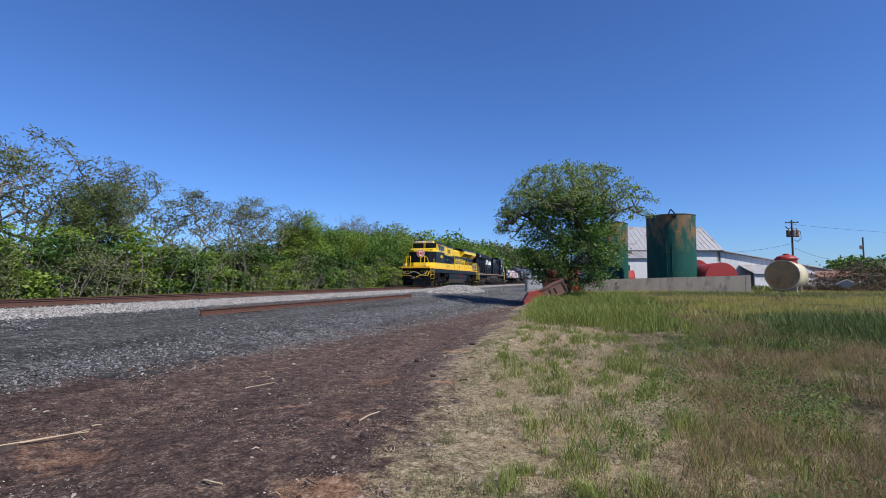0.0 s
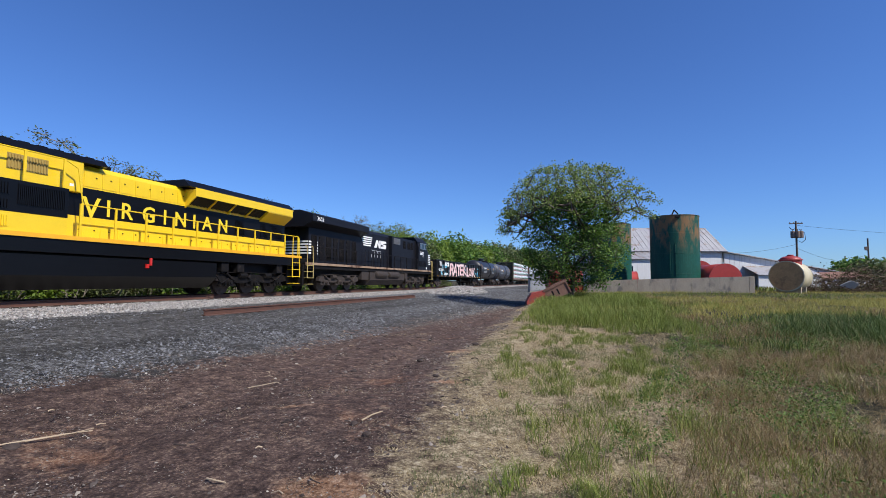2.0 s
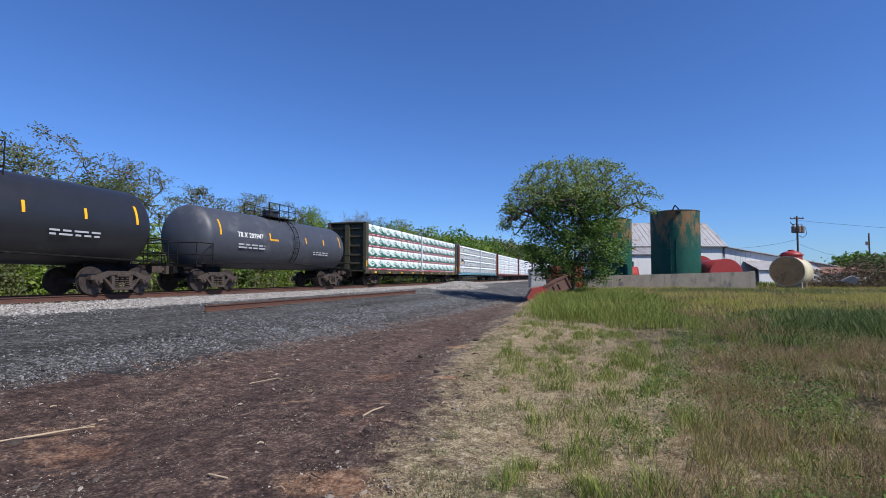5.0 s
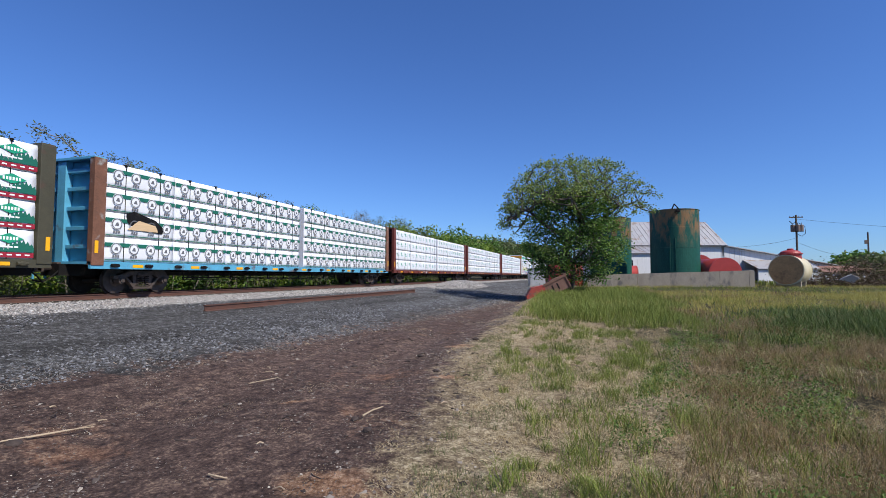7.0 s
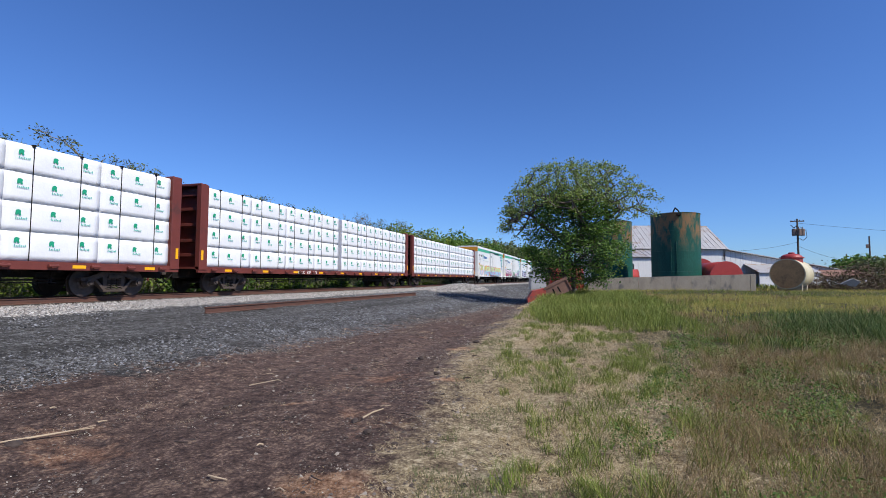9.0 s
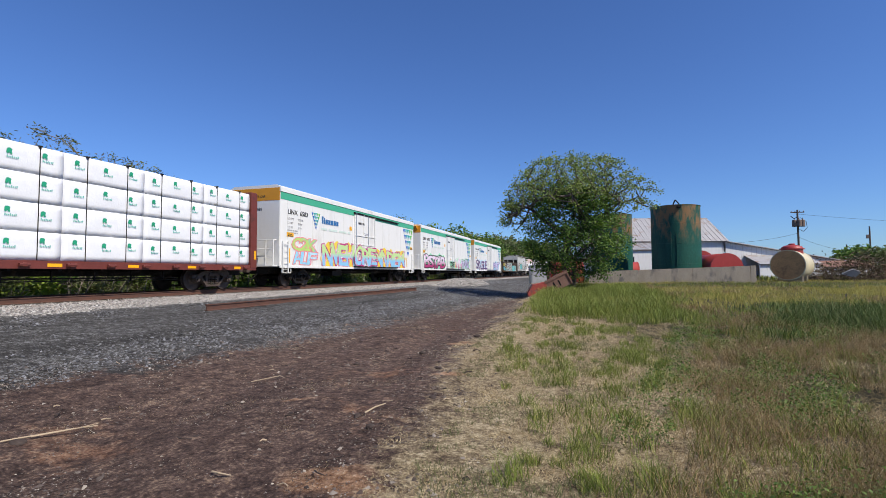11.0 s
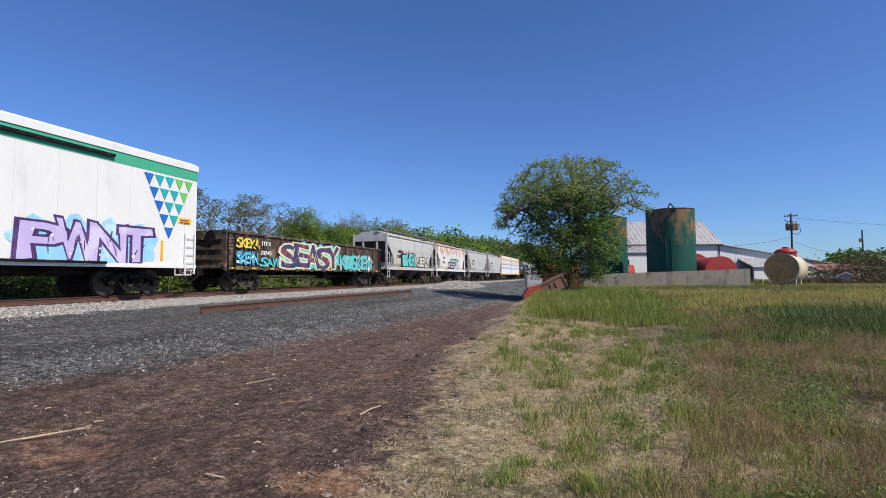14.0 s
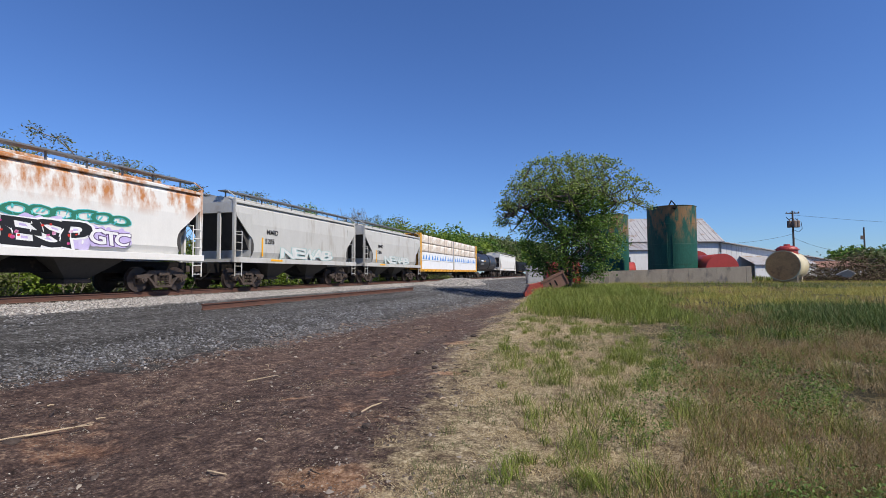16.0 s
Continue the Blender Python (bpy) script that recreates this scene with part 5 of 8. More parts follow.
def centrebeam_car(s, L, paint, label, post_paint=None, mark="", side_len=None):
    e = vehicle("centre_beam_flatcar", s, label, "flatcar", "centre-beam lumber cars")
    b = box(nb(), -1.42, 1.42, 0, L, 1.0, 1.08)
    part("deck", b, paint, e)
    for sd in (-1, 1):
        k = box(nb(), sd * 1.38, sd * 1.5, 0, L, .84, 1.08, .01)
        part("side_sill", k, paint, e)
    b = nb()
    n = 18
    for i in range(n):
        y = .8 + (L - 1.6) * i / (n - 1)
        box(b, 1.48, 1.60, y - .07, y + .07, .90, 1.02, .02)
        rod(b, (1.56, y - .14, .96), (1.56, y + .14, .96), .05, n=8)
    split("strap_winch", b, paint if paint != M_BEAM_BLUE else M_UNDER, e)
    b = nb()
    for i in range(9):
        y = 1.5 + (L - 3) * i / 8
        box(b, 1.503, 1.51, y, y + .42, .9, 1.0)
    split("reflector", b, M_YREF, e)
    part("centre_sill", box(nb(), -.4, .4, -.2, L + .2, .62, 1.0), M_UNDER, e)
    part("centre_beam", box(nb(), -.06, .06, .3, L - .3, 1.08, 4.3), paint, e)
    b = nb()
    rod(b, (1.0, 4.2, .55), (1.0, L - 4.2, .55), .025)
    for y in np.arange(4.2, L - 4, 1.35):
        box(b, 1.02, 1.06, y - .02, y + .02, .45, .85)
        box(b, -1.4, 1.4, y - .05, y + .05, .78, .92)
    rod(b, (1.04, 4.2, .47), (1.04, L - 4.2, .47), .016)
    split("crossbearer", b, M_UNDER, e)
    for y, sg in ((.0, 1), (L, -1)):
        b = box(nb(), -1.42, 1.42, y + sg * .30, y + sg * .36, 1.05, 4.45)
        bk = part("bulkhead", b, paint, e, "ribbed end bulkhead")
        for z in (1.5, 2.1, 2.75, 3.4, 4.0):
            part("rib", box(nb(), -1.3, 1.3, y + sg * .12, y + sg * .298, z, z + .13, .015), paint, bk)
        part("rib", box(nb(), -.18, .18, y + sg * .05, y + sg * .29, 1.05, 4.4, .02), paint, bk)
        part("rib", box(nb(), -1.5, 1.5, y, y + sg * .40, 4.40, 4.50, .02), paint, bk)
        for sd in (-1, 1):
            part("corner_post", box(nb(), sd * 1.30, sd * 1.53, y, y + sg * .42, .95, 4.46, .02), post_paint or paint, bk)
        part("pull_plate", box(nb(), 1.532, 1.54, y + sg * .08, y + sg * .2, 1.35, 1.75), M_YREF, bk)
    ladder(e, .1, .5, .5, 4.2, 10, -1.2, paint)
    truck(e, 2.3), truck(e, L - 2.3)
    coupler(e, 0, -1), coupler(e, L, 1)
    air_hose(e, -.1, -1), air_hose(e, L + .1, 1)
    if mark:
        lettering(mark, .22, 1.504, L * .30, .88, M_LETTER, e, wide=1.2)
    return e


def wrinkled_bundle(w, h, d, seed):
    """A wrapped lumber pack: slack, creased sheeting over a squared stack."""
    r = random.Random(seed)
    b = nb()
    ny, nz = 14, 5
    grid = []
    for j in range(nz + 1):
        row = []
        for i in range(ny + 1):
            y, z = w * i / ny, h * j / nz
            x = .016 * noise.noise((y * 2.3 + seed * 7, z * 3.1, seed)) + .010 * noise.noise((y * 6 + z * 5, z * 2, seed + 3))
            x += .014 * abs(noise.noise((y * 1.3 + z * 2.2, z * 1.1 + seed * 3, seed + 9))) - (.02 if j in (0, nz) else 0) - (.012 if i in (0, ny) else 0)
            row.append(b.verts.new((x, y, z)))
        grid.append(row)
    for j in range(nz):
        for i in range(ny):
            b.faces.new((grid[j][i], grid[j][i + 1], grid[j + 1][i + 1], grid[j + 1][i]))
    e = [x for x in b.edges if x.is_boundary]
    g = bmesh.ops.extrude_edge_only(b, edges=e)["geom"]
    vs = [v for v in g if isinstance(v, bmesh.types.BMVert)]
    for v in vs:
        v.co.x = -d
    bmesh.ops.contextual_create(b, geom=[x for x in b.edges if x.is_boundary])
    return b


def lumber_load(s, L, label, design, seed, wrap=None):
    """Packs four high and four long in each half of the car, strapped down; both sides of the beam."""
    e = vehicle("lumber_load", s, label, "lumber", "wrapped lumber loads")
    half = (L - .9 - .45) / 2
    w, h = half / 4, .815
    wrap = wrap or M_TARP
    for hf in range(2):
        for c in range(4):
            for rw in range(4):
                y, z = .45 + hf * (half + .45) + c * w, 1.09 + rw * (h + .012)
                k = (c + rw * 2 + hf + seed) % 3
                p = cached(("bundle", design, k, round(w, 3)), "lumber_pack", lambda: wrinkled_bundle(w - .02, h, 1.35, k + 1), wrap, e, Matrix.Translation((1.46, y, z)), "", True)
                design_print(design, p, w - .02, h, k)
                cached(("bundle", design, k, round(w, 3)), "lumber_pack", None, wrap, e, pose(-1.46, y + w - .02, z, 0, 0, 180))
    b = nb()
    for hf in range(2):
        for c in range(8):
            y = .45 + hf * (half + .45) + (c + .5) * w / 2
            box(b, 1.475, 1.482, y - .012, y + .012, 1.05, 4.40)
            box(b, 1.30, 1.50, y - .05, y + .05, 4.37, 4.42, .01)
    split("tie_down", b, M_UNDER, e, "dark tie-down straps and corner protectors")
    # end face in the gap, its shade painted grey
    b = box(nb(), .1, 1.42, .45 + half + .443, .45 + half + .447, 1.09, 4.38)
    part("wrap_end", b, M_TARP_G, e)
    return e


def design_print(design, p, w, h, k):
    """The printed pattern of a lumber pack's wrap, as plain shapes."""
    x = .022
    if design == "pines":
        def band():
            return plate(nb(), [(0.01, .03), (w - .01, .03), (w - .01, .17), (0.01, .17)], x, .004)
        def trees():
            b = nb()
            r = random.Random(5)
            pts = [(0.01, .19), (w - .01, .19)]
            n = 26
            top = []
            for i in range(n):
                yy = w - .01 - (w - .02) * i / n
                ht = .40 + .10 * math.sin(i * .55) + r.uniform(-.03, .06)
                top += [(yy, ht - .12), (yy - (w - .02) / n * .5, ht)]
            top.append((.01, .32))
            plate(b, pts + top, x, .004)
            return b
        def diamonds():
            b = nb()
            for c in (.27, .77):
                plate(b, [(w * c - .38, .55), (w * c, .42), (w * c + .38, .55), (w * c, .70)], x + .006, .004)
            return b
        def words():
            b = nb()
            for c in (.27, .77):
                for j in range(6):
                    box(b, x + .011, x + .014, w * c - .23 + j * .08, w * c - .18 + j * .08, .51, .60)
                for j in range(4):
                    box(b, x + .005, x + .009, w * c - .26 + j * .13, w * c - .16 + j * .13, .30, .345)
            for j in range(12):
                box(b, x + .005, x + .008, .1 + j * w / 12.5, .1 + j * w / 12.5 + w / 22, .085, .125)
            for j in range(5):
                box(b, x + .005, x + .008, w * .48 + j * .07, w * .48 + j * .07 + .055, .25, .28)
            return b
        cached(("pines_band", w), "wrap_print", band, M_TARP_RED, p), cached(("pines_trees", w), "wrap_print", trees, M_TARP_GREEN, p)
        cached(("pines_diamond", w), "wrap_print", diamonds, M_TARP_EMER, p), cached(("pines_words", w), "wrap_print", words, M_LETTER, p)
    elif design == "rings":
        def stripe():
            return plate(nb(), [(0.01, .50), (w - .01, .50), (w - .01, .63), (0.01, .63)], x, .004)
        def rings():
            b = nb()
            for c in (.15, .39, .63, .87):
                disc(b, x + .005, w * c, .44, .20, .003)
            return b
        def ringline():
            b = nb()
            for c in (.15, .39, .63, .87):
                for q in range(24):
                    a0, a1 = q * math.tau / 24, (q + .8) * math.tau / 24
                    plate(b, [(w * c + rr * math.cos(a), .44 + rr * math.sin(a)) for rr, a in ((.15, a0), (.19, a0), (.19, a1), (.15, a1))], x + .010, .003)
                plate(b, [(w * c - .08, .38), (w * c + .07, .37), (w * c + .04, .50), (w * c - .02, .49)], x + .010, .003)
                for j in range(3):
                    box(b, x + .010, x + .013, w * c - .13 + j * .09, w * c - .065 + j * .09, .14, .22)
            return b
        def foot():
            return plate(nb(), [(0.03, .05), (w - .03, .05), (w - .03, .075), (0.03, .075)], x, .004)
        cached(("rings_stripe", w), "wrap_print", stripe, M_TARP_GREEN, p), cached(("rings_disc", w), "wrap_print", rings, M_TARP, p)
        cached(("rings_line", w), "wrap_print", ringline, mat("charcoal_wrap_print", (.13, .13, .14), .6), p), cached(("rings_foot", w), "wrap_print", foot, M_TARP_GREEN, p)
    elif design == "leaf":
        def leaf():
            b = nb()
            for i, c in enumerate((.13, .47, .80)):
                z = .56 - .05 * ((i + k) % 2)
                plate(b, rounded([(w * c + .62 * u, z + .62 * v) for u, v in ((-.12, -.10), (-.03, -.12), (0, -.02), (.05, -.13), (.13, -.12), (.09, 0), (.13, .09), (.02, .15), (-.1, .12))], 1), x, .004)
            return b
        def words():
            b = nb()
            for i, c in enumerate((.13, .47, .80)):
                z = .38 - .05 * ((i + k) % 2)
                for j in range(7):
                    box(b, x, x + .004, w * c - .06 + j * .045, w * c - .035 + j * .045, z, z + (.045 if j % 3 else .065))
            return b
        cached(("leaf", w, k), "wrap_print", leaf, M_TARP_EMER, p), cached(("leaf_words", w, k), "wrap_print", words, mat("teal_wrap_print", (.12, .42, .36), .5), p)
    elif design == "triangles":
        def white():
            return plate(nb(), [(0.0, .0), (w, .0), (w, .8), (0.0, .8)], x, .004)
        if p.matrix_basis.translation.z < 2.5:
            cached(("tri_white", w), "wrap_print", white, M_TARP, p)
            def tri():
                b = nb()
                for c in (.2, .5, .8):
                    plate(b, [(w * c - .3, .1), (w * c + .3, .1), (w * c + .1, .62)], x + .006, .004)
                return b
            if 1.5 < p.matrix_basis.translation.z:
                cached(("tri", w), "wrap_print", tri, mat("blue_wrap_print", (.03, .22, .62), .5), p)


def reefer(s, number, pieces, seed, brake=M_GREENW):
    L = 19.42
    e = vehicle("refrigerator_car", s, "tall white refrigerator boxcar, green roof stripe, colourful graffiti", "boxcar", "white refrigerator cars")
    zb, zt = 1.08, 5.16
    b = box(nb(), -1.53, 1.53, 0, L, zb, 4.93, .03)
    part("body", b, M_WHITE, e)
    part("roof", prism(nb(), [(-1.57, 4.90), (1.57, 4.90), (1.57, 5.12), (1.3, 5.26), (-1.3, 5.26), (-1.57, 5.12)], -.02, L + .02), M_WHITE, e, "white corrugated roof")
    part("roof_stripe", box(nb(), 1.532, 1.542, .01, L - .01, 4.52, 4.90), M_GREEN_STRIPE, e)
    part("end_panel", box(nb(), -1.5, 1.5, -.03, 0, 4.45, 5.1), M_ORANGE, e, "orange excess-height panel")
    part("end_panel", box(nb(), -1.5, 1.5, L, L + .03, 4.45, 5.1), M_ORANGE, e)
    part("end", box(nb(), -1.5, 1.5, -.022, 0, zb, 4.45), M_WHITE, e)
    lettering("LINX " + number, .2, -.45, -.024, 3.95, M_LETTER_D, e, facing="front")
    lettering("EXCESS HEIGHT CAR", .17, -.95, -.033, 4.62, M_LETTER_D, e, facing="front")
    if brake is None:
        # small orange awning bracket high on the end
        part("lamp_hood", prism(nb(), [(-.45, 5.02), (-.03, 5.12), (-.03, 4.72)], .55, 1.2, "x"), M_ORANGE, e)
    part("side_sill", box(box(nb(), 1.48, 1.56, 0, L, .98, 1.12, .01), -1.56, -1.48, 0, L, .98, 1.12, .01), M_WHITE, e)
    part("centre_sill", box(nb(), -.4, .4, -.3, L + .3, .68, 1.02), M_UNDER, e)
    b = nb()
    for i in range(16):
        y = L * (i + .5) / 16
        if not 8.0 < y < 11.4:
            box(b, 1.53, 1.536, y - .01, y + .01, 1.12, 4.52)
    split("panel_seam", b, mat("seam_grey", (.62, .62, .6), .5), e)
    # sliding plug door with its bars
    d = part("plug_door", box(nb(), 1.535, 1.60, 8.1, 11.3, 1.2, 4.74, .015), M_WHITE, e)
    for y in (8.25, 9.4, 10.1, 11.15):
        part("lock_rod", rod(nb(), (1.63, y, 1.15), (1.63, y, 4.75), .022), M_SILVER if y in (8.25, 10.1) else M_WHITE, d)
    b = nb()
    for z in (1.45, 2.0, 2.6, 3.2):
        box(b, 1.60, 1.64, 8.15, 11.25, z, z + .06, .01)
    split("door_bar", b, M_WHITE, d)
    part("door_track", box(box(nb(), 1.54, 1.64, 8.0, 15.7, 4.66, 4.76), 1.54, 1.66, 8.0, 15.5, 1.08, 1.16), M_UNDER, e, "dark door rail")
    part("door_placard", box(nb(), 1.602, 1.61, 9.5, 10.0, 2.1, 2.5), M_LETTER, d)
    part("door_placard", box(nb(), 1.611, 1.615, 9.55, 9.75, 2.15, 2.3), G_ORANGE, d)
    bars(e, 1.605, 8.6, 4.28, .95, .28, 1, M_LETTER_D, seed + 9, "name_bars")
    bars(e, 1.605, 9.5, 3.5, .55, .1, 2, M_LETTER_G, seed + 10)
    # ladders, end platform
    ladder(e, .15, .62, .75, 2.35, 5, 1.60, M_WHITE)
    ladder(e, L - .62, L - .15, .75, 2.35, 5, 1.60, M_WHITE)
    b = nb()
    for x in (-1.35, -.9, .9, 1.35):
        rod(b, (x, -.3, 1.1), (x, -.3, 2.4), .022)
    for z in (1.5, 1.95, 2.4):
        rod(b, (-1.35, -.3, z), (1.35, -.3, z), .018)
    box(b, -1.4, 1.4, -.42, -.03, 1.05, 1.1)
    for x in (-1.35, 1.35):
        rod(b, (x, -.3, 2.4), (x, 0, 2.4), .018)
    part("end_ladder", b, M_WHITE, e)
    if brake:
        hub = part("brake_wheel", lathe(nb(), [(.10, 0), (.12, .03), (.10, .06)], (0, 0), 16), brake, e)
        hub.matrix_basis = pose(-.35, -.12, 2.0, 90, 0, 0)
        rim = nb()
        for k in range(18):
            rod(rim, (.28 * math.cos(k * .349), .28 * math.sin(k * .349), .03), (.28 * math.cos(k * .349 + .349), .28 * math.sin(k * .349 + .349), .03), .025, n=6)
        for k in range(5):
            rod(rim, (0, 0, .03), (.28 * math.cos(k * 1.2566), .28 * math.sin(k * 1.2566), .03), .02, n=6)
        part("rim", rim, brake, hub)
    b = nb()
    for y in (.2, L - 1.0):
        pipe(b, [(1.5, y, 1.05), (1.5, y, .72), (1.5, y + .8, .72), (1.5, y + .8, 1.05)], .02)
    part("sill_step", b, M_WHITE, e)
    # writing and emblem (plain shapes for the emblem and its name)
    lettering("LINX  " + number, .36, 1.54, .62, 3.82, M_LETTER_D, e, wide=1.12, heavy=.004)
    stencil = mat("grey_stencil", (.30, .30, .32), .6)
    for q, (head, val) in enumerate((("LD LMT", "202100"), ("LT WT", "83900"), ("CU FT", "6779"))):
        lettering(head, .17, 1.54, .62, 3.52 - q * .23, stencil, e, .004), lettering(val, .17, 1.54, 1.55, 3.52 - q * .23, stencil, e, .004)
    bars(e, 1.54, .62, 3.05, .9, .12, 2, M_LETTER_G, seed + 1)
    for y, z in ((.55, 2.62), (18.5, 2.72)):
        k = part("placard", box(nb(), 1.54, 1.55, y, y + .6, z, z + .22), M_YREF, e, "yellow warning placard")
        bars(k, 1.552, y + .08, z + .2, .45, .09, 2, M_LETTER_D, 5)
    part("placard", box(nb(), 1.54, 1.55, 7.45, 7.75, 3.5, 3.75), M_YREF, e)
    for y in (.75, 17.7, 11.7):
        part("reflector", box(nb(), 1.54, 1.55, y, y + .1, 1.25, 2.0), M_YREF, e)
    cols = [mat("deep_blue_triangle", (.01, .13, .50), .5), mat("teal_triangle", (.01, .36, .40), .5), mat("leaf_green_triangle", (.14, .50, .10), .5)]
    for y, z, S in ((2.9, 4.15, .95), (16.9, 4.42, 2.35)):
        bb = [nb(), nb(), nb()]
        for rw, n in enumerate((5, 4, 3, 2, 1)):
            for q in range(n):
                cw = S / 5.3
                y0, z0 = y + (q + rw * .5) * cw * 1.04, z - rw * cw * 1.08
                c = 0 if q == 0 or n < 3 and q < 1 else (2 if q >= n - 2 + (rw > 0) and rw < 2 else 1)
                plate(bb[c], [(y0, z0), (y0 + cw * .93, z0), (y0 + cw * .52, z0 - cw * .95)], 1.541)
        for m, k in zip(cols, bb):
            part("emblem", k, m, e)
    b = nb()
    yy = 4.0
    for ht, ww in ((.42, .18), (.36, .12), (.28, .26), (.28, .26), (.28, .26), (.28, .26), (.28, .26)):
        box(b, 1.541, 1.547, yy, yy + ww, 3.62, 3.62 + ht)
        yy += ww + .06
    part("emblem_name", b, M_BLUE_INK, e)
    bars(e, 1.541, 3.95, 3.5, 3.6, .26, 1, mat("pale_slogan", (.55, .66, .60), .6), seed + 4)
    # graffiti
    for q, (wd, a, c, z0, z1, fl, ln, ha, ac) in enumerate(pieces):
        graffiti(e, wd, a, c, z0, z1, fl, ln, ha, ac, 1.54 if not (a < 11.3 and c > 8.1) else 1.645, seed + q * 5, .055)
    truck(e, 2.4, M_UNDER, "dark"), truck(e, L - 2.4, M_UNDER, "dark")
    coupler(e, 0, -1), coupler(e, L, 1)
    air_hose(e, -.1, -1), air_hose(e, L + .1, 1)
    b = nb()
    box(b, .3, 1.1, 6.0, 7.2, .55, .98, .03)
    rod(b, (.8, 4, .8), (.8, L - 4, .8), .03)
    for y in np.arange(4, L - 3, 2):
        box(b, -1.4, 1.4, y, y + .1, .82, 1.0)
    split("crossbearer", b, M_UNDER, e)
    return e


def covered_hopper(s, L, material, label, bays=2, trim=None, round_end=True):
    e = vehicle("covered_hopper", s, label, "hopper car", "covered hopper cars")
    trim = trim or material
    zt, zs = 4.02, 1.35
    side = [(-1.36, zs), (-1.50, zs + .35), (-1.52, 3.0), (-1.46, 3.75), (-1.25, zt + .05), (-.55, zt + .22), (.55, zt + .22), (1.25, zt + .05), (1.46, 3.75), (1.52, 3.0), (1.50, zs + .35), (1.36, zs)]
    y0, y1 = 1.2, L - 1.2
    part("body", prism(nb(), side, y0, y1), material, e, "", False)
    # end shoulders: the upper body reaches out over the sloping end sheets
    up = [p for p in side if p[1] > 3.2]
    part("end_cap", prism(nb(), [(-1.50, 3.45)] + up + [(1.50, 3.45)], .15, y0), material, e)
    part("end_cap", prism(nb(), [(-1.50, 3.45)] + up + [(1.50, 3.45)], y1, L - .15), material, e)
    # slope sheets coloured dark to paint the shade under the end caps
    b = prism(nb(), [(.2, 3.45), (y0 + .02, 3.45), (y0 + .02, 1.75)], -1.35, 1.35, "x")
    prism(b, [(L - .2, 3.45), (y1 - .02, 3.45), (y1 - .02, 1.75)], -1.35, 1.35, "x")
    split("slope_sheet", b, M_DARK_SHEET, e, "end slope sheets, coloured dark for the shade they lie in")
    b, c = nb(), nb()
    for sg in (-1, 1):
        for far in (0, 1):
            def at(y, z):
                return (L - y if far else y, z)
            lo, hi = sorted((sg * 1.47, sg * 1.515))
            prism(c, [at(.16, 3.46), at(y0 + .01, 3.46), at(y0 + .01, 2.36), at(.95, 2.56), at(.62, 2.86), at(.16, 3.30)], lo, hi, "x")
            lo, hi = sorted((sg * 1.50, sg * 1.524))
            # curved dark sheet on the body side, standing for the recess shade
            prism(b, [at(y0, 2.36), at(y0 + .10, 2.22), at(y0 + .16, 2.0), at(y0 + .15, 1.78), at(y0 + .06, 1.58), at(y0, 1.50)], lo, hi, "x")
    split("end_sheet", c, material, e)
    split("end_gusset", b, M_DARK_SHEET, e, "dark sheets standing for the shade in the end recesses")
    part("side_sill", box(box(nb(), 1.42, 1.55, 0, L, 1.18, 1.42, .015), -1.55, -1.42, 0, L, 1.18, 1.42, .015), trim, e)
    part("centre_sill", box(nb(), -.35, .35, -.3, L + .3, .72, 1.15), M_UNDER, e)
    for sd in (-1, 1):
        part("roof_angle", box(nb(), sd * 1.30, sd * 1.50, .15, L - .15, zt - .12, zt - .02, .02), trim, e)
    for yy in (.12, L - .12):
        k = nb()
        for x in (-1.42, 1.42):
            box(k, x - .06, x + .06, yy - .06, yy + .06, 1.2, 4.1)
        box(k, -1.4, 1.4, yy - .04, yy + .04, 3.45, 3.95)
        box(k, -1.4, 1.4, yy - .05, yy + .05, 1.2, 1.35)
        for x in (-.6, .6):
            box(k, x - .08, x + .08, yy - .04, yy + .04, 1.3, 3.5)
        split("end_post", k, trim, e)
    # roof walk and hatches
    b = nb()
    for x in (-.85, .85):
        box(b, x - .22, x + .22, -.05, L + .05, zt + .40, zt + .45)
        for y in np.arange(.2, L, 1.3):
            box(b, x - .02, x + .02, y - .03, y + .03, zt + .1, zt + .4)
    part("running_board", b, M_GALV, e, "raised grating roof walk")
    b = nb()
    n = int(L / 2.1)
    for i in range(n):
        y = 1.0 + i * (L - 2.0) / n
        box(b, -.4, .4, y, y + (L - 2.4) / n, zt + .2, zt + .34, .03)
    split("roof_hatch", b, material, e)
    b = nb()
    for x in (1.5,):
        for y in (.1, .55, L - .55, L - .1):
            pipe(b, [(x, y, .55), (x, y, 2.6 if .3 < y < L - .3 else 4.15), (x - .45, y, 4.45 if not .3 < y < L - .3 else 2.6)], .022)
        for j in range(6):
            for a, c in ((.1, .55), (L - .55, L - .1)):
                rod(b, (x, a, .65 + j * .36), (x, c, .65 + j * .36), .016)
    split("corner_ladder", b, trim, e)
    # outlet bays
    for i in range(bays):
        yc = L * (i + 1) / (bays + 1) if bays > 2 else L / 2 + (i - .5) * 3.6
        b = nb()
        A = [b.verts.new((x, yc + y, 1.4)) for x, y in ((-1.35, -1.5), (1.35, -1.5), (1.35, 1.5), (-1.35, 1.5))]
        B = [b.verts.new((x, yc + y, .48)) for x, y in ((-.45, -.35), (.45, -.35), (.45, .35), (-.45, .35))]
        b.faces.new(A), b.faces.new(B[::-1])
        for j in range(4):
            b.faces.new((A[j], A[(j + 1) % 4], B[(j + 1) % 4], B[j]))
        bay = part("outlet_bay", b, M_DARK_SHEET, e)
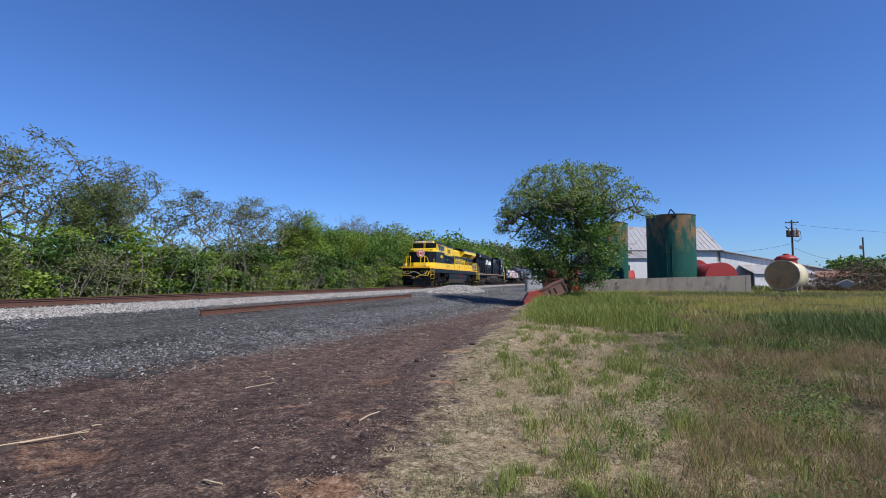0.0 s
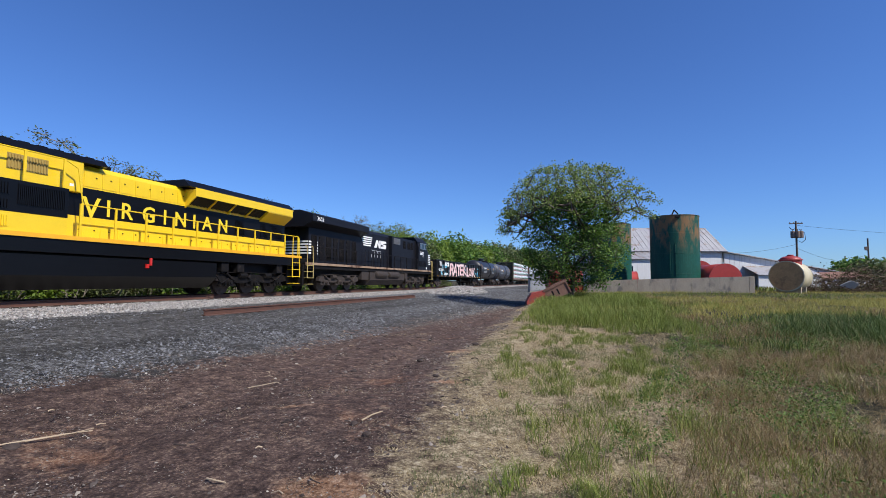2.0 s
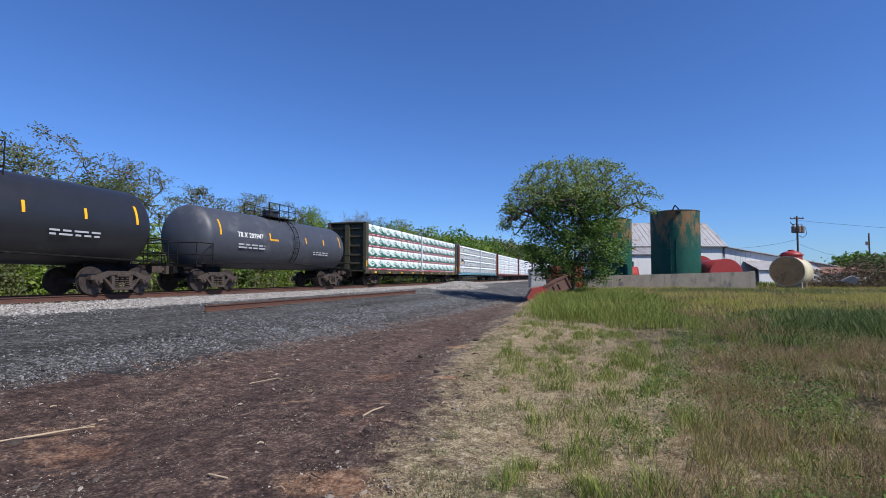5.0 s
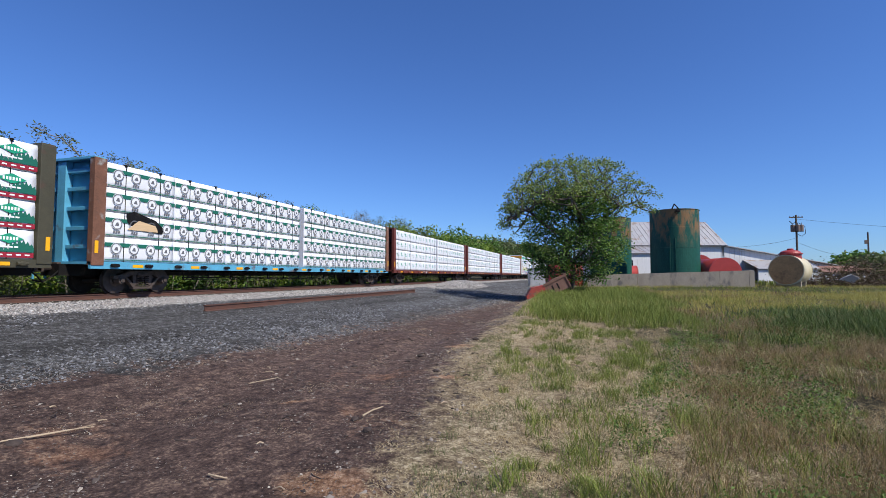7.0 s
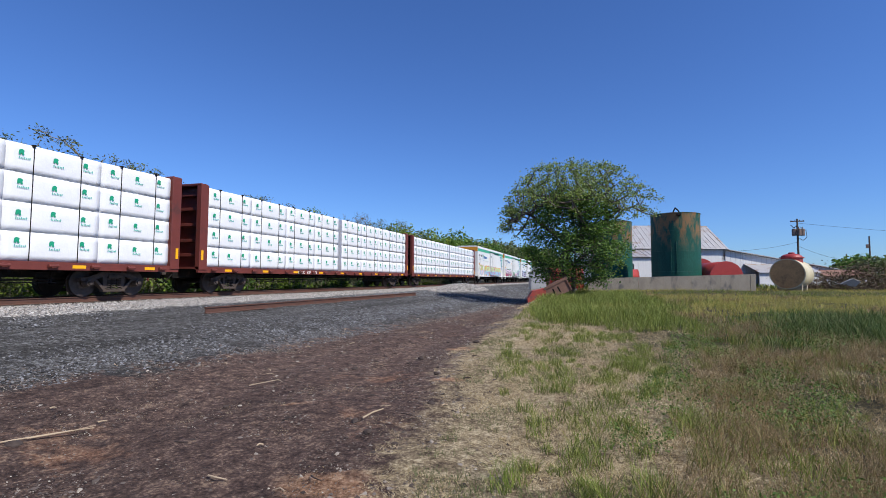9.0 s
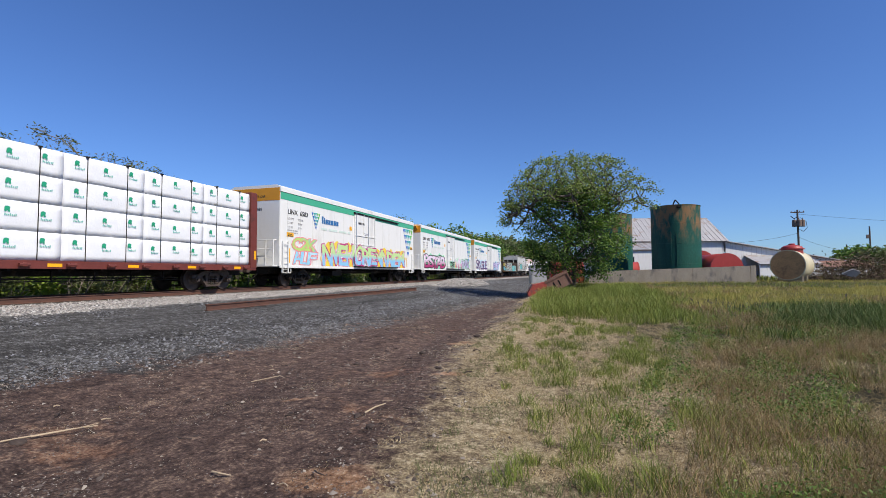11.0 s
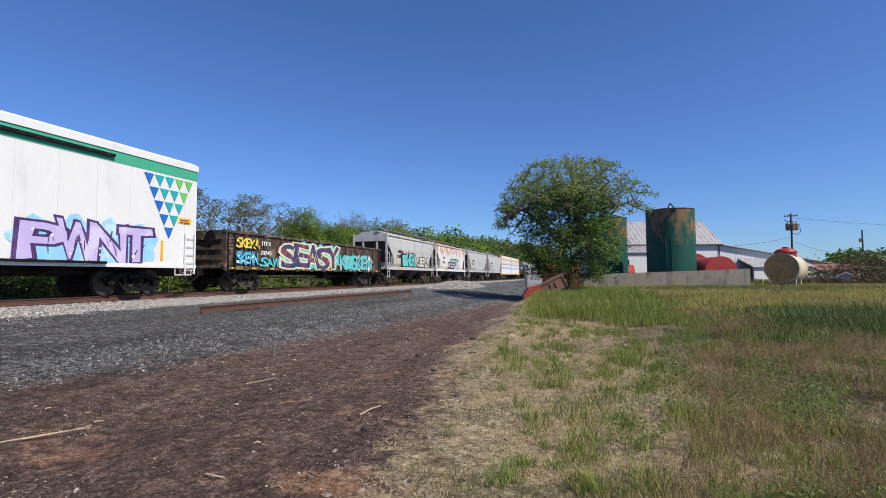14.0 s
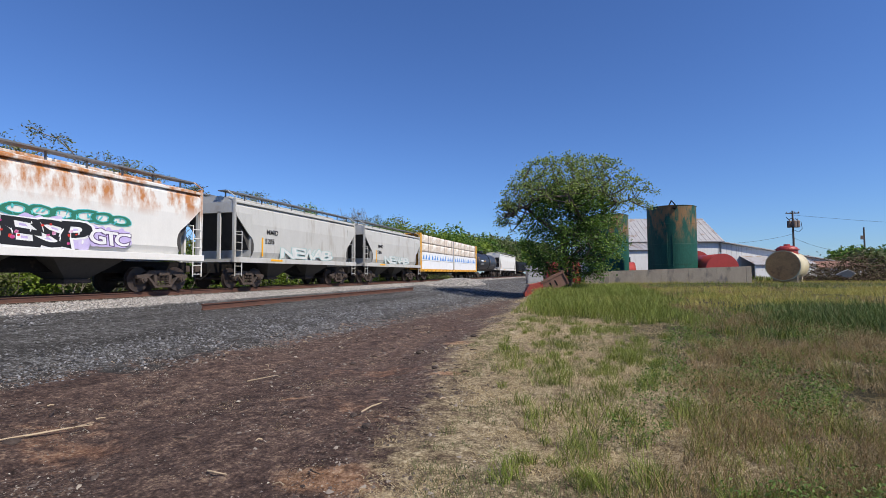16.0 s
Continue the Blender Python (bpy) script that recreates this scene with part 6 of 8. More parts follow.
        part("outlet_gate", box(nb(), -.55, .55, yc - .45, yc + .45, .36, .50, .02), M_TRUCK, bay)
    part("sill_stripe", box(nb(), 1.552, 1.558, L * .22, L * .30, 1.28, 1.38), M_YREF, e)
    part("reflector", box(nb(), 1.52, 1.53, y0 + .75, y0 + .85, 1.5, 2.4), M_YREF, e)
    truck(e, 1.55), truck(e, L - 1.55)
    coupler(e, 0, -1), coupler(e, L, 1)
    air_hose(e, -.1, -1)
    return e


G_LETTER_PALE = mat("spray_white", (.74, .74, .72), .6)


def build_train():
    yellow_locomotive()
    dark_locomotive()
    # black gondola with pink graffiti
    g = gondola("gondola_car", -87.0, 20.85, 2.85, 1.15, M_GOND, "long black ribbed gondola car with pink spray graffiti", 15)
    g["label"] = "long black ribbed gondola car with pink spray graffiti"
    graffiti(g, "RATEK", 5.1, 12.2, 1.2, 2.6, G_PINK, G_BLACK, None, (G_WHITE,), 1.575, 11, .05, halo_size=.0)
    graffiti(g, "LOWK", 12.7, 16.9, 1.2, 2.35, G_PINK, G_BLACK, None, (G_WHITE,), 1.575, 12, .04, halo_size=.0)
    b, c = nb(), nb()
    r = random.Random(3)
    for y0, y1 in ((.7, 4.9), (11.6, 12.9), (16.9, 20.0)):
        for i in range(14):
            y, z, w, h = r.uniform(y0, y1), r.uniform(1.2, 2.2), r.uniform(.12, .4), r.uniform(.1, .4)
            box(b if i % 2 else c, 1.50, 1.512 + .001 * i, y, y + w, z, z + h)
            if i % 2 == 0:
                box(b, 1.505, 1.526 + .001 * i, y + .05, y + w - .05, z + .05, z + h - .05)
    part("graffiti", b, G_CYAN, g, "light blue sprayed squares"), part("graffiti", c, mat("spray_pale_blue", (.45, .62, .70), .6), g)
    lettering("NS  202354", .34, 1.577, .7, 1.72, M_LETTER, g, wide=1.1, heavy=.004)
    bars(g, 1.577, 2.6, 1.6, 1.6, .16, 2, M_LETTER, 8)
    b = nb()
    for i in range(5):
        plate(b, [(1.0 + .04 * i, 2.68 - i * .09), (1.9, 2.68 - i * .09), (1.84, 2.63 - i * .09), (1.05 + .04 * i, 2.63 - i * .09)], 1.577, .005)
    plate(b, [(2.9, 2.25), (3.2, 2.68), (3.45, 2.68), (3.6, 2.45), (3.62, 2.68), (3.8, 2.68), (3.8, 2.25), (3.6, 2.25), (3.4, 2.5), (3.25, 2.25)], 1.577, .005)
    plate(b, [(3.9, 2.25), (4.6, 2.25), (4.66, 2.46), (4.15, 2.52), (4.66, 2.58), (4.6, 2.68), (3.95, 2.68), (3.9, 2.46), (4.4, 2.42), (3.9, 2.36)], 1.577, .005)
    part("emblem", b, M_LETTER, g)
    t = tank_car(-65.4, 12.9, M_TANK, "black cylindrical tank car with yellow reflector marks", "TILX 203193")
    t = tank_car(-51.3, 13.4, M_TANK_B, "faded grey-black cylindrical tank car with dome platform", "TILX 202947")
    # centre-beam cars and their loads
    centrebeam_car(-35.9, 24.0, M_BEAM_OLIVE, "dark olive centre-beam flatcar with ribbed end bulkheads")
    lumber_load(-35.9, 24.0, "white-wrapped lumber packs printed with green pines", "pines", 0)
    centrebeam_car(-10.7, 23.9, M_BEAM_BLUE, "sky-blue centre-beam flatcar with rusty end posts", M_BEAM_RUST)
    ld = lumber_load(-10.7, 23.9, "white-wrapped lumber packs with green stripes and ring marks", "rings", 1)
    tear = plate(nb(), [(1.2, 2.75), (1.5, 2.86), (2.4, 2.62), (2.75, 2.35), (2.7, 2.15), (1.6, 2.2), (1.25, 2.45)], 1.485, .006)
    part("torn_wrap", tear, M_UNDER, ld, "torn flap in the wrap")
    part("bare_lumber", plate(nb(), [(1.25, 2.2), (1.7, 2.55), (2.4, 2.42), (2.5, 2.2)], 1.493, .006), M_WOOD, ld, "bare sawn boards in the tear")
    centrebeam_car(14.3, 23.4, M_BEAM_RED, "oxide-red centre-beam flatcar with tall end bulkheads", None, "AOK     28284")
    lumber_load(14.3, 23.4, "white-wrapped lumber packs printed with small green leaves", "leaf", 2)
    centrebeam_car(38.7, 23.5, M_BEAM_RED, "oxide-red centre-beam flatcar with tall end bulkheads", None, "DWC   627   076")
    lumber_load(38.7, 23.5, "white-wrapped lumber packs printed with small green leaves", "leaf", 3)
    centrebeam_car(63.3, 23.9, M_BEAM_RED, "oxide-red centre-beam flatcar with tall end bulkheads")
    lumber_load(63.3, 23.9, "white-wrapped lumber packs printed with small green leaves", "leaf", 4)
    reefer(89.0, "6583", [("C2K", 1.15, 3.3, 1.9, 2.6, G_LIME, G_SALMON, None, ()), ("ALF", 1.15, 3.3, 1.18, 1.85, G_CYANP, G_SALMON, None, ()),
                         ("NVEH", 4.2, 8.0, 1.15, 2.5, G_SKYLIME, G_MAGENTA, G_YELLOW, (G_PINK,)), ("ORE", 8.15, 11.2, 1.2, 2.4, G_SKYLIME, G_MAGENTA, None, (G_PINK,)), ("MNREM", 11.4, 17.0, 1.15, 2.35, G_SKYLIME, G_MAGENTA, G_YELLOW, (G_PINK,))], 21)
    reefer(110.4, "6753", [("BSTAB", 1.0, 7.4, 1.15, 2.42, G_BERRY, G_BLACK, G_MINT, (G_BLACK,)), ("TAE", 9.2, 11.0, 1.3, 1.9, G_BLACK, G_MINT, None, (G_RED,)), ("WNTH", 11.7, 14.4, 1.15, 2.3, G_BERRY, G_WHITE, G_MINT, ()), ("WNWNK", 14.5, 18.3, 1.15, 2.3, G_LILAC, G_BLACK, G_MINT, ())], 22, None)
    reefer(131.75, "6628", [("SKUSLE", 1.0, 7.8, 1.15, 2.45, G_VIOLET, G_WHITE, G_CYANP, (G_LILAC, G_RED)), ("PWNT", 13.0, 17.2, 1.15, 2.35, G_LILAC, G_VIOLET, G_CYANP, (G_WHITE,))], 23)
    g = gondola("gondola_car", 152.8, 16.85, 2.70, 1.02, M_GOND_RUST, "rusty brown gondola car covered in colourful graffiti", 12)
    graffiti(g, "SEASY", 4.2, 10.0, 1.08, 2.4, G_MULTI, G_CREAM, G_TEAL, (G_YELLOW, G_CYAN), 1.575, 31, .06, halo_size=.05)
    graffiti(g, "KISKEN", 10.4, 15.0, 1.08, 2.05, G_AQUA, G_BLACK, G_PINK, (), 1.575, 32, .04, halo_size=.02)
    graffiti(g, "SKEKA", .75, 2.3, 1.95, 2.4, G_YELLOW, G_BLACK, None, (G_BLACK,), 1.575, 34, .02)
    graffiti(g, "SKEWN", .75, 2.2, 1.2, 1.8, G_CYAN, G_BLACK, None, (G_LETTER_PALE,), 1.575, 33, .02)
    graffiti(g, "SAW", 2.45, 3.9, 1.12, 1.55, G_TEAL, G_BLACK, None, (), 1.575, 35, .02)
    lettering("ITFX", .3, 1.577, 2.5, 2.15, M_LETTER, g, wide=1.2), lettering("30240", .3, 1.577, 2.4, 1.7, M_LETTER, g, wide=1.15)
    h = covered_hopper(170.9, 12.1, M_HOPPER, "pale grey covered hopper car with turquoise graffiti")
    lettering("MMID", .34, 1.53, 2.3, 2.6, M_LETTER_D, h, wide=1.1, heavy=.006), lettering("5208", .34, 1.53, 2.2, 2.2, M_LETTER_D, h, wide=1.1, heavy=.006)
    graffiti(h, "INEK", 3.6, 6.6, 1.5, 2.6, G_AQUA, G_BLACK, None, (), 1.53, 41, .04, halo_size=.03), graffiti(h, "OJER2", 6.9, 10.2, 1.5, 2.4, G_ASH, G_BLACK, None, (G_WHITE,), 1.53, 42, .04)
    b = nb()
    r = random.Random(9)
    for i in range(18):
        disc(b, 1.525, r.uniform(3.0, 6.8), r.uniform(2.45, 2.85), r.uniform(.08, .2), .003, 14)
    part("graffiti", b, mat("sprayed_rust_brown", (.38, .17, .10), .7), h)
    h = covered_hopper(184.0, 12.5, M_HOPPER_R, "white covered hopper car streaked with orange rust and dark graffiti")
    lettering("NRLX", .32, 1.53, 2.4, 2.55, M_LETTER_D, h, wide=1.05), lettering("34315", .32, 1.53, 2.3, 2.05, M_LETTER_D, h, wide=1.05)
    graffiti(h, "DESP", 4.5, 7.6, 1.45, 2.25, G_BLACK, G_WHITE, G_LILAC, (G_RED, G_MAGENTA), 1.53, 43, .05, halo_size=.06)
    graffiti(h, "GTC", 7.7, 9.0, 1.6, 2.1, G_WHITE, G_VIOLET, G_LILAC, (), 1.53, 46, .03)
    graffiti(h, "OOOCOO", 5.2, 9.0, 2.28, 2.68, G_DKGREEN, G_TEAL, None, (), 1.522, 47, .01)
    for k, (s, no) in enumerate(((198.3, "5205"), (211.65, "5206"))):
        h = covered_hopper(s, 12.0, M_HOPPER, "plain pale grey covered hopper car with faded tags")
        lettering("MMID", .34, 1.53, 2.3, 2.6, M_LETTER_D, h, wide=1.1, heavy=.004), lettering(no, .34, 1.53, 2.2, 2.15, M_LETTER_D, h, wide=1.1, heavy=.004)
        graffiti(h, "NEWAB", 3.6, 8.6, 1.45, 2.0, mat("faded_tag_grey", (.55, .56, .55), .7), mat("faded_tag_line", (.30, .45, .45), .7), None, (), 1.53, 50 + k, .02)
    centrebeam_car(223.6, 23.9, M_BEAM_ORANGE, "yellow-orange centre-beam flatcar with tall ends")
    lumber_load(223.6, 23.9, "tan-wrapped lumber packs with a white and blue printed lower row", "triangles", 5, M_TARP_TAN)
    tank_car(248.6, 16.0, M_TANK, "black cylindrical tank car with white marks", "III")
    covered_hopper(266.0, 19.0, M_HOPPER_W, "white long covered hopper car", 3)
    gondola("gondola_car", 286.4, 17.0, 3.2, 1.1, M_GOND, "dark gondola car at the far end of the train", 12)


build_train()

# ---- farm yard beyond the field ----
M_TANKGREEN = mat("green_tank_paint", (0.008, 0.072, 0.052), 0.6, spec=0.25, spread=0.28, scale=1.5, stain=(0.19, 0.11, 0.05), stain_at=0.50, stain_scale=1.5, stretch=(1, 1, 0.4), band=((3.6, 5.4), (0, 1)))
M_CONCRETE = mat("weathered_concrete", (0.42, 0.35, 0.26), 0.9, spread=0.2, scale=2, stain=(0.2, 0.18, 0.155), stain_at=0.58, stain_scale=1.4, bump=0.5, stretch=(1, 1, 0.5))
M_TANKRED = mat("faded_red_tank_paint", (0.34, 0.035, 0.03), 0.5, spread=0.15, stain=(0.20, 0.05, 0.04), stain_at=0.62)
M_TANKCREAM = mat("cream_tank_paint", (0.56, 0.49, 0.32), 0.5, spread=0.08, stain=(0.40, 0.32, 0.2), stain_at=0.66)
M_TANKEND = mat("rust_brown_tank_end", (0.52, 0.28, 0.11), 0.8, spread=0.3, stain=(0.32, 0.17, 0.07), stain_at=0.55, stain_scale=1.5)
M_ROOF = mat("weathered_metal_roof", (0.40, 0.39, 0.39), 0.55, 0.3, spread=0.12, stain=(0.27, 0.19, 0.13), stain_at=0.58, stain_scale=0.8)
M_BARN = mat("chalky_white_boards", (0.62, 0.62, 0.62), 0.8, spread=0.1, scale=2, stain=(0.4, 0.39, 0.37), stain_at=0.62, stretch=(4, 4, 0.4))
M_ROOF_RUST = mat("rusty_metal_roof", (0.22, 0.11, 0.08), 0.8, spread=0.25)
M_POLE = mat("weathered_pole_timber", (0.10, 0.08, 0.065), 0.9, spread=0.25, stretch=(5, 5, 0.4))
M_CAN = mat("grey_rusty_transformer", (0.16, 0.11, 0.085), 0.6, spread=0.3)
M_WIRE = mat("black_wire", (0.02, 0.02, 0.02), 0.6)
M_REDIRON = mat("flaking_red_iron", (0.33, 0.05, 0.035), 0.75, spread=0.2, scale=4, stain=(0.10, 0.06, 0.05), stain_at=0.56, stain_scale=2.2, bump=0.3)
M_BROWNIRON = mat("rusted_brown_iron", (0.16, 0.085, 0.06), 0.85, spread=0.3, scale=4, stain=(0.42, 0.36, 0.28), stain_at=0.68, stain_scale=5)
M_ZINC = mat("dull_zinc_sheet", (0.42, 0.43, 0.43), 0.5, 0.4, spread=0.12)


def upright_tank(x, y, z0, r, z1, label):
    e = thing("storage_tank", pose(x, y, 0), label, "tank", "green storage tanks")
    part("shell", lathe(nb(), [(r, z0), (r, z1 - .06), (r + .03, z1 - .05), (r + .03, z1)], (0, 0), 72), M_TANKGREEN, e)
    part("roof", lathe(nb(), [(r + .02, z1), (r * .5, z1 + .12), (.05, z1 + .2)], (0, 0), 48), M_TANKGREEN, e)
    for z in np.linspace(z0 + 1.5, z1 - 1.5, 3):
        part("weld_seam", lathe(nb(), [(r, z - .015), (r + .012, z), (r, z + .015)], (0, 0), 72), M_TANKGREEN, e)
    part("vent_pipe", pipe(nb(), [(-.3, -r * .5, z1 + .05), (-.1, -r * .5, z1 + .5), (.15, -r * .5, z1 + .2), (.2, -r * .5, z1 + .1)], .05), M_UNDER, e, "dark hooked vent pipe")
    part("roof_bracket", box(nb(), -.15, .15, -r - .2, -r, z1 - .3, z1 - .1, .02), M_UNDER, e)
    k = nb()
    for xx in (-.62, -.22):
        rod(k, (xx, -r * .95 - .1, 1.9), (xx, -r * .95 - .1, z1 - 2.4), .02)
    part("sight_tube", k, M_TANKGREEN, e)
    return e


upright_tank(6.70, 45.9, .55, 1.93, 6.92, "tall green steel storage tank with rust streaks near the rim")
upright_tank(1.66, 50.7, .55, 1.93, 6.92, "tall green steel storage tank half hidden behind a tree")


def build_wall():
    """A low retaining wall that slopes with the ground, with a return at its end."""
    e = thing("concrete_wall", pose(-.4, 39.6, 0, 0, 0, -4.8), "long low stained concrete containment wall", "wall")
    L = 10.74
    n = 6
    for i in range(n):
        a, c = L * i / n, L * (i + 1) / n
        z0, z1 = 1.46 + .33 * i / n, 1.46 + .33 * (i + 1) / n
        b = prism(nb(), [(a, .2), (c - .012, .2), (c - .012, z1), (a, z0)], 0, .32)
        part("wall_panel", b, M_CONCRETE, e)
    part("return_wall", box(nb(), L, L + .32, .0, 3.6, .2, 1.80, .015), M_CONCRETE, e)


build_wall()


def lying_tank(x, y, z, turn, r, L, body, end, label, dome=None, legs=True):
    e = thing("fuel_tank", pose(x, y, z, 0, 0, turn), label, "tank", "horizontal fuel tanks")
    b = nb()
    rod(b, (0, 0, 0), (0, L, 0), r, n=48)
    for f in b.faces:
        f.smooth = len(f.verts) == 4
    part("shell", b, body, e)
    part("end_plate", rod(nb(), (0, -.02, 0), (0, 0, 0), r - .03, n=48), end, e)
    part("rim", rod(rod(nb(), (0, -.035, 0), (0, .06, 0), r + .015, n=48), (0, L - .06, 0), (0, L + .03, 0), r + .015, n=48), body, e)
    part("end_plate", rod(nb(), (0, -.045, 0), (0, -.036, 0), r - .04, n=48), end, e)
    for k in (L * .22, L * .78):
        part("saddle", box(nb(), -r * .7, r * .7, k - .12, k + .12, -r - .5, -r * .72), M_CONCRETE, e)
    if dome:
        part("dome", lathe(nb(), [(.66, r * .75), (.66, r + .16), (.60, r + .28), (.4, r + .38), (.15, r + .42)], (0, L * .5), 32), dome, e)
        part("dome_flange", lathe(nb(), [(.74, r + .1), (.74, r + .17), (.5, r + .19)], (0, L * .5), 32), dome, e)
        part("dome_lid", lathe(nb(), [(.2, r + .36), (.2, r + .5), (.1, r + .52)], (0, L * .5), 20), dome, e)
    return e


lying_tank(10.2, 44.6, 1.60, 12, 1.28, 4.5, M_TANKRED, M_TANKRED, "red horizontal fuel tank inside the concrete wall")
tk = lying_tank(9.4, 50.2, 2.10, 12, 1.25, 4.0, M_TANKRED, M_TANKRED, "red horizontal fuel tank with black riser pipes", M_TANKRED)
part("riser_pipe", pipe(box(nb(), -.3, .3, 1.2, 1.5, 1.6, 1.72), [(-.2, 1.3, 1.2), (-.2, 1.3, 2.4), (.15, 1.3, 2.4), (.15, 1.3, 1.2)], .06), M_UNDER, tk, "black riser pipes and valve")
lying_tank(12.6, 39.0, 1.82, -27, 1.02, 3.6, M_TANKCREAM, M_TANKEND, "cream horizontal tank with a rusty brown end", M_TANKRED)
lying_tank(4.0, 51.5, 1.5, 100, .9, 2.6, M_TANKRED, M_TANKRED, "low red fuel tank behind the green tanks")
lying_tank(-1.0, 41.5, 1.35, 105, .95, 2.6, M_TANKRED, M_TANKRED, "low red fuel tank half hidden under a tree")


def build_barn():
    """A white barn with a tin roof, a lean-to and a long low shed at its side."""
    e = thing("barn", pose(0.4, 62.8, 0, 0, 0, 16.87), "white weathered barn with a streaked tin roof", "barn")
    W = 15.4
    wall = part("front_wall", box(nb(), 0, W, 0, .2, .4, 5.2), M_BARN, e)
    part("gable_wall", prism(nb(), [(0, .4), (9, .4), (9, 5.2), (4.5, 8.25), (0, 5.2)], W - .2, W, "x"), M_BARN, e)
    part("back_wall", box(nb(), 0, W, 8.8, 9, .4, 5.2), M_BARN, e)
    part("gable_wall", prism(nb(), [(0, .4), (9, .4), (9, 5.2), (4.5, 8.25), (0, 5.2)], 0, .2, "x"), M_BARN, e)
    for s in (0, 1):
        rf = part("roof", prism(nb(), [(-.4, 5.05), (4.5, 8.38), (4.5, 8.46), (-.45, 5.13)] if s == 0 else [(9.4, 5.05), (4.5, 8.38), (4.5, 8.46), (9.45, 5.13)], -.4, W + .4, "x"), M_ROOF, e, "streaked grey tin roof")
        if s == 0:
            for i in range(27):
                x = -.35 + i * .61
                part("roof_seam", prism(nb(), [(-.45, 5.14), (4.5, 8.47), (4.5, 8.51), (-.45, 5.18)], x, x + .05, "x"), M_ROOF, rf)
    lt = part("lean_to_roof", prism(nb(), [(-3.2, 3.95), (-.05, 5.0), (-.05, 5.06), (-3.25, 4.01)], -.2, 9.5, "x"), M_ROOF, e)
    for i in range(16):
        x = -.1 + i * .62
        part("roof_seam", prism(nb(), [(-3.25, 4.02), (-.05, 5.07), (-.05, 5.11), (-3.25, 4.06)], x, x + .05, "x"), M_ROOF, lt)
    part("lean_to_wall", box(nb(), 0, 9.3, -3.0, -2.85, .4, 3.95), M_BARN, e)
    w = part("window", box(nb(), 1.6, 3.4, -3.06, -2.99, 2.3, 3.3), M_BARN, e)
    part("pane", box(nb(), 1.7, 3.3, -3.08, -3.061, 2.4, 3.2), M_GLASS, w)
    w = part("window", box(nb(), 5.6, 7.4, -3.06, -2.99, 2.3, 3.3), M_BARN, e)
    part("pane", box(nb(), 5.7, 7.3, -3.08, -3.061, 2.4, 3.2), M_GLASS, w)
    s = thing("shed", pose(0.4 + (W + .2) * math.cos(radians(16.87)), 62.8 + (W + .2) * math.sin(radians(16.87)), 0, 0, 0, 16.87), "long low white shed with a sloping tin roof", "shed")
    part("front_wall", prism(nb(), [(0, .4), (15, .4), (15, 2.4), (0, 5.0)], 0, .2), M_BARN, s)
    part("roof", prism(nb(), [(-.1, 5.05), (15.5, 2.35), (15.5, 2.45), (-.1, 5.15)], -.4, 9.0), M_ROOF, s)
    part("low_roof", prism(nb(), [(-3.0, 2.2), (-.02, 3.3), (-.02, 3.36), (-3.05, 2.26)], 2.2, 9.5, "x"), M_ROOF, s)
    part("low_wall", box(nb(), 2.3, 9.4, -2.8, -2.65, .4, 2.25), M_BARN, s)
    part("rusty_roof", prism(nb(), [(-3.0, 1.8), (-.3, 2.6), (-.3, 2.66), (-3.05, 1.86)], 9.6, 15.4, "x"), M_ROOF_RUST, s, "rust-red tin roof patch")
    part("low_wall", box(nb(), 9.7, 15.3, -2.8, -2.65, .4, 1.82), M_BARN, s)
    b = nb()
    for i in range(24):
        box(b, i * .62, i * .62 + .02, -.012, 0, .4, 5.0 - i * .107)
    split("board_seam", b, M_ROOF, s)


build_barn()


def utility_pole(x, y, top, label, cans=0, arm=True):
    e = thing("utility_pole", pose(x, y, .4), label, "pole", "utility poles")
    part("shaft", rod(nb(), (0, 0, 0), (0, 0, top - .4), .17, .12, n=14), M_POLE, e)
    if arm:
        part("crossarm", box(nb(), -.9, .9, -.06, .06, top - .85, top - .7), M_POLE, e)
        for k in (-.8, -.3, .3, .8):
            part("insulator", lathe(nb(), [(.05, top - .7), (.07, top - .6), (.03, top - .52)], (k, 0), 10), M_GALV, e)
        part("cutout", pipe(nb(), [(-.9, 0, top - 1.3), (-.55, -.1, top - 1.75), (0, 0, top - 1.5)], .05), M_UNDER, e)
    for i in range(cans):
        a = (i - (cans - 1) / 2) * 1.0
        c = part("transformer", lathe(nb(), [(.28, top - 3.0), (.33, top - 2.95), (.33, top - 2.05), (.28, top - 1.95)], (math.sin(a) * .62, -math.cos(a) * .5), 20), M_CAN, e, "grey-brown transformer can")
        part("bushing", rod(nb(), (math.sin(a) * .62, -math.cos(a) * .5, top - 1.96), (math.sin(a) * .7, -math.cos(a) * .5, top - 1.65), .05), M_CAN, c)
    if cans:
        part("drip_loop", pipe(nb(), [(.3, 0, top - 1.6), (1.1, 0, top - 2.2), (1.2, 0, top - 3.2), (.7, 0, top - 3.7), (.2, 0, top - 3.4)], .035), M_WIRE, e)
    else:
        part("meter_box", box(nb(), -.55, -.12, -.1, .1, top - 2.6, top - 1.9, .03), M_CAN, e)
    return e


utility_pole(29.8, 87.4, 10.75, "weathered timber pole carrying three transformer cans", 3)
utility_pole(48.2, 108.6, 9.5, "leaning weathered timber pole with a small box", 0, False)
utility_pole(53.8, 131.0, 7.3, "short weathered timber pole", 0, False)


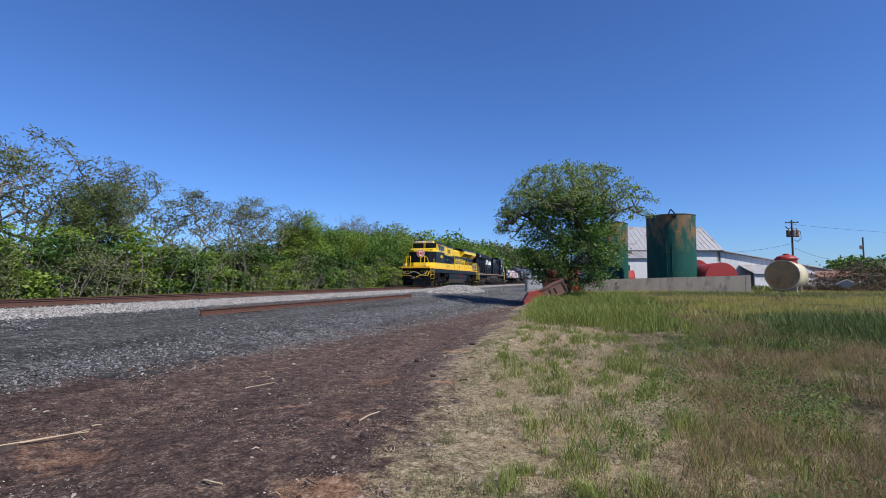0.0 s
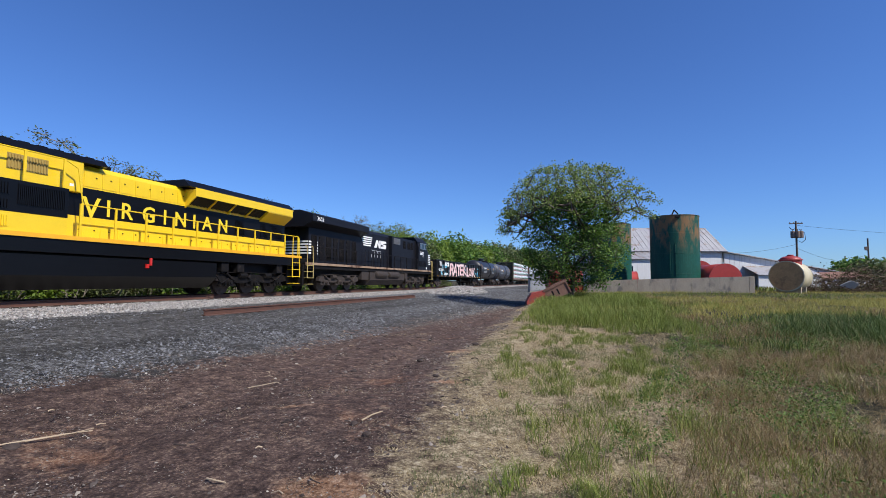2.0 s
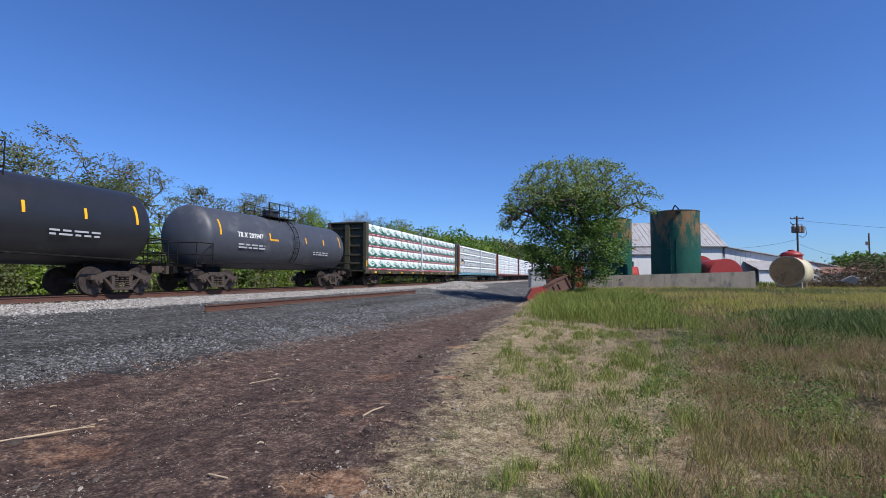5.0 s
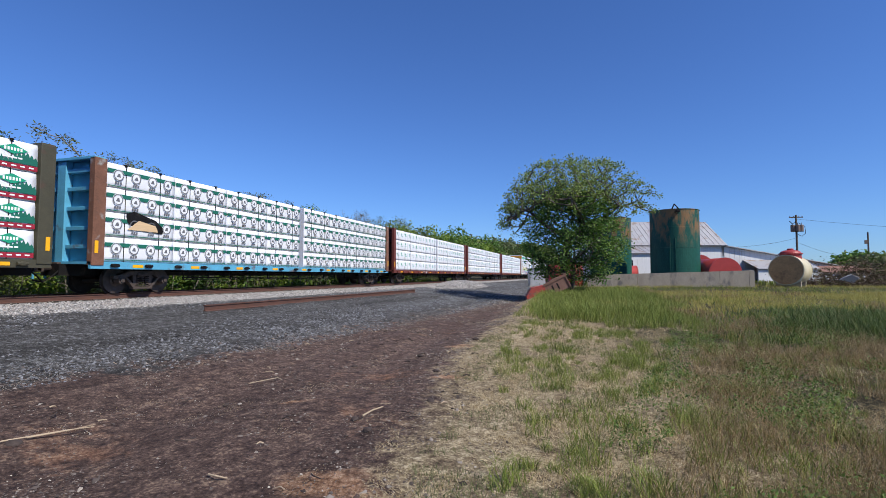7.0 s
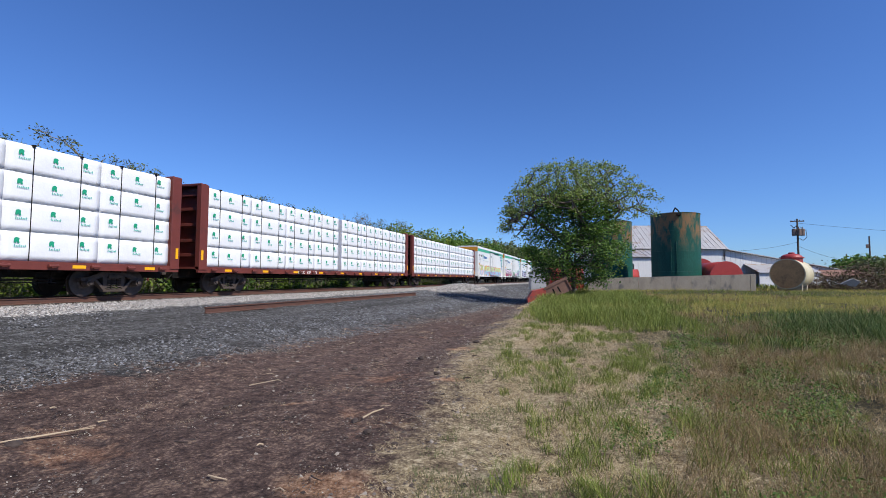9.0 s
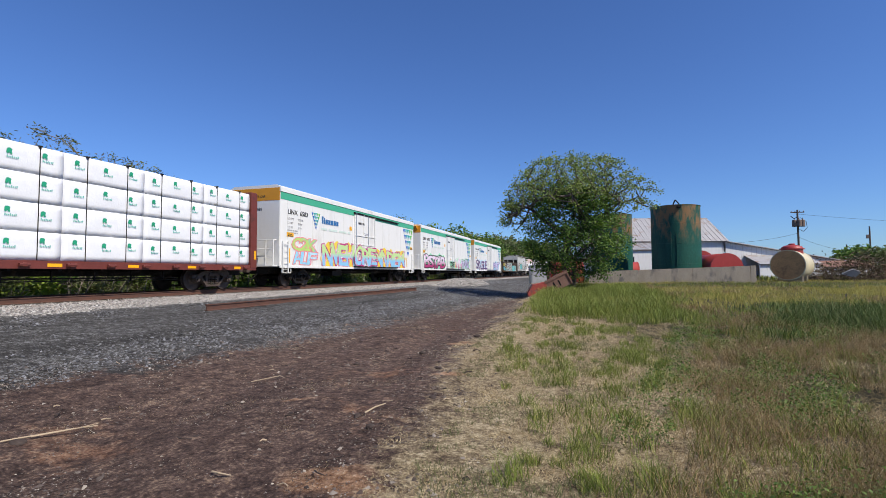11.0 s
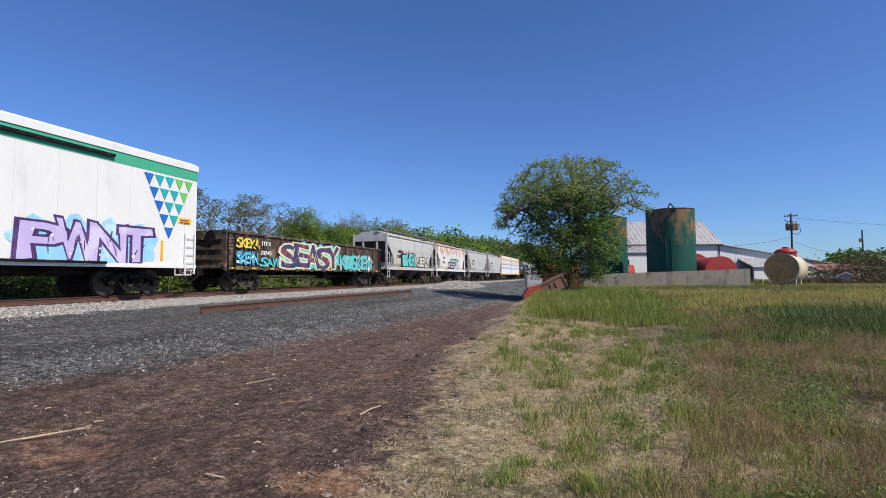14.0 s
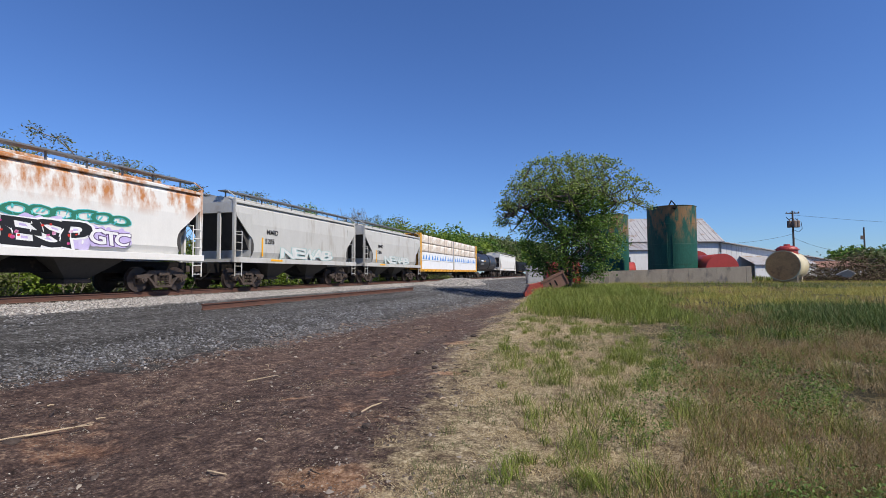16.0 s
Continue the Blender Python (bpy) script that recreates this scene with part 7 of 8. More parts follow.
def wire(a, b, sag, r=.018):
    pts = [Vector(a).lerp(Vector(b), t) - Vector((0, 0, sag * 4 * t * (1 - t))) for t in np.linspace(0, 1, 13)]
    tagged(mesh_ob("overhead_wire", pipe(nb(), pts, r, 5), M_WIRE), "thin dark overhead wire between poles", "wire", "overhead wires")


wire((29.8, 87.4, 7.2), (14.0, 72.0, 5.2), .5)
wire((29.8, 87.4, 6.6), (48.2, 108.6, 5.0), .8)
wire((29.8, 87.4, 10.1), (85.0, 110.0, 8.6), .8)


def tilted_hopper():
    """An old red iron bin lying on its corner."""
    e = thing("scrap_bin", pose(-2.0, 25.4, .42, 0, -27, 12), "old red and brown iron bin lying tilted in the grass", "scrap metal")
    b = prism(nb(), [(-.75, .1), (.95, .0), (1.0, .62), (.55, .70), (-.15, .62), (-.7, .75)], -.45, .45)
    part("body", b, M_BROWNIRON, e)
    part("chute", prism(nb(), [(-1.25, .18), (-.35, .02), (-.1, .64), (-.75, .80), (-1.15, .55)], -.47, .47), M_REDIRON, e, "flaking red chute")
    part("rim", box(nb(), -.2, 1.05, -.5, -.44, .58, .70, .01), M_BROWNIRON, e)
    for k in (.15, .42):
        part("slot", box(nb(), k, k + .07, -.46, -.452, .16, .46), M_UNDER, e)
    part("edge_plate", box(nb(), .96, 1.02, -.5, .5, .0, .72, .01), M_BROWNIRON, e)
    part("skirt", prism(nb(), [(-1.75, -.25), (-1.1, -.05), (-1.0, .18), (-1.3, .2), (-1.7, .0)], -.5, .3), M_BROWNIRON, e)


tilted_hopper()


def cabinet_box():
    e = thing("relay_cabinet", pose(-4.9, 45.5, .45, 0, 0, 20), "dull silver trackside relay cabinet", "cabinet")
    part("body", box(nb(), -.7, .7, -.5, .5, .05, 1.55, .02), M_ZINC, e)
    part("door", box(nb(), -.62, .62, -.525, -.503, .15, 1.45, .01), M_ZINC, e)
    part("lid", box(nb(), -.76, .76, -.56, .56, 1.55, 1.63, .02), M_ZINC, e)
    part("foot", box(nb(), -.75, .75, -.55, .55, -.3, .05), M_CONCRETE, e)


cabinet_box()


def loose_rail():
    a, c = Vector((-9.75, 10.62)), Vector((-9.6, 26.2))
    e = thing("spare_rail", pose(a.x, a.y, 0), "long rusty spare rail lying beside the track", "rail")
    web = [(-0.076, 0), (0.076, 0), (0.076, 0.014), (0.012, 0.03), (0.012, 0.13), (0.037, 0.142), (0.037, 0.172), (-0.037, 0.172), (-0.037, 0.142), (-0.012, 0.13), (-0.012, 0.03), (-0.076, 0.014)]
    b = prism(nb(), [(x, z) for x, z in web], 0, (c - a).length)
    ob = part("rail_bar", b, M_RAIL, e)
    e.matrix_world = Matrix.Translation((a.x, a.y, float(land(a.x, a.y)) - .01)) @ pose(0, 0, 0, 0, 0, -math.degrees(math.atan2(c.x - a.x, c.y - a.y)))


loose_rail()


def stick(pts, r, label, material, name="stick"):
    b = nb()
    n = len(pts)
    for i, (p, q) in enumerate(zip(pts, pts[1:])):
        rod(b, p, q, r * (1 - .6 * i / n), r * (1 - .6 * (i + 1) / n), n=8)
    tagged(mesh_ob(name, b, material), label, "stick", "dead sticks")


M_STICK = mat("bleached_wood", (0.38, 0.29, 0.19), 0.8, spread=0.2, stretch=(3, 3, 3))
M_DARKSTICK = mat("dark_bark_scrap", (0.05, 0.035, 0.028), 0.9, spread=0.3)


def on(x, y, dz=.02):
    return (x, y, float(land(x, y)) + dz)


stick([on(-4.8, 2.6), on(-4.66, 2.95, .03), on(-4.5, 3.3, .04), on(-4.42, 3.50, .04)], .008, "long bleached split stick lying on the dirt", M_STICK)
stick([on(-4.6, 3.05, .03), on(-4.46, 3.35, .045), on(-4.44, 3.53, .05)], .005, "thin bleached splinter lying on the dirt", M_STICK)
stick([on(-2.2, 4.52, .02), on(-2.13, 4.60, .05), on(-2.06, 4.70, .06)], .010, "short curved bleached stick", M_STICK)
stick([on(-4.35, 5.55), on(-4.05, 5.75, .04), on(-3.95, 5.7, .03)], .007, "pale broken stick on the dirt", M_STICK)
r_ = random.Random(12)
for i in range(90):
    y = r_.uniform(2.6, 12)
    x = r_.uniform(float(cinder_edge(y)) - .6, float(dirt_edge(y)) + .4)
    a = r_.uniform(0, 6.28)
    l_ = r_.uniform(.04, .15)
    stick([on(x, y), on(x + l_ * .5 * math.cos(a), y + l_ * .5 * math.sin(a), .03), on(x + l_ * math.cos(a + .3), y + l_ * math.sin(a + .3), .02)], r_.uniform(.004, .010), "small dark twig or bark scrap on the dirt" if i % 3 else "small pale twig on the dirt", M_DARKSTICK if i % 3 else M_STICK)


def clod(x, y, r, seed):
    """A dark broken lump of earth or stone on the dirt."""
    b = nb()
    bmesh.ops.create_icosphere(b, subdivisions=2, radius=r)
    for v in b.verts:
        k = 1 + .45 * noise.noise(v.co * 22 + Vector((seed, 0, 0)))
        v.co = Vector((v.co.x * k * 1.25, v.co.y * k, v.co.z * k * .6))
    ob = mesh_ob("clod", b, M_DARKSTICK)
    ob.location, ob.rotation_euler = on(x, y, r * .25), (0, 0, seed)
    tagged(ob, "dark broken clod lying on the dirt", "clod", "clods on the dirt")


for i, (x, y, r) in enumerate(((-4.6, 2.95, .05), (-2.25, 4.45, .035), (-3.3, 3.5, .03), (-1.95, 4.1, .035), (-2.6, 5.6, .03), (-1.75, 5.3, .04), (-3.9, 4.6, .028), (-2.2, 6.9, .04), (-1.6, 3.9, .028), (-2.9, 8.2, .05), (-3.6, 7.1, .04), (-2.45, 10.5, .06))):
    clod(x, y, r, i * 1.7)


def loose_stones():
    r = np.random.default_rng(8)
    # cinder road: dark fines with a lighter drift of crushed stone down its middle
    n = 110000
    y = 2.5 + 34 * r.uniform(0, 1, n) ** 1.5
    c = cinder_edge(y)
    x = r.uniform(-12.6, c + .3)
    drift = np.exp(-((x - np.interp(y, [3, 6, 12, 20, 34], [-7.0, -6.9, -6.6, -6.5, -7.6])) / .62) ** 2) * ss(3.5, 5.5, y) + .55 * np.exp(-((x + 5.6) / .9) ** 2 - ((y - 3.9) / 1.0) ** 2) - .5 * np.exp(-((x + 8.9) / .9) ** 2)
    lump = np.array([noise.noise((a * 1.1, b * .14, 7)) for a, b in zip(x, y)])
    keep = r.uniform(0, 1, n) < np.clip(.14 + 1.0 * drift + .7 * lump, .03, 1)
    xy = np.stack([x, y], -1)[keep]
    tagged(pebbles("road_stone", xy, (.007 + .02 * r.uniform(0, 1, len(xy)) ** 2) * (1 + xy[:, 1] * .045), M_GRAVEL, seed=9), "loose blue-grey crushed stone on the cinder road", "gravel", kind="stuff")
    n = 90000
    y = 2.3 + 24 * r.uniform(0, 1, n) ** 1.6
    x = r.uniform(cinder_edge(y) - .8, dirt_edge(y) + .7)
    edge = np.exp(-((x - dirt_edge(y) + .1) / .35) ** 2) + np.exp(-((x - cinder_edge(y)) / .5) ** 2)
    keep = r.uniform(0, 1, n) < np.clip(.35 + .8 * edge, 0, 1)
    xy = np.stack([x, y], -1)[keep]
    tagged(pebbles("dirt_chip", xy, r.uniform(.003, .009, len(xy)) * (1 + r.uniform(0, 1, len(xy)) ** 22 * 3.2) * (1 + xy[:, 1] * .05), M_CHIP, seed=10, flat=.5), "small stones and bark chips on the dirt", "gravel", kind="stuff")
    # low heap of pale stone beside the track
    n = 5200
    a, q = r.uniform(0, 6.28, n), np.sqrt(r.uniform(0, 1, n))
    x, y = -10.4 + 2.0 * q * np.cos(a), 39 + 5.5 * q * np.sin(a)
    xy = np.stack([x, y], -1)
    tagged(pebbles("gravel_heap", xy, r.uniform(.05, .10, n), M_BALLAST, seed=11, base=lambda u, v: land(u, v) + .5 * np.clip(1 - ((u + 10.4) / 2.0) ** 2 - ((v - 39) / 5.5) ** 2, 0, 1)), "low heap of pale crushed stone beside the track", "gravel", kind="stuff")
    n = 9000
    y = r.uniform(24, 60, n)
    x = r.uniform(-13, -4, n)
    xy = np.stack([x, y], -1)
    tagged(pebbles("yard_stone", xy, r.uniform(.03, .07, n), M_GRAVEL, seed=13), "pale stone scattered over the far yard", "gravel", kind="stuff")


loose_stones()

# ---- trees, thicket and grass ----
M_BARK = mat("grey_brown_bark", (0.085, 0.07, 0.058), 0.9, spread=0.3, scale=4, bump=0.6, bump_scale=12, stretch=(2, 2, .5))
M_BARK_PALE = mat("pale_grey_bark", (0.19, 0.165, 0.14), 0.9, spread=0.3, scale=4, stretch=(2, 2, .5))
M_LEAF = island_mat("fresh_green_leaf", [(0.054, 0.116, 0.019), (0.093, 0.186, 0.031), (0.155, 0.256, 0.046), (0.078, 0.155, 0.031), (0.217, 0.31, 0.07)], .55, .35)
# new-leaf tone, brightened to paint the sunlit top of the field tree
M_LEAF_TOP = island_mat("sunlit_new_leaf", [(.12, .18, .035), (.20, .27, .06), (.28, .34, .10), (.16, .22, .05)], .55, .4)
M_LEAF_FINE = island_mat("fine_yellow_green_leaf", [(.10, .14, .035), (.14, .19, .05), (.17, .21, .07)], .55, .35)
# deep green scrub leaves; also painted shade inside the field tree and thicket
M_LEAF_DARK = island_mat("deep_and_shaded_green_leaf", [(0.027, 0.06, 0.013), (0.053, 0.112, 0.021), (0.083, 0.15, 0.03)], .5, .3)
M_LEAF_BRIGHT = island_mat("bright_spring_leaf", [(0.096, 0.162, 0.022), (0.159, 0.248, 0.033), (0.24, 0.323, 0.052), (0.127, 0.199, 0.03)], .5, .4)
M_LEAF_BRONZE = island_mat("bronze_young_leaf", [(.09, .085, .03), (.13, .14, .045), (.10, .15, .035), (.16, .12, .055), (.07, .10, .025)], .55, .3)
M_LEAF_OLIVE = island_mat("grey_olive_leaf", [(0.093, 0.111, 0.048), (0.145, 0.162, 0.068), (0.102, 0.145, 0.043), (0.204, 0.212, 0.102)], .6, .3)


def leaf_cloud(name, pts, size, material, parent, seed, aspect=.55, up=.3):
    """One small folded leaf at each point, turned at random; outlines stay uneven."""
    r = np.random.default_rng(seed)
    n = len(pts)
    s = np.asarray(size) * r.uniform(.6, 1.3, n)
    d = r.normal(size=(n, 3))
    d[:, 2] = d[:, 2] * .6
    d /= np.linalg.norm(d, axis=1)[:, None]
    nrm = r.normal(size=(n, 3)) * .8 + np.array([.25, -.1, .6 + up])
    side = np.cross(d, nrm)
    side /= np.linalg.norm(side, axis=1)[:, None] + 1e-9
    a, w = d * s[:, None], side * (s * aspect)[:, None]
    p = np.asarray(pts)
    v = np.stack([p - a * .5, p + w * .5, p + a * .55, p - w * .5], 1)
    f = np.arange(n * 4).reshape(-1, 4)
    ob = cloud(name, v, f, material, parent)
    return ob


def grow(seed, height, spread, trunk_r, levels=4, lean=(0, 0), first=.25, limbs=6, up=.45, sub=3):
    """Branch segments (a, b, ra, rb) and twig points of one tree."""
    r = random.Random(seed)
    segs, tips = [], []

    def branch(p, d, length, rad, lev):
        n = 4 if lev < 3 else 2
        q = p.copy()
        for i in range(n):
            d2 = (d + Vector((r.uniform(-1, 1), r.uniform(-1, 1), r.uniform(-.3, .7))) * .16).normalized()
            e = q + d2 * length / n
            ra, rb = rad * (1 - .55 * i / n), rad * (1 - .55 * (i + 1) / n)
            segs.append((q.copy(), e.copy(), ra, rb))
            q, d = e, d2
            if lev >= levels - 1:
                tips.append((q.copy(), lev))
            if lev < levels and i >= 1:
                for _ in range(sub if i == n - 1 else (1 if r.random() < .75 else 2)):
                    a = r.uniform(0, 6.283)
                    out = Vector((math.cos(a), math.sin(a), 0))
                    nd = (d * r.uniform(.5, .95) + out * r.uniform(.45, .95) + Vector((0, 0, up * .35))).normalized()
                    branch(q, nd, length * r.uniform(.5, .72), rb * .72, lev + 1)
        tips.append((q.copy(), lev))

    base = Vector((0, 0, 0))
    top = Vector((lean[0], lean[1], height * first))
    segs.append((base, top * .5 + Vector((.05, 0, 0)), trunk_r * 1.25, trunk_r))
    segs.append((top * .5 + Vector((.05, 0, 0)), top, trunk_r, trunk_r * .9))
    for i in range(limbs):
        a = 6.283 * i / limbs + r.uniform(-.4, .4)
        out = Vector((math.cos(a), math.sin(a), 0)) * spread
        d = (out * r.uniform(.5, 1.0) + Vector((0, 0, height * (1 - first) * r.uniform(.7, 1.1)))).normalized()
        branch(top - Vector((0, 0, r.uniform(0, .25) * height * first)), d, (height * (1 - first)) * r.uniform(.42, .6), trunk_r * .55, 1)
    return segs, tips


def limb_mesh(segs, n=5, least=.006):
    v, f = [], []
    for a, b, ra, rb in segs:
        ra, rb = max(ra, least), max(rb, least)
        d = (b - a)
        if d.length < 1e-4:
            continue
        q = d.to_track_quat("Z", "Y").to_matrix()
        k = len(v)
        for c, rr in ((a, ra), (b + d.normalized() * rb * .3, rb)):
            for j in range(n):
                t = 6.283 * j / n
                v.append(c + q @ Vector((rr * math.cos(t), rr * math.sin(t), 0)))
        for j in range(n):
            f.append((k + j, k + (j + 1) % n, k + n + (j + 1) % n, k + n + j))
    return np.array([tuple(x) for x in v]), np.array(f)


def fit_to(segs, tips, w, h):
    """Scale a grown tree to a crown width and a height."""
    P = np.array([tuple(t) for t, _ in tips])
    zx = h / np.percentile(P[:, 2], 99.5)
    k = w / max(np.percentile(np.abs(P[:, 0]), 97) + np.percentile(np.abs(P[:, 1]), 97), .1)
    f = lambda p: Vector((p.x * k, p.y * k, p.z * zx))
    return [(f(a), f(b), ra, rb) for a, b, ra, rb in segs], [(f(t), l) for t, l in tips]


def tree(name, x, y, w, h, seed, leaf_m, leaf_size, per_tip, label, bark=None, trunk_r=.16, levels=4, first=.25, limbs=6, spread=1.0, scatter=.28, group="trees along the track", aspect=.55, thin=1.0, z=None, up=.45):
    e = thing(name, pose(x, y, float(land(x, y)) - .05 if z is None else z), label, "tree", group)
    segs, tips = grow(seed, h, h * .5 * spread, trunk_r, levels, first=first, limbs=limbs, up=up)
    segs, tips = fit_to(segs, tips, w, h)
    segs = [q for q in segs if math.hypot(q[1].x, q[1].y) < w * .55]
    v, f = limb_mesh(segs)
    cloud("trunk", v, f, bark or M_BARK, e, True)
    r = np.random.default_rng(seed)
    T = np.array([tuple(t) for t, _ in tips])
    T = T[(r.uniform(0, 1, len(T)) < thin) & (np.hypot(T[:, 0], T[:, 1]) < w * .54)]
    P = np.repeat(T, per_tip, 0) + r.normal(size=(len(T) * per_tip, 3)) * scatter * np.array([1, 1, .7])
    leaf_cloud("crown", P, np.full(len(P), leaf_size), leaf_m, e, seed, aspect)
    return e


def reach(stem, targets, limbs=()):
    """Branches from a stem to every twig end: each joins the nearest wood below it, and thickens with what it carries."""
    pos, parent = [np.array(p, float) for p in stem], [-1] + list(range(len(stem) - 1))
    top = pos[-1]
    ends = []
    for t in [np.array(t, float) for t in limbs] + sorted((np.array(t, float) for t in targets), key=lambda t: np.linalg.norm(t - top)):
        A = np.array(pos)
        d = np.linalg.norm(A - t, axis=1)
        k = int(np.argmin(d + 1.3 * np.maximum(0, A[:, 2] - t[2] + .45 * np.hypot(A[:, 0] - t[0], A[:, 1] - t[1]))))
        a, gap = pos[k], d[k]
        n = max(1, int(gap / .42))
        for q in range(1, n + 1):
            u = q / n
            p = a + (t - a) * u
            p[2] += -.06 * gap * math.sin(math.pi * u)
            p[:2] += .05 * gap * math.sin(math.pi * u) * np.array([math.sin(7 * t[1] + 5 * t[2]), math.cos(6 * t[0] + 4 * t[2])])
            pos.append(p)
            parent.append(k)
            k = len(pos) - 1
        ends.append(k)
    load = np.zeros(len(pos))
    for k in ends:
        load[k] += 1
    for k in range(len(pos) - 1, 0, -1):
        load[parent[k]] += load[k]
    return [(Vector(pos[parent[k]]), Vector(pos[k]), load[parent[k]], load[k]) for k in range(1, len(pos))]


def spread_tree(name, x, y, stem, targets, per, scatter, size, leaf_m, label, bark, thick=.0125, group="trees along the track", aspect=.5, seed=1, z=None, limbs=()):
    e = thing(name, pose(x, y, float(land(x, y)) - .05 if z is None else z), label, "tree", group)
    segs = [(a, b, thick * la ** .45, thick * lb ** .45) for a, b, la, lb in reach(stem, targets, limbs)]
    v, f = limb_mesh(segs, 5, .007)
    cloud("trunk", v, f, bark, e, True)
    r = np.random.default_rng(seed)
    T = np.asarray(targets, float)
    P = np.repeat(T, per, 0) + r.normal(size=(len(T) * per, 3)) * scatter * np.array([1, 1, .55])
    leaf_cloud("crown", P, np.full(len(P), size), leaf_m, e, seed, aspect)
    return e


def field_tree():
    """The big tree by the farm track: an airy umbrella of new leaves over a dense dark skirt; leaf colours carry its
    sunlit top and shaded heart.
    """
    r = np.random.default_rng(83)
    n = 700
    a, q = r.uniform(0, 6.283, n), np.sqrt(r.uniform(0, 1, n))
    lobe = 1 + .10 * np.sin(3 * a + 1) + .07 * np.sin(7 * a)
    x, y = .35 + 4.1 * q * lobe * np.cos(a), 3.8 * q * lobe * np.sin(a)
    z = 7.45 - 1.9 * q ** 2.4 - r.uniform(0, 1, n) ** 1.2 * (1.5 + 1.3 * (1 - q)) + .25 * np.sin(2.2 * x + 1) * np.cos(1.9 * y)
    z -= .35 * np.clip(-x - 1.5, 0, 3) * q
    dome = np.stack([x, y, z], -1)
    stem = [(0, 0, 0), (.03, 0, .5), (.0, .05, 1.1), (-.05, 0, 1.7), (.1, 0, 2.4), (.25, .05, 3.1)]
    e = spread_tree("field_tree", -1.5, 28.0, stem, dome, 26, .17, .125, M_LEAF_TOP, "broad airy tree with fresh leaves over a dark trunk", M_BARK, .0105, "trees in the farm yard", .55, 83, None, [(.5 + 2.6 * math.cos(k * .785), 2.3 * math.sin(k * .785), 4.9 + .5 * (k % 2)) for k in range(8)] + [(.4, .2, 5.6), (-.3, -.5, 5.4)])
    m = 480
    a, q = r.uniform(0, 6.283, m), r.uniform(0, 1, m) ** .45
    z = .75 + 4.9 * r.uniform(0, 1, m) ** .9
    w = np.interp(z, [.7, 1.3, 2.6, 3.8, 5.6], [1.6, 2.4, 2.9, 2.5, 1.6])
    x, y = .45 + w * q * np.cos(a), w * q * .95 * np.sin(a)
    skirt = np.stack([x, y, z], -1)
    segs = [(p, c, .008 * lp ** .45, .008 * lc ** .45) for p, c, lp, lc in reach([(.35, .1, 0), (.45, .1, .8), (.5, .05, 1.6), (.55, 0, 2.4)], skirt)]
    v, f = limb_mesh(segs, 4, .007)
    cloud("second_stem", v, f, M_BARK, e, True)
    # inner leaves get the dark tone: the crown's shade painted by leaf colour
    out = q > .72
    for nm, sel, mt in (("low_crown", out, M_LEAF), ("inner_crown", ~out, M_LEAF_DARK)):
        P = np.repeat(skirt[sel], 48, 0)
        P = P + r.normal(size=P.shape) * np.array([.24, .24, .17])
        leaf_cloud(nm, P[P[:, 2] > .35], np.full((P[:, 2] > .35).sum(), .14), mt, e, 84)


field_tree()

# tall airy trees on the far side of the track
for i, (x, y, w, h, sd) in enumerate(((-26.5, 14.6, 6.6, 7.7, 1), (-27.5, 18.4, 5.6, 8.4, 2), (-26.0, 21.0, 4.6, 7.4, 3), (-27.5, 24.2, 5.2, 7.9, 4), (-26.5, 27.6, 4.2, 6.9, 5), (-27.0, 33.2, 5.0, 7.6, 6), (-27.5, 36.0, 4.6, 7.9, 7), (-27.0, 39.5, 4.6, 7.6, 8), (-28.5, 11.0, 6.0, 8.0, 9))):
    ra = np.random.default_rng(200 + sd)
    h *= 1.09
    n = int(34 + 13 * w)
    a, q = ra.uniform(0, 6.283, n), np.sqrt(ra.uniform(0, 1, n))
    zt = h - .30 * h * q ** 2 - ra.uniform(0, 1, n) ** 1.6 * .42 * h
    T = np.stack([.5 * w * q * np.cos(a), .5 * w * q * np.sin(a), zt], -1)
    spread_tree("ailanthus_tree", x, y, [(0, 0, 0), (.05, .02, h * .12), (0, .06, h * .25), (.08, 0, h * .36)], T, 36, .25, .17, M_LEAF_BRONZE if i % 3 else M_LEAF_OLIVE, "tall thin tree with bare grey limbs and bronze leaf tufts", M_BARK_PALE, .016, aspect=.42, seed=200 + sd, z=.1)
tree("locust_tree", -25.6, 19.6, 4.0, 6.6, 231, M_LEAF_FINE, .10, 7, "fine-leaved grey-green tree beside the track", M_BARK, .10, 4, .25, 6, .9, .25, z=.1)
for x, y, w, h, sd in ((-26.0, 40.8, 5.0, 7.2, 1), (-27.0, 44.5, 5.5, 6.6, 2), (-26.5, 49.0, 5.5, 6.4, 3), (-27.5, 54.0, 6.0, 7.0, 4), (-27.0, 59.5, 6.0, 7.4, 5), (-27.0, 66.0, 7.0, 7.8, 6)):
    tree("hedgerow_tree", x, y, w, h, 300 + sd, M_LEAF_BRIGHT if sd in (1, 3, 6) else M_LEAF, .20, 10, "leafy rounded hedgerow tree with bright spring foliage", M_BARK, .13, 4, .15, 7, 1.1, .36, z=.1)
tree("bare_tree", -30.0, 57.0, 5.0, 9.6, 321, M_LEAF_OLIVE, .10, 1, "nearly bare grey branching tree", M_BARK_PALE, .10, 5, .3, 6, .8, .15, thin=.4, z=.1)
tree("spring_tree", -31.0, 70.0, 7.5, 9.9, 322, M_LEAF_OLIVE, .22, 5, "tall tree with thin pale new leaves", M_BARK_PALE, .16, 4, .3, 7, 1.0, .3, thin=.8, z=.1)
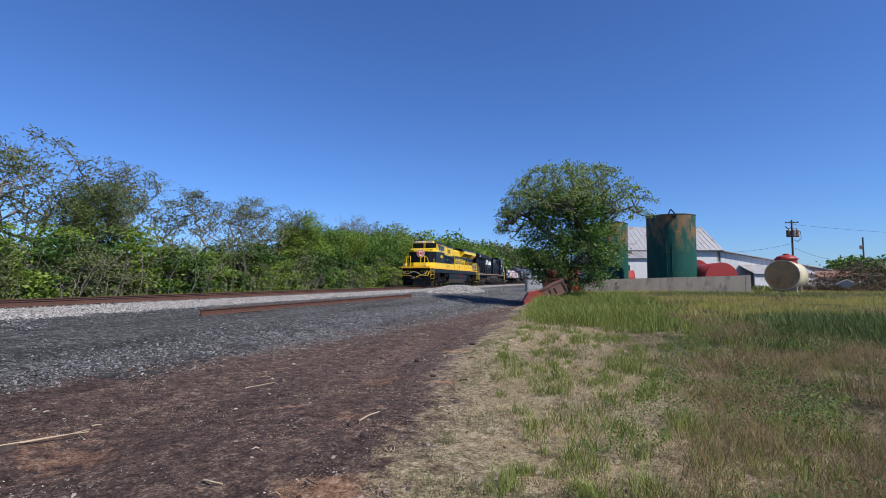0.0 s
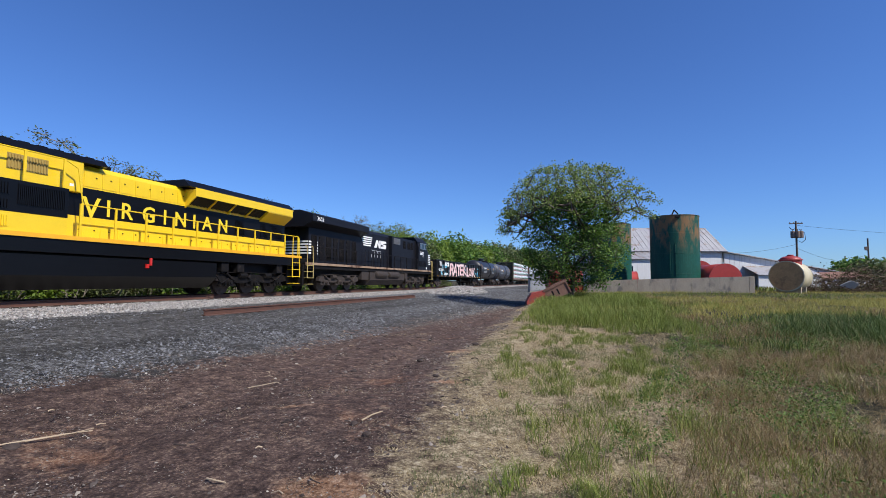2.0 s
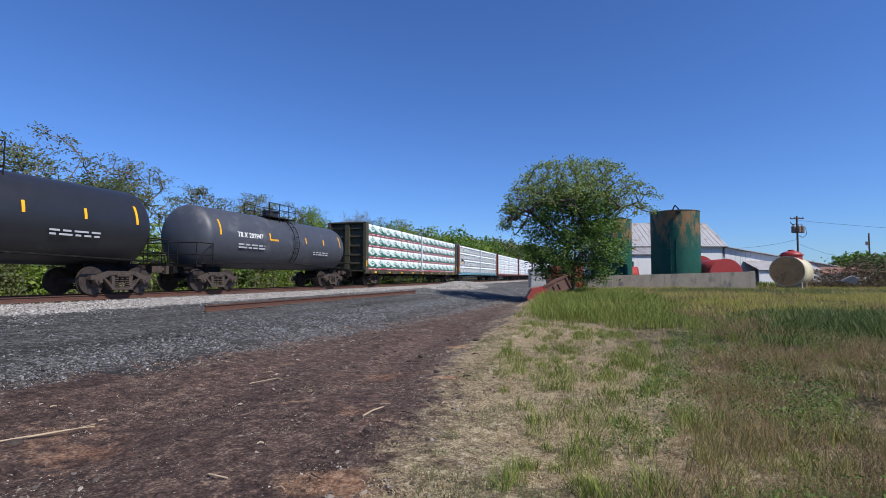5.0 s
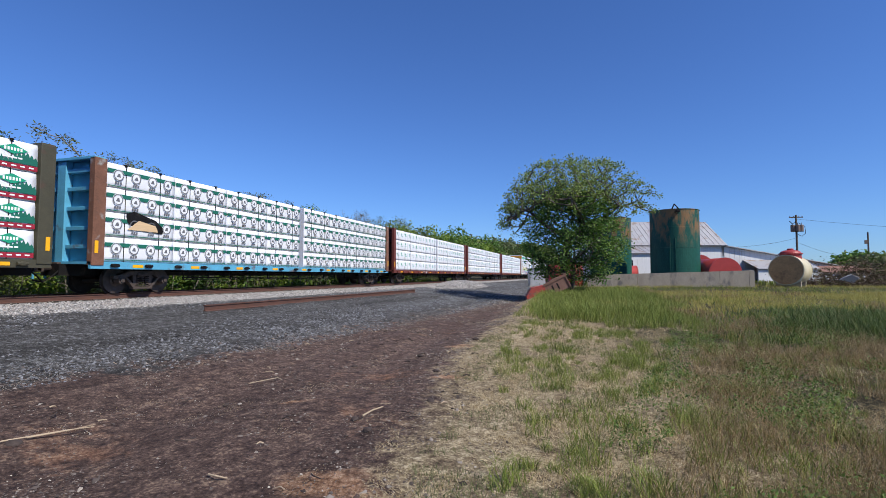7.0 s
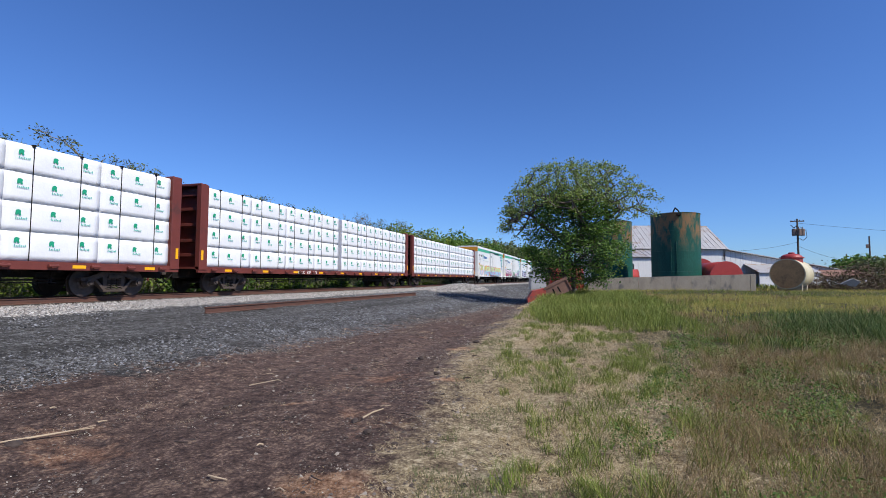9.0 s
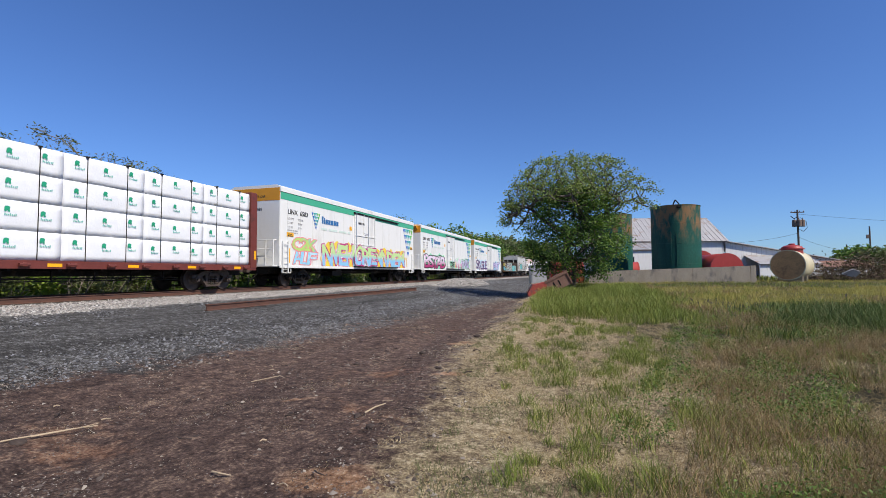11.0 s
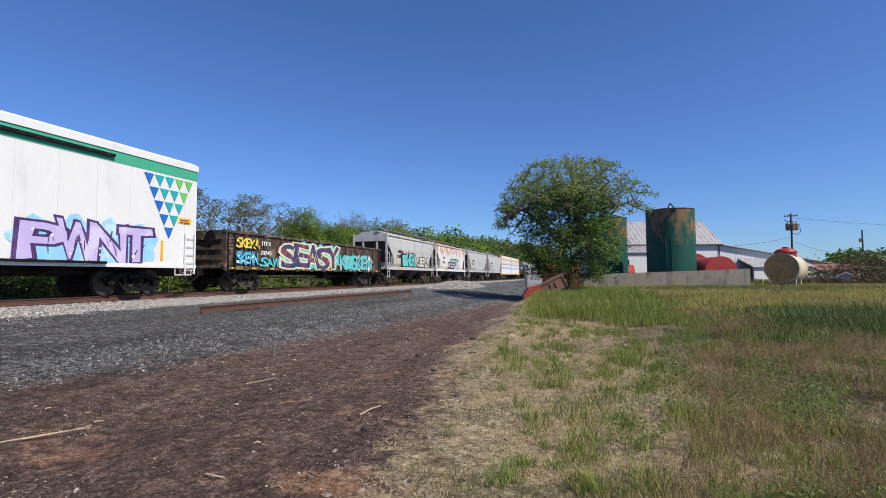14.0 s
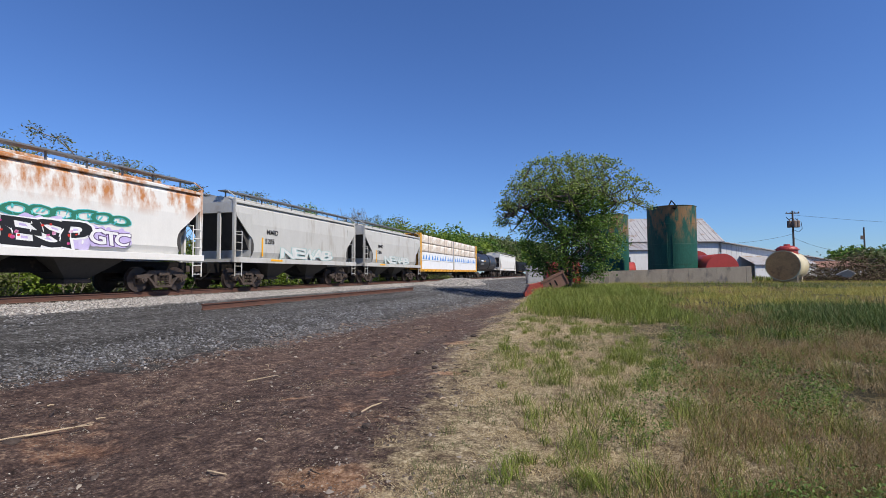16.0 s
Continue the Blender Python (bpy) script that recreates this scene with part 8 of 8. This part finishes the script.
tree("spring_tree", -34.0, 86.0, 7.5, 11.2, 323, M_LEAF_OLIVE, .24, 5, "tall tree with thin pale new leaves", M_BARK_PALE, .16, 4, .3, 7, 1.0, .3, thin=.8, z=.1)


def thicket():
    """Dense low scrub behind the track: bright leaf sprays, olive undergrowth and pale bare stems."""
    r = np.random.default_rng(21)
    bright, olive, dark, stems = [], [], [], []
    for i in range(330):
        y = 3 + 75 * r.uniform(0, 1) ** 1.15
        x = -21.9 - abs(r.normal()) * 2.6 - r.uniform(0, 1.2)
        h = r.uniform(1.4, 4.3) * (.7 if x > -23 else 1.0)
        k = r.uniform(0, 1)
        spots = []
        for _ in range(int(9 + h * 4)):
            zz = r.uniform(.05, 1) ** .8
            aa, q = r.uniform(0, 6.283), r.uniform(.1, 1) * h * .38 * (1.15 - .6 * zz)
            c = np.array([x + q * np.cos(aa), y + q * 1.25 * np.sin(aa), .1 + zz * h])
            m = 42
            spots.append(c + r.normal(size=(m, 3)) * np.array([.34, .36, .085]))
        P = np.concatenate(spots)
        P[:, 2] = np.maximum(P[:, 2], .08)
        (bright if k < .42 else olive if k < .8 else dark).append(P)
        for _ in range(6):
            p = Vector((x + r.normal() * .7, y + r.normal() * .9, .05))
            d = Vector((r.normal() * .25, r.normal() * .35, 1)).normalized()
            L = h * r.uniform(.6, 1.25)
            m = p + d * L * .5
            e = m + (d + Vector((r.normal() * .35, r.normal() * .35, 0))).normalized() * L * .5
            stems += [(p, m, .026, .018), (m, e, .018, .008)]
            for _ in range(3):
                b = m.lerp(e, r.uniform(0, .7))
                stems.append((b, b + Vector((r.normal() * .5, r.normal() * .5, r.uniform(.1, .7))) * .8, .008, .004))
    for i in range(150):      # backing leaves, dark to stand for the shade in the scrub's depth
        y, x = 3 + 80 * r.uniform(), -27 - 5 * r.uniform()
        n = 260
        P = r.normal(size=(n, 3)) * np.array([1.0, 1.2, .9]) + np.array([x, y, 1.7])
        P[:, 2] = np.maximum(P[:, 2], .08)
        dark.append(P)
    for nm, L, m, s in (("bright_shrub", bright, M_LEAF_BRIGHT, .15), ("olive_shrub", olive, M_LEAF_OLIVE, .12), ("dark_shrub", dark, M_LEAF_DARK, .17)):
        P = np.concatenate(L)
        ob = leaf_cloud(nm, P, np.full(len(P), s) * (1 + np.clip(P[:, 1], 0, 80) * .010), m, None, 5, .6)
        tagged(ob, {"bright_shrub": "bright green leafy scrub behind the track", "olive_shrub": "grey-olive undergrowth behind the track", "dark_shrub": "deep green scrub behind the track, dark leaves standing for its inner shade"}[nm], "shrub", kind="stuff")
    v, f = limb_mesh(stems, 4, .004)
    tagged(cloud("bare_stems", v, f, M_BARK_PALE, None), "pale bare stems standing in the scrub", "shrub", kind="stuff")


thicket()


def far_woods():
    """The wood along the track beyond the thicket and behind the farm: many leafy crowns."""
    r = np.random.default_rng(31)
    sets = {0: [], 1: [], 2: []}
    def crown(x, y, w, h, k, n):
        a, b = r.uniform(0, 6.283, n), np.arccos(r.uniform(-.6, 1, n))
        rad = 1 + .22 * np.sin(a * 4 + x) * np.sin(b * 5 + y) + .15 * r.normal(size=n) * .6
        P = np.stack([x + w * .5 * rad * np.sin(b) * np.cos(a), y + w * .5 * rad * np.sin(b) * np.sin(a), h * .55 + h * .45 * rad * np.cos(b)], -1)
        P[:, 2] = np.maximum(P[:, 2], .3)
        sets[k].append(P)
    for i in range(120):
        y = 72 + 330 * r.uniform(0, 1) ** 1.3
        x = -25.5 - r.uniform(0, 1) * 16 - (y - 72) * .02
        h = (8.6 + (y - 72) * .038) * r.uniform(.8, 1.15)
        crown(x, y, h * r.uniform(.6, .85), h, int(r.integers(0, 3)), int(900 + 300 * (y < 130)))
    for i in range(60):
        y = r.uniform(420, 620)
        crown(-34 + r.uniform(-15, 120), y, 16, r.uniform(11, 17), int(r.integers(0, 3)), 700)
    for i in range(26):
        d = r.uniform(0, 1)
        crown(34 + d * 32 + r.normal() * 1.5, 86 + d * 6 + r.normal() * 4, 4.5, r.uniform(3.0, 5.2), 0 if r.uniform() < .6 else 2, 900)
    for i in range(70):
        y = 20 + 60 * r.uniform()
        crown(-60 - r.uniform(0, 30), y * 2.2 - 20, 9, r.uniform(4.5, 6.5), int(r.integers(0, 3)), 400)
    for k, m in ((0, M_LEAF), (1, M_LEAF_BRIGHT), (2, M_LEAF_OLIVE)):
        P = np.concatenate(sets[k])
        ob = leaf_cloud("far_wood", P, np.clip(np.linalg.norm(P[:, :2], axis=1) * .0055, .35, 1.6), m, None, 50 + k, .7)
        tagged(ob, "leafy wood in the distance", "wood", kind="stuff")


far_woods()


def brush_pile():
    e = thing("brush_pile", pose(17.8, 43.2, .55), "heaped dead brush and torn roots", "brush pile")
    r = random.Random(4)
    segs = []
    for i in range(900):
        a, q = r.uniform(0, 6.28), r.random() ** .5
        x, y = 3.9 * q * math.cos(a), 2.0 * q * math.sin(a)
        z = r.uniform(0, 1.75) * (1 - q * q) * (1.2 if x > 0 else .75)
        d = Vector((r.uniform(-1, 1), r.uniform(-1, 1), r.uniform(-.3, .6))).normalized() * r.uniform(.3, 1.1)
        p = Vector((x, y, z))
        segs.append((p, p + d, r.uniform(.012, .035), .006))
    v, f = limb_mesh(segs, 4)
    cloud("brushwood", v, f, mat("dead_brush", (.13, .085, .055), .9, spread=.4), e)
    rr = np.random.default_rng(6)
    P = rr.normal(size=(5000, 3)) * np.array([1.7, .9, .5]) + np.array([.8, 0, .8])
    P = P[P[:, 2] > 0]
    leaf_cloud("dead_leaves", P, np.full(len(P), .14), island_mat("dry_brush_leaf", [(.10, .07, .035), (.16, .12, .06), (.07, .075, .03), (.05, .04, .03)], .8), e, 7)
    part("pale_scrap", prism(nb(), [(-.5, .0), (.35, -.1), (.55, .35), (.1, .5), (-.2, .3)], -.1, 0), M_ZINC, e, "pale torn sheet").matrix_basis = pose(-.6, -1.5, .55, 20, 10, 0)


brush_pile()


def blades(name, xy, height, width, material, label, seed, droop=.35, base=land, category="grass"):
    """Bent grass blades, each with a base, a knee and a tip."""
    r = np.random.default_rng(seed)
    n = len(xy)
    a = r.uniform(0, 6.283, n)
    lean = r.uniform(.1, 1.0, n) * droop
    h = height * r.uniform(.55, 1.15, n)
    z0 = base(xy[:, 0], xy[:, 1]) - .01
    dx, dy = np.cos(a) * lean * h, np.sin(a) * lean * h
    b = r.uniform(0, 6.283, n)
    wx, wy = np.cos(b) * width, np.sin(b) * width
    p = np.stack([xy[:, 0], xy[:, 1], z0], -1)
    w = np.stack([wx, wy, 0 * wx], -1)
    knee = p + np.stack([dx * .35, dy * .35, h * .6], -1)
    tip = p + np.stack([dx, dy, h], -1)
    v = np.stack([p - w, p + w, knee + w * .7, knee - w * .7, tip], 1)
    k = np.arange(n)[:, None] * 5
    f = np.concatenate([k + np.array([0, 1, 2]), k + np.array([0, 2, 3]), k + np.array([3, 2, 4])])
    ob = cloud(name, v, f, material)
    return tagged(ob, label, category, kind="stuff"), tip


M_GREEN_GRASS = island_mat("green_grass", [(0.065, 0.10, 0.015), (0.165, 0.22, 0.036), (0.265, 0.32, 0.062), (0.10, 0.125, 0.026), (0.38, 0.37, 0.105)], .6, .22)
M_DARK_GRASS = island_mat("deep_green_weed", [(0.035, 0.065, 0.014), (0.065, 0.11, 0.024), (0.11, 0.16, 0.042), (.20, .22, .085)], .6, .3)
M_DRY_GRASS = island_mat("dry_straw_grass", [(0.23, 0.145, 0.065), (0.38, 0.265, 0.125), (0.17, 0.095, 0.042), (0.48, 0.375, 0.20), (0.10, 0.062, 0.026)], .8, .15)
M_PALE_STRAW = island_mat("pale_straw", [(.52, .42, .25), (.64, .54, .35), (.42, .31, .17), (.30, .23, .11)], .8, .2)
M_SHORT = island_mat("grey_green_short_grass", [(.13, .15, .06), (.20, .20, .09), (.10, .14, .04), (.26, .24, .13)], .7, .3)
M_SEED = island_mat("brown_seed_head", [(0.272, 0.153, 0.085), (0.408, 0.255, 0.145), (0.187, 0.128, 0.068), (0.476, 0.357, 0.204)], .8, .2)
M_POD = island_mat("pale_brown_pod", [(.28, .195, .11), (.40, .30, .18), (.17, .12, .06), (.20, .18, .075)], .8, .2)
M_OLIVE_STEM = island_mat("olive_weed_stem", [(.10, .105, .03), (.17, .155, .048), (.08, .065, .02), (.23, .165, .065)], .7, .2)
M_WEED_LEAF = island_mat("weed_leaf", [(.055, .10, .018), (.10, .165, .03), (.15, .23, .048), (.07, .105, .024)], .6, .25)
M_YELLOW_GRASS = island_mat("yellowing_grass", [(0.352, 0.32, 0.08), (0.48, 0.4, 0.112), (0.256, 0.272, 0.064)], .7, .3)


def patch(x, y, scale, seed):
    return np.array([noise.noise((a * scale, b * scale, seed)) for a, b in zip(x, y)])


def field(n, seed, y0, y1, power=1.7, x_far=1.1):
    """Points in the grass right of the dirt, denser towards the eye."""
    r = np.random.default_rng(seed)
    y = y0 + (y1 - y0) * r.uniform(0, 1, n) ** power
    x = dirt_edge(y) + .2 + r.uniform(0, 1, n) * (3.2 + y * x_far)
    return x, y, r.uniform(0, 1, n)


def weed_line(y):
    return .15 + .20 * y


def seed_weeds(name, x, y, tall, stems, seeds, m_stem, m_seed, label, seed):
    """Bushy dry weeds: fine stems fanning from one root, their upper halves beaded with tiny pods."""
    r = np.random.default_rng(seed)
    k = np.repeat(np.arange(len(x)), stems)
    xy = np.stack([x[k], y[k]], -1) + r.normal(size=(len(k), 2)) * .035
    ob, tip = blades(name, xy, tall[k], .0011 * (1 + xy[:, 1] * .09), m_stem, label, seed, 1.1)
    base = np.stack([xy[:, 0], xy[:, 1], land(xy[:, 0], xy[:, 1])], -1)
    u = r.uniform(.45, 1.02, (len(k), seeds, 1))
    P = (base[:, None] + (tip - base)[:, None] * u).reshape(-1, 3) + r.normal(size=(len(k) * seeds, 3)) * np.array([.022, .022, .012])
    s = .0036 * (1 + P[:, 1:2] * .10) * r.uniform(.6, 1.4, (len(P), 1))
    d = r.normal(size=(len(P), 3, 3))
    v = P[:, None] + d * s[:, None] * .75
    tagged(cloud("seed_pods", v, np.arange(len(P) * 3).reshape(-1, 3), m_seed), "tiny pale pods beading the dry weeds", "weeds", kind="stuff")


def grass():
    # matted straw on the ground beside the dirt
    r = np.random.default_rng(61)
    n = 88000
    y = 2.2 + 20 * r.uniform(0, 1, n) ** 1.6
    x = dirt_edge(y) - .25 + r.uniform(0, 1, n) ** 1.1 * np.interp(y, [2, 5, 9, 13, 22], [2.4, 2.9, 3.6, 4.4, 2.0])
    keep = patch(x, y, .9, 31) + .5 * patch(x, y, 2.7, 32) > np.where(x < dirt_edge(y) + .15, .1, -.32)
    xy = np.stack([x, y], -1)[keep]
    blades("straw", xy, np.full(len(xy), .024) * (1 + xy[:, 1] * .03), .0021 * (1 + xy[:, 1] * .08), M_PALE_STRAW, "flattened dry straw on the ground", 62, 4.0)
    n = 34000
    y = 2.2 + 12 * r.uniform(0, 1, n) ** 1.5
    x = dirt_edge(y) + r.uniform(.1, 2.6, n)
    keep = patch(x, y, 1.1, 33) + .4 * patch(x, y, 3.1, 34) > .06 - .25 * (y < 3.5)
    xy = np.stack([x, y], -1)[keep]
    blades("short_grass", xy, np.full(len(xy), .055), .0022 * (1 + xy[:, 1] * .07), M_SHORT, "short grey-green grass among the straw", 59, 1.3)
    # bits of straw strewn over the dirt, thicker in a few drifts
    n = 36000
    y = 2.2 + 14 * r.uniform(0, 1, n) ** 1.6
    x = r.uniform(cinder_edge(y) - .3, dirt_edge(y) + .2)
    drift = sum(np.exp(-((x - a) / c) ** 2 - ((y - b) / d) ** 2) for a, b, c, d in ((-5.0, 5.95, .35, .35), (-5.15, 4.45, .3, .14), (-4.75, 11.5, .8, 1.0), (-3.2, 5.6, .5, .3), (-2.4, 3.05, .5, .25), (-3.0, 8.0, .7, .5), (-2.5, 5.6, .6, .5)))
    keep = patch(x, y, .8, 41) + .5 * patch(x, y, 2.2, 42) + 1.2 * drift > .22
    xy = np.stack([x, y], -1)[keep]
    blades("strewn_straw", xy, np.full(len(xy), .012), .0013 * (1 + xy[:, 1] * .09), M_PALE_STRAW, "bits of straw strewn over the dirt", 60, 5.5)
    # near green clumps
    x, y, u = field(120000, 63, 2.4, 13, 1.5, .55)
    g = patch(x, y, .9, 3) + .6 * patch(x, y, 2.6, 5)
    rel = x - dirt_edge(y)
    keep = (g > .50 - .04 * np.clip(rel, 0, 3.0)) & (rel > .8 + .4 * u)
    xy = np.stack([x, y], -1)[keep]
    blades("green_grass", xy, .06 + .22 * np.clip(g[keep] - .2, 0, .8), .0019 * (1 + xy[:, 1] * .07), M_GREEN_GRASS, "green grass clumps at the field edge", 64, 1.4)
    # single green tufts standing out of the straw
    rt = np.random.default_rng(161)
    m = 300
    cy = 3.2 + 10.5 * rt.uniform(0, 1, m) ** 1.3
    crel = .7 + rt.uniform(0, 1, m) ** 1.1 * (1.4 + cy * .42)
    size = rt.uniform(.4, 1.3, m)
    k = np.repeat(np.arange(m), 56)
    ang, rad = rt.uniform(0, 6.283, len(k)), np.sqrt(rt.uniform(0, 1, len(k))) * .12
    xy = np.stack([(dirt_edge(cy) + crel)[k] + np.cos(ang) * rad * size[k], cy[k] + np.sin(ang) * rad * size[k]], -1)
    blades("grass_tufts", xy, .18 * size[k], .0022 * (1 + xy[:, 1] * .06), M_GREEN_GRASS, "bright green grass tufts among dry straw", 162, 1.3)
    # pale stalks laid flat in swirls
    m = 2000
    cy = 2.6 + 11 * rt.uniform(0, 1, m) ** 1.3
    cx = dirt_edge(cy) + .8 + rt.uniform(0, 1, m) * (1.8 + cy * .5)
    ok = patch(cx, cy, .55, 51) + .5 * patch(cx, cy, 1.7, 52) + .5 * np.exp(-((cx - .6) / 1.3) ** 2 - ((cy - 7.6) / 1.8) ** 2) > -.05
    cx, cy = cx[ok], cy[ok]
    k = np.repeat(np.arange(len(cx)), 24)
    xy = np.stack([cx[k], cy[k]], -1) + rt.normal(size=(len(k), 2)) * .14
    blades("lodged_straw", xy, np.full(len(k), .07), .0014 * (1 + xy[:, 1] * .10), M_PALE_STRAW, "pale dry grass stalks lying flat in the field", 163, 3.6)
    # dry seeding grass
    x, y, u = field(70000, 65, 2.6, 15, 1.5, .8)
    g = patch(x, y, .5, 9) + .5 * patch(x, y, 1.6, 19)
    keep = (x > weed_line(y) - .7 + 1.2 * u) & (u < np.clip(.32 + 1.0 * g, 0, .9))
    xy = np.stack([x, y], -1)[keep]
    blades("seeding_grass", xy, .12 + .16 * np.clip(g[keep] + .2, 0, 1), .0011 * (1 + xy[:, 1] * .10), M_DRY_GRASS, "thin dry seeding grass stalks in the field", 66, 1.9)
    # bushy podded weeds over the middle of the field
    rw = np.random.default_rng(301)
    n = 9000
    y = 3.3 + 11.5 * rw.uniform(0, 1, n) ** 1.25
    x = weed_line(y) - .5 + rw.uniform(0, 1, n) * (1.6 + .72 * y)
    g = patch(x, y, 1.0, 61) + .6 * patch(x, y, 2.6, 62)
    keep = (g > -.08) & (x > weed_line(y) - .5 + .8 * rw.uniform(0, 1, n))
    x, y, g = x[keep], y[keep], g[keep]
    tall = np.clip(.24 + .16 * g, .14, .42) * rw.uniform(.75, 1.2, len(x))
    brown = rw.uniform(0, 1, len(x)) < .66
    seed_weeds("pod_weeds", x[brown], y[brown], tall[brown], 7, 3, M_DRY_GRASS, M_POD, "brown podded weeds standing thick in the field", 302)
    seed_weeds("pod_weeds", x[~brown], y[~brown], tall[~brown], 7, 3, M_OLIVE_STEM, M_POD, "olive-green podded weeds standing thick in the field", 303)
    # small leafy weeds between the stalks
    x, y, u = field(26000, 91, 3.0, 14, 1.2, .75)
    keep = (patch(x, y, .8, 92) + .5 * patch(x, y, 2.2, 93) > .10) & (x > weed_line(y) - .9)
    rr = np.random.default_rng(67)
    P = np.stack([x, y, land(x, y) + .02 + .22 * u], -1)[keep]
    P = np.repeat(P, 4, 0) + rr.normal(size=(keep.sum() * 4, 3)) * np.array([.035, .035, .025])
    tagged(leaf_cloud("leafy_weeds", P, np.full(len(P), .022) * (1 + P[:, 1] * .05), M_WEED_LEAF, None, 94, .55, .8), "small leafy green weeds between the grass stalks", "weeds", kind="stuff")
    # fresh grass farther out: lush beside the track, brown, yellow and rank in drifts towards the far field
    x, y, u = field(150000, 71, 11.0, 31, 1.1, .80)
    g = patch(x, y, .30, 13) + .5 * patch(x, y, .9, 14) + .3 * patch(x, y, 2.4, 15)
    rel = x - dirt_edge(y)
    lush = ss(3.4, 1.6, x + 1.6 * patch(x, y, .35, 18))
    keep = (rel > np.interp(y, [11, 14, 18, 30], [1.6, .9, .6, .3]) + .5 * g) & (y > 13.4 + 1.6 * g) & (u < np.clip(.22 + .55 * lush + .9 * g, .06, .95))
    xy, gk, lush = np.stack([x, y], -1)[keep], g[keep], lush[keep]
    hh = np.clip(.16 + .20 * lush + .18 * gk, .08, .5)
    tone = patch(xy[:, 0], xy[:, 1], .5, 16) + .4 * patch(xy[:, 0], xy[:, 1], 1.7, 20)
    gold = (lush < .5) & (tone + .5 * ss(18, 22, xy[:, 1]) * ss(4, 7, xy[:, 0]) > .22)
    tan = (lush < .45) & ~gold & (tone < -.05)
    for nm, sel, m_, lb, sd in (("tall_grass", ~gold & ~tan, M_GREEN_GRASS, "tall fresh green grass in the field", 72), ("pale_grass", gold, M_YELLOW_GRASS, "pale yellowing grass drifts in the field", 75), ("brown_grass", tan, M_DRY_GRASS, "brown dry grass drifts in the field", 78)):
        blades(nm, xy[sel], hh[sel], .0036 * (1 + xy[sel, 1] * .03), m_, lb, sd, 1.1)
    # rank dark weeds at the field's middle, some with pale ears
    r = np.random.default_rng(73)
    for cx, cy, sx, sy, n, h in ((4.7, 13.4, .4, .4, 1500, .40), (5.7, 12.5, .5, .5, 2600, .46), (6.9, 12.9, .7, .6, 3900, .5), (8.5, 14.0, 1.0, .8, 4600, .5), (7.3, 11.0, .5, .4, 1500, .42), (6.2, 15.6, .9, .6, 2200, .4), (10.5, 16.2, 1.3, .9, 3000, .5), (3.4, 11.4, .4, .4, 400, .24)):
        xy = np.stack([cx + r.normal(size=n) * sx, cy + r.normal(size=n) * sy], -1)
        blades("rank_weeds", xy, h * r.uniform(.5, 1.1, n), .0085, M_DARK_GRASS, "rank dark green weeds among the grass", 74 + n, .9, category="weeds")
    # far field
    x, y, u = field(42000, 81, 15, 44, 1.1, 1.0)
    g = patch(x, y, .16, 17)
    xy = np.stack([x, y], -1)
    a, b = g > .02, g <= .02
    blades("far_grass", xy[a], np.full(a.sum(), .17), .009, M_GREEN_GRASS, "green field grass farther off", 82, 1.0)
    blades("yellow_grass", xy[b], np.full(b.sum(), .18), .009, M_YELLOW_GRASS, "yellowing field grass farther off", 83, 1.0)
    r = np.random.default_rng(85)
    n = 16000
    xy = np.stack([r.uniform(-2, 120, n), 44 + 110 * r.uniform(0, 1, n) ** 1.4], -1)
    blades("meadow_grass", xy, np.full(n, .4), .06, M_GREEN_GRASS, "meadow grass round the farm yard", 86, .5)
    # grass verge under the scrub across the track
    n = 14000
    xy = np.stack([r.uniform(-24.5, -20.8, n), 2 + 70 * r.uniform(0, 1, n) ** 1.3], -1)
    blades("verge_grass", xy, np.full(n, .35), .014, M_GREEN_GRASS, "rough grass verge under the scrub", 87, .6)


grass()


def motions():
    """The whole train runs along the track at a steady speed."""
    for ob, s in MOVERS:
        walk(ob, [(t, pose(XC, s - SPEED * (t - 8.0), RAIL_TOP)) for t in (0.0, 4.0, 8.0, 12.0, 16.0)])


motions()
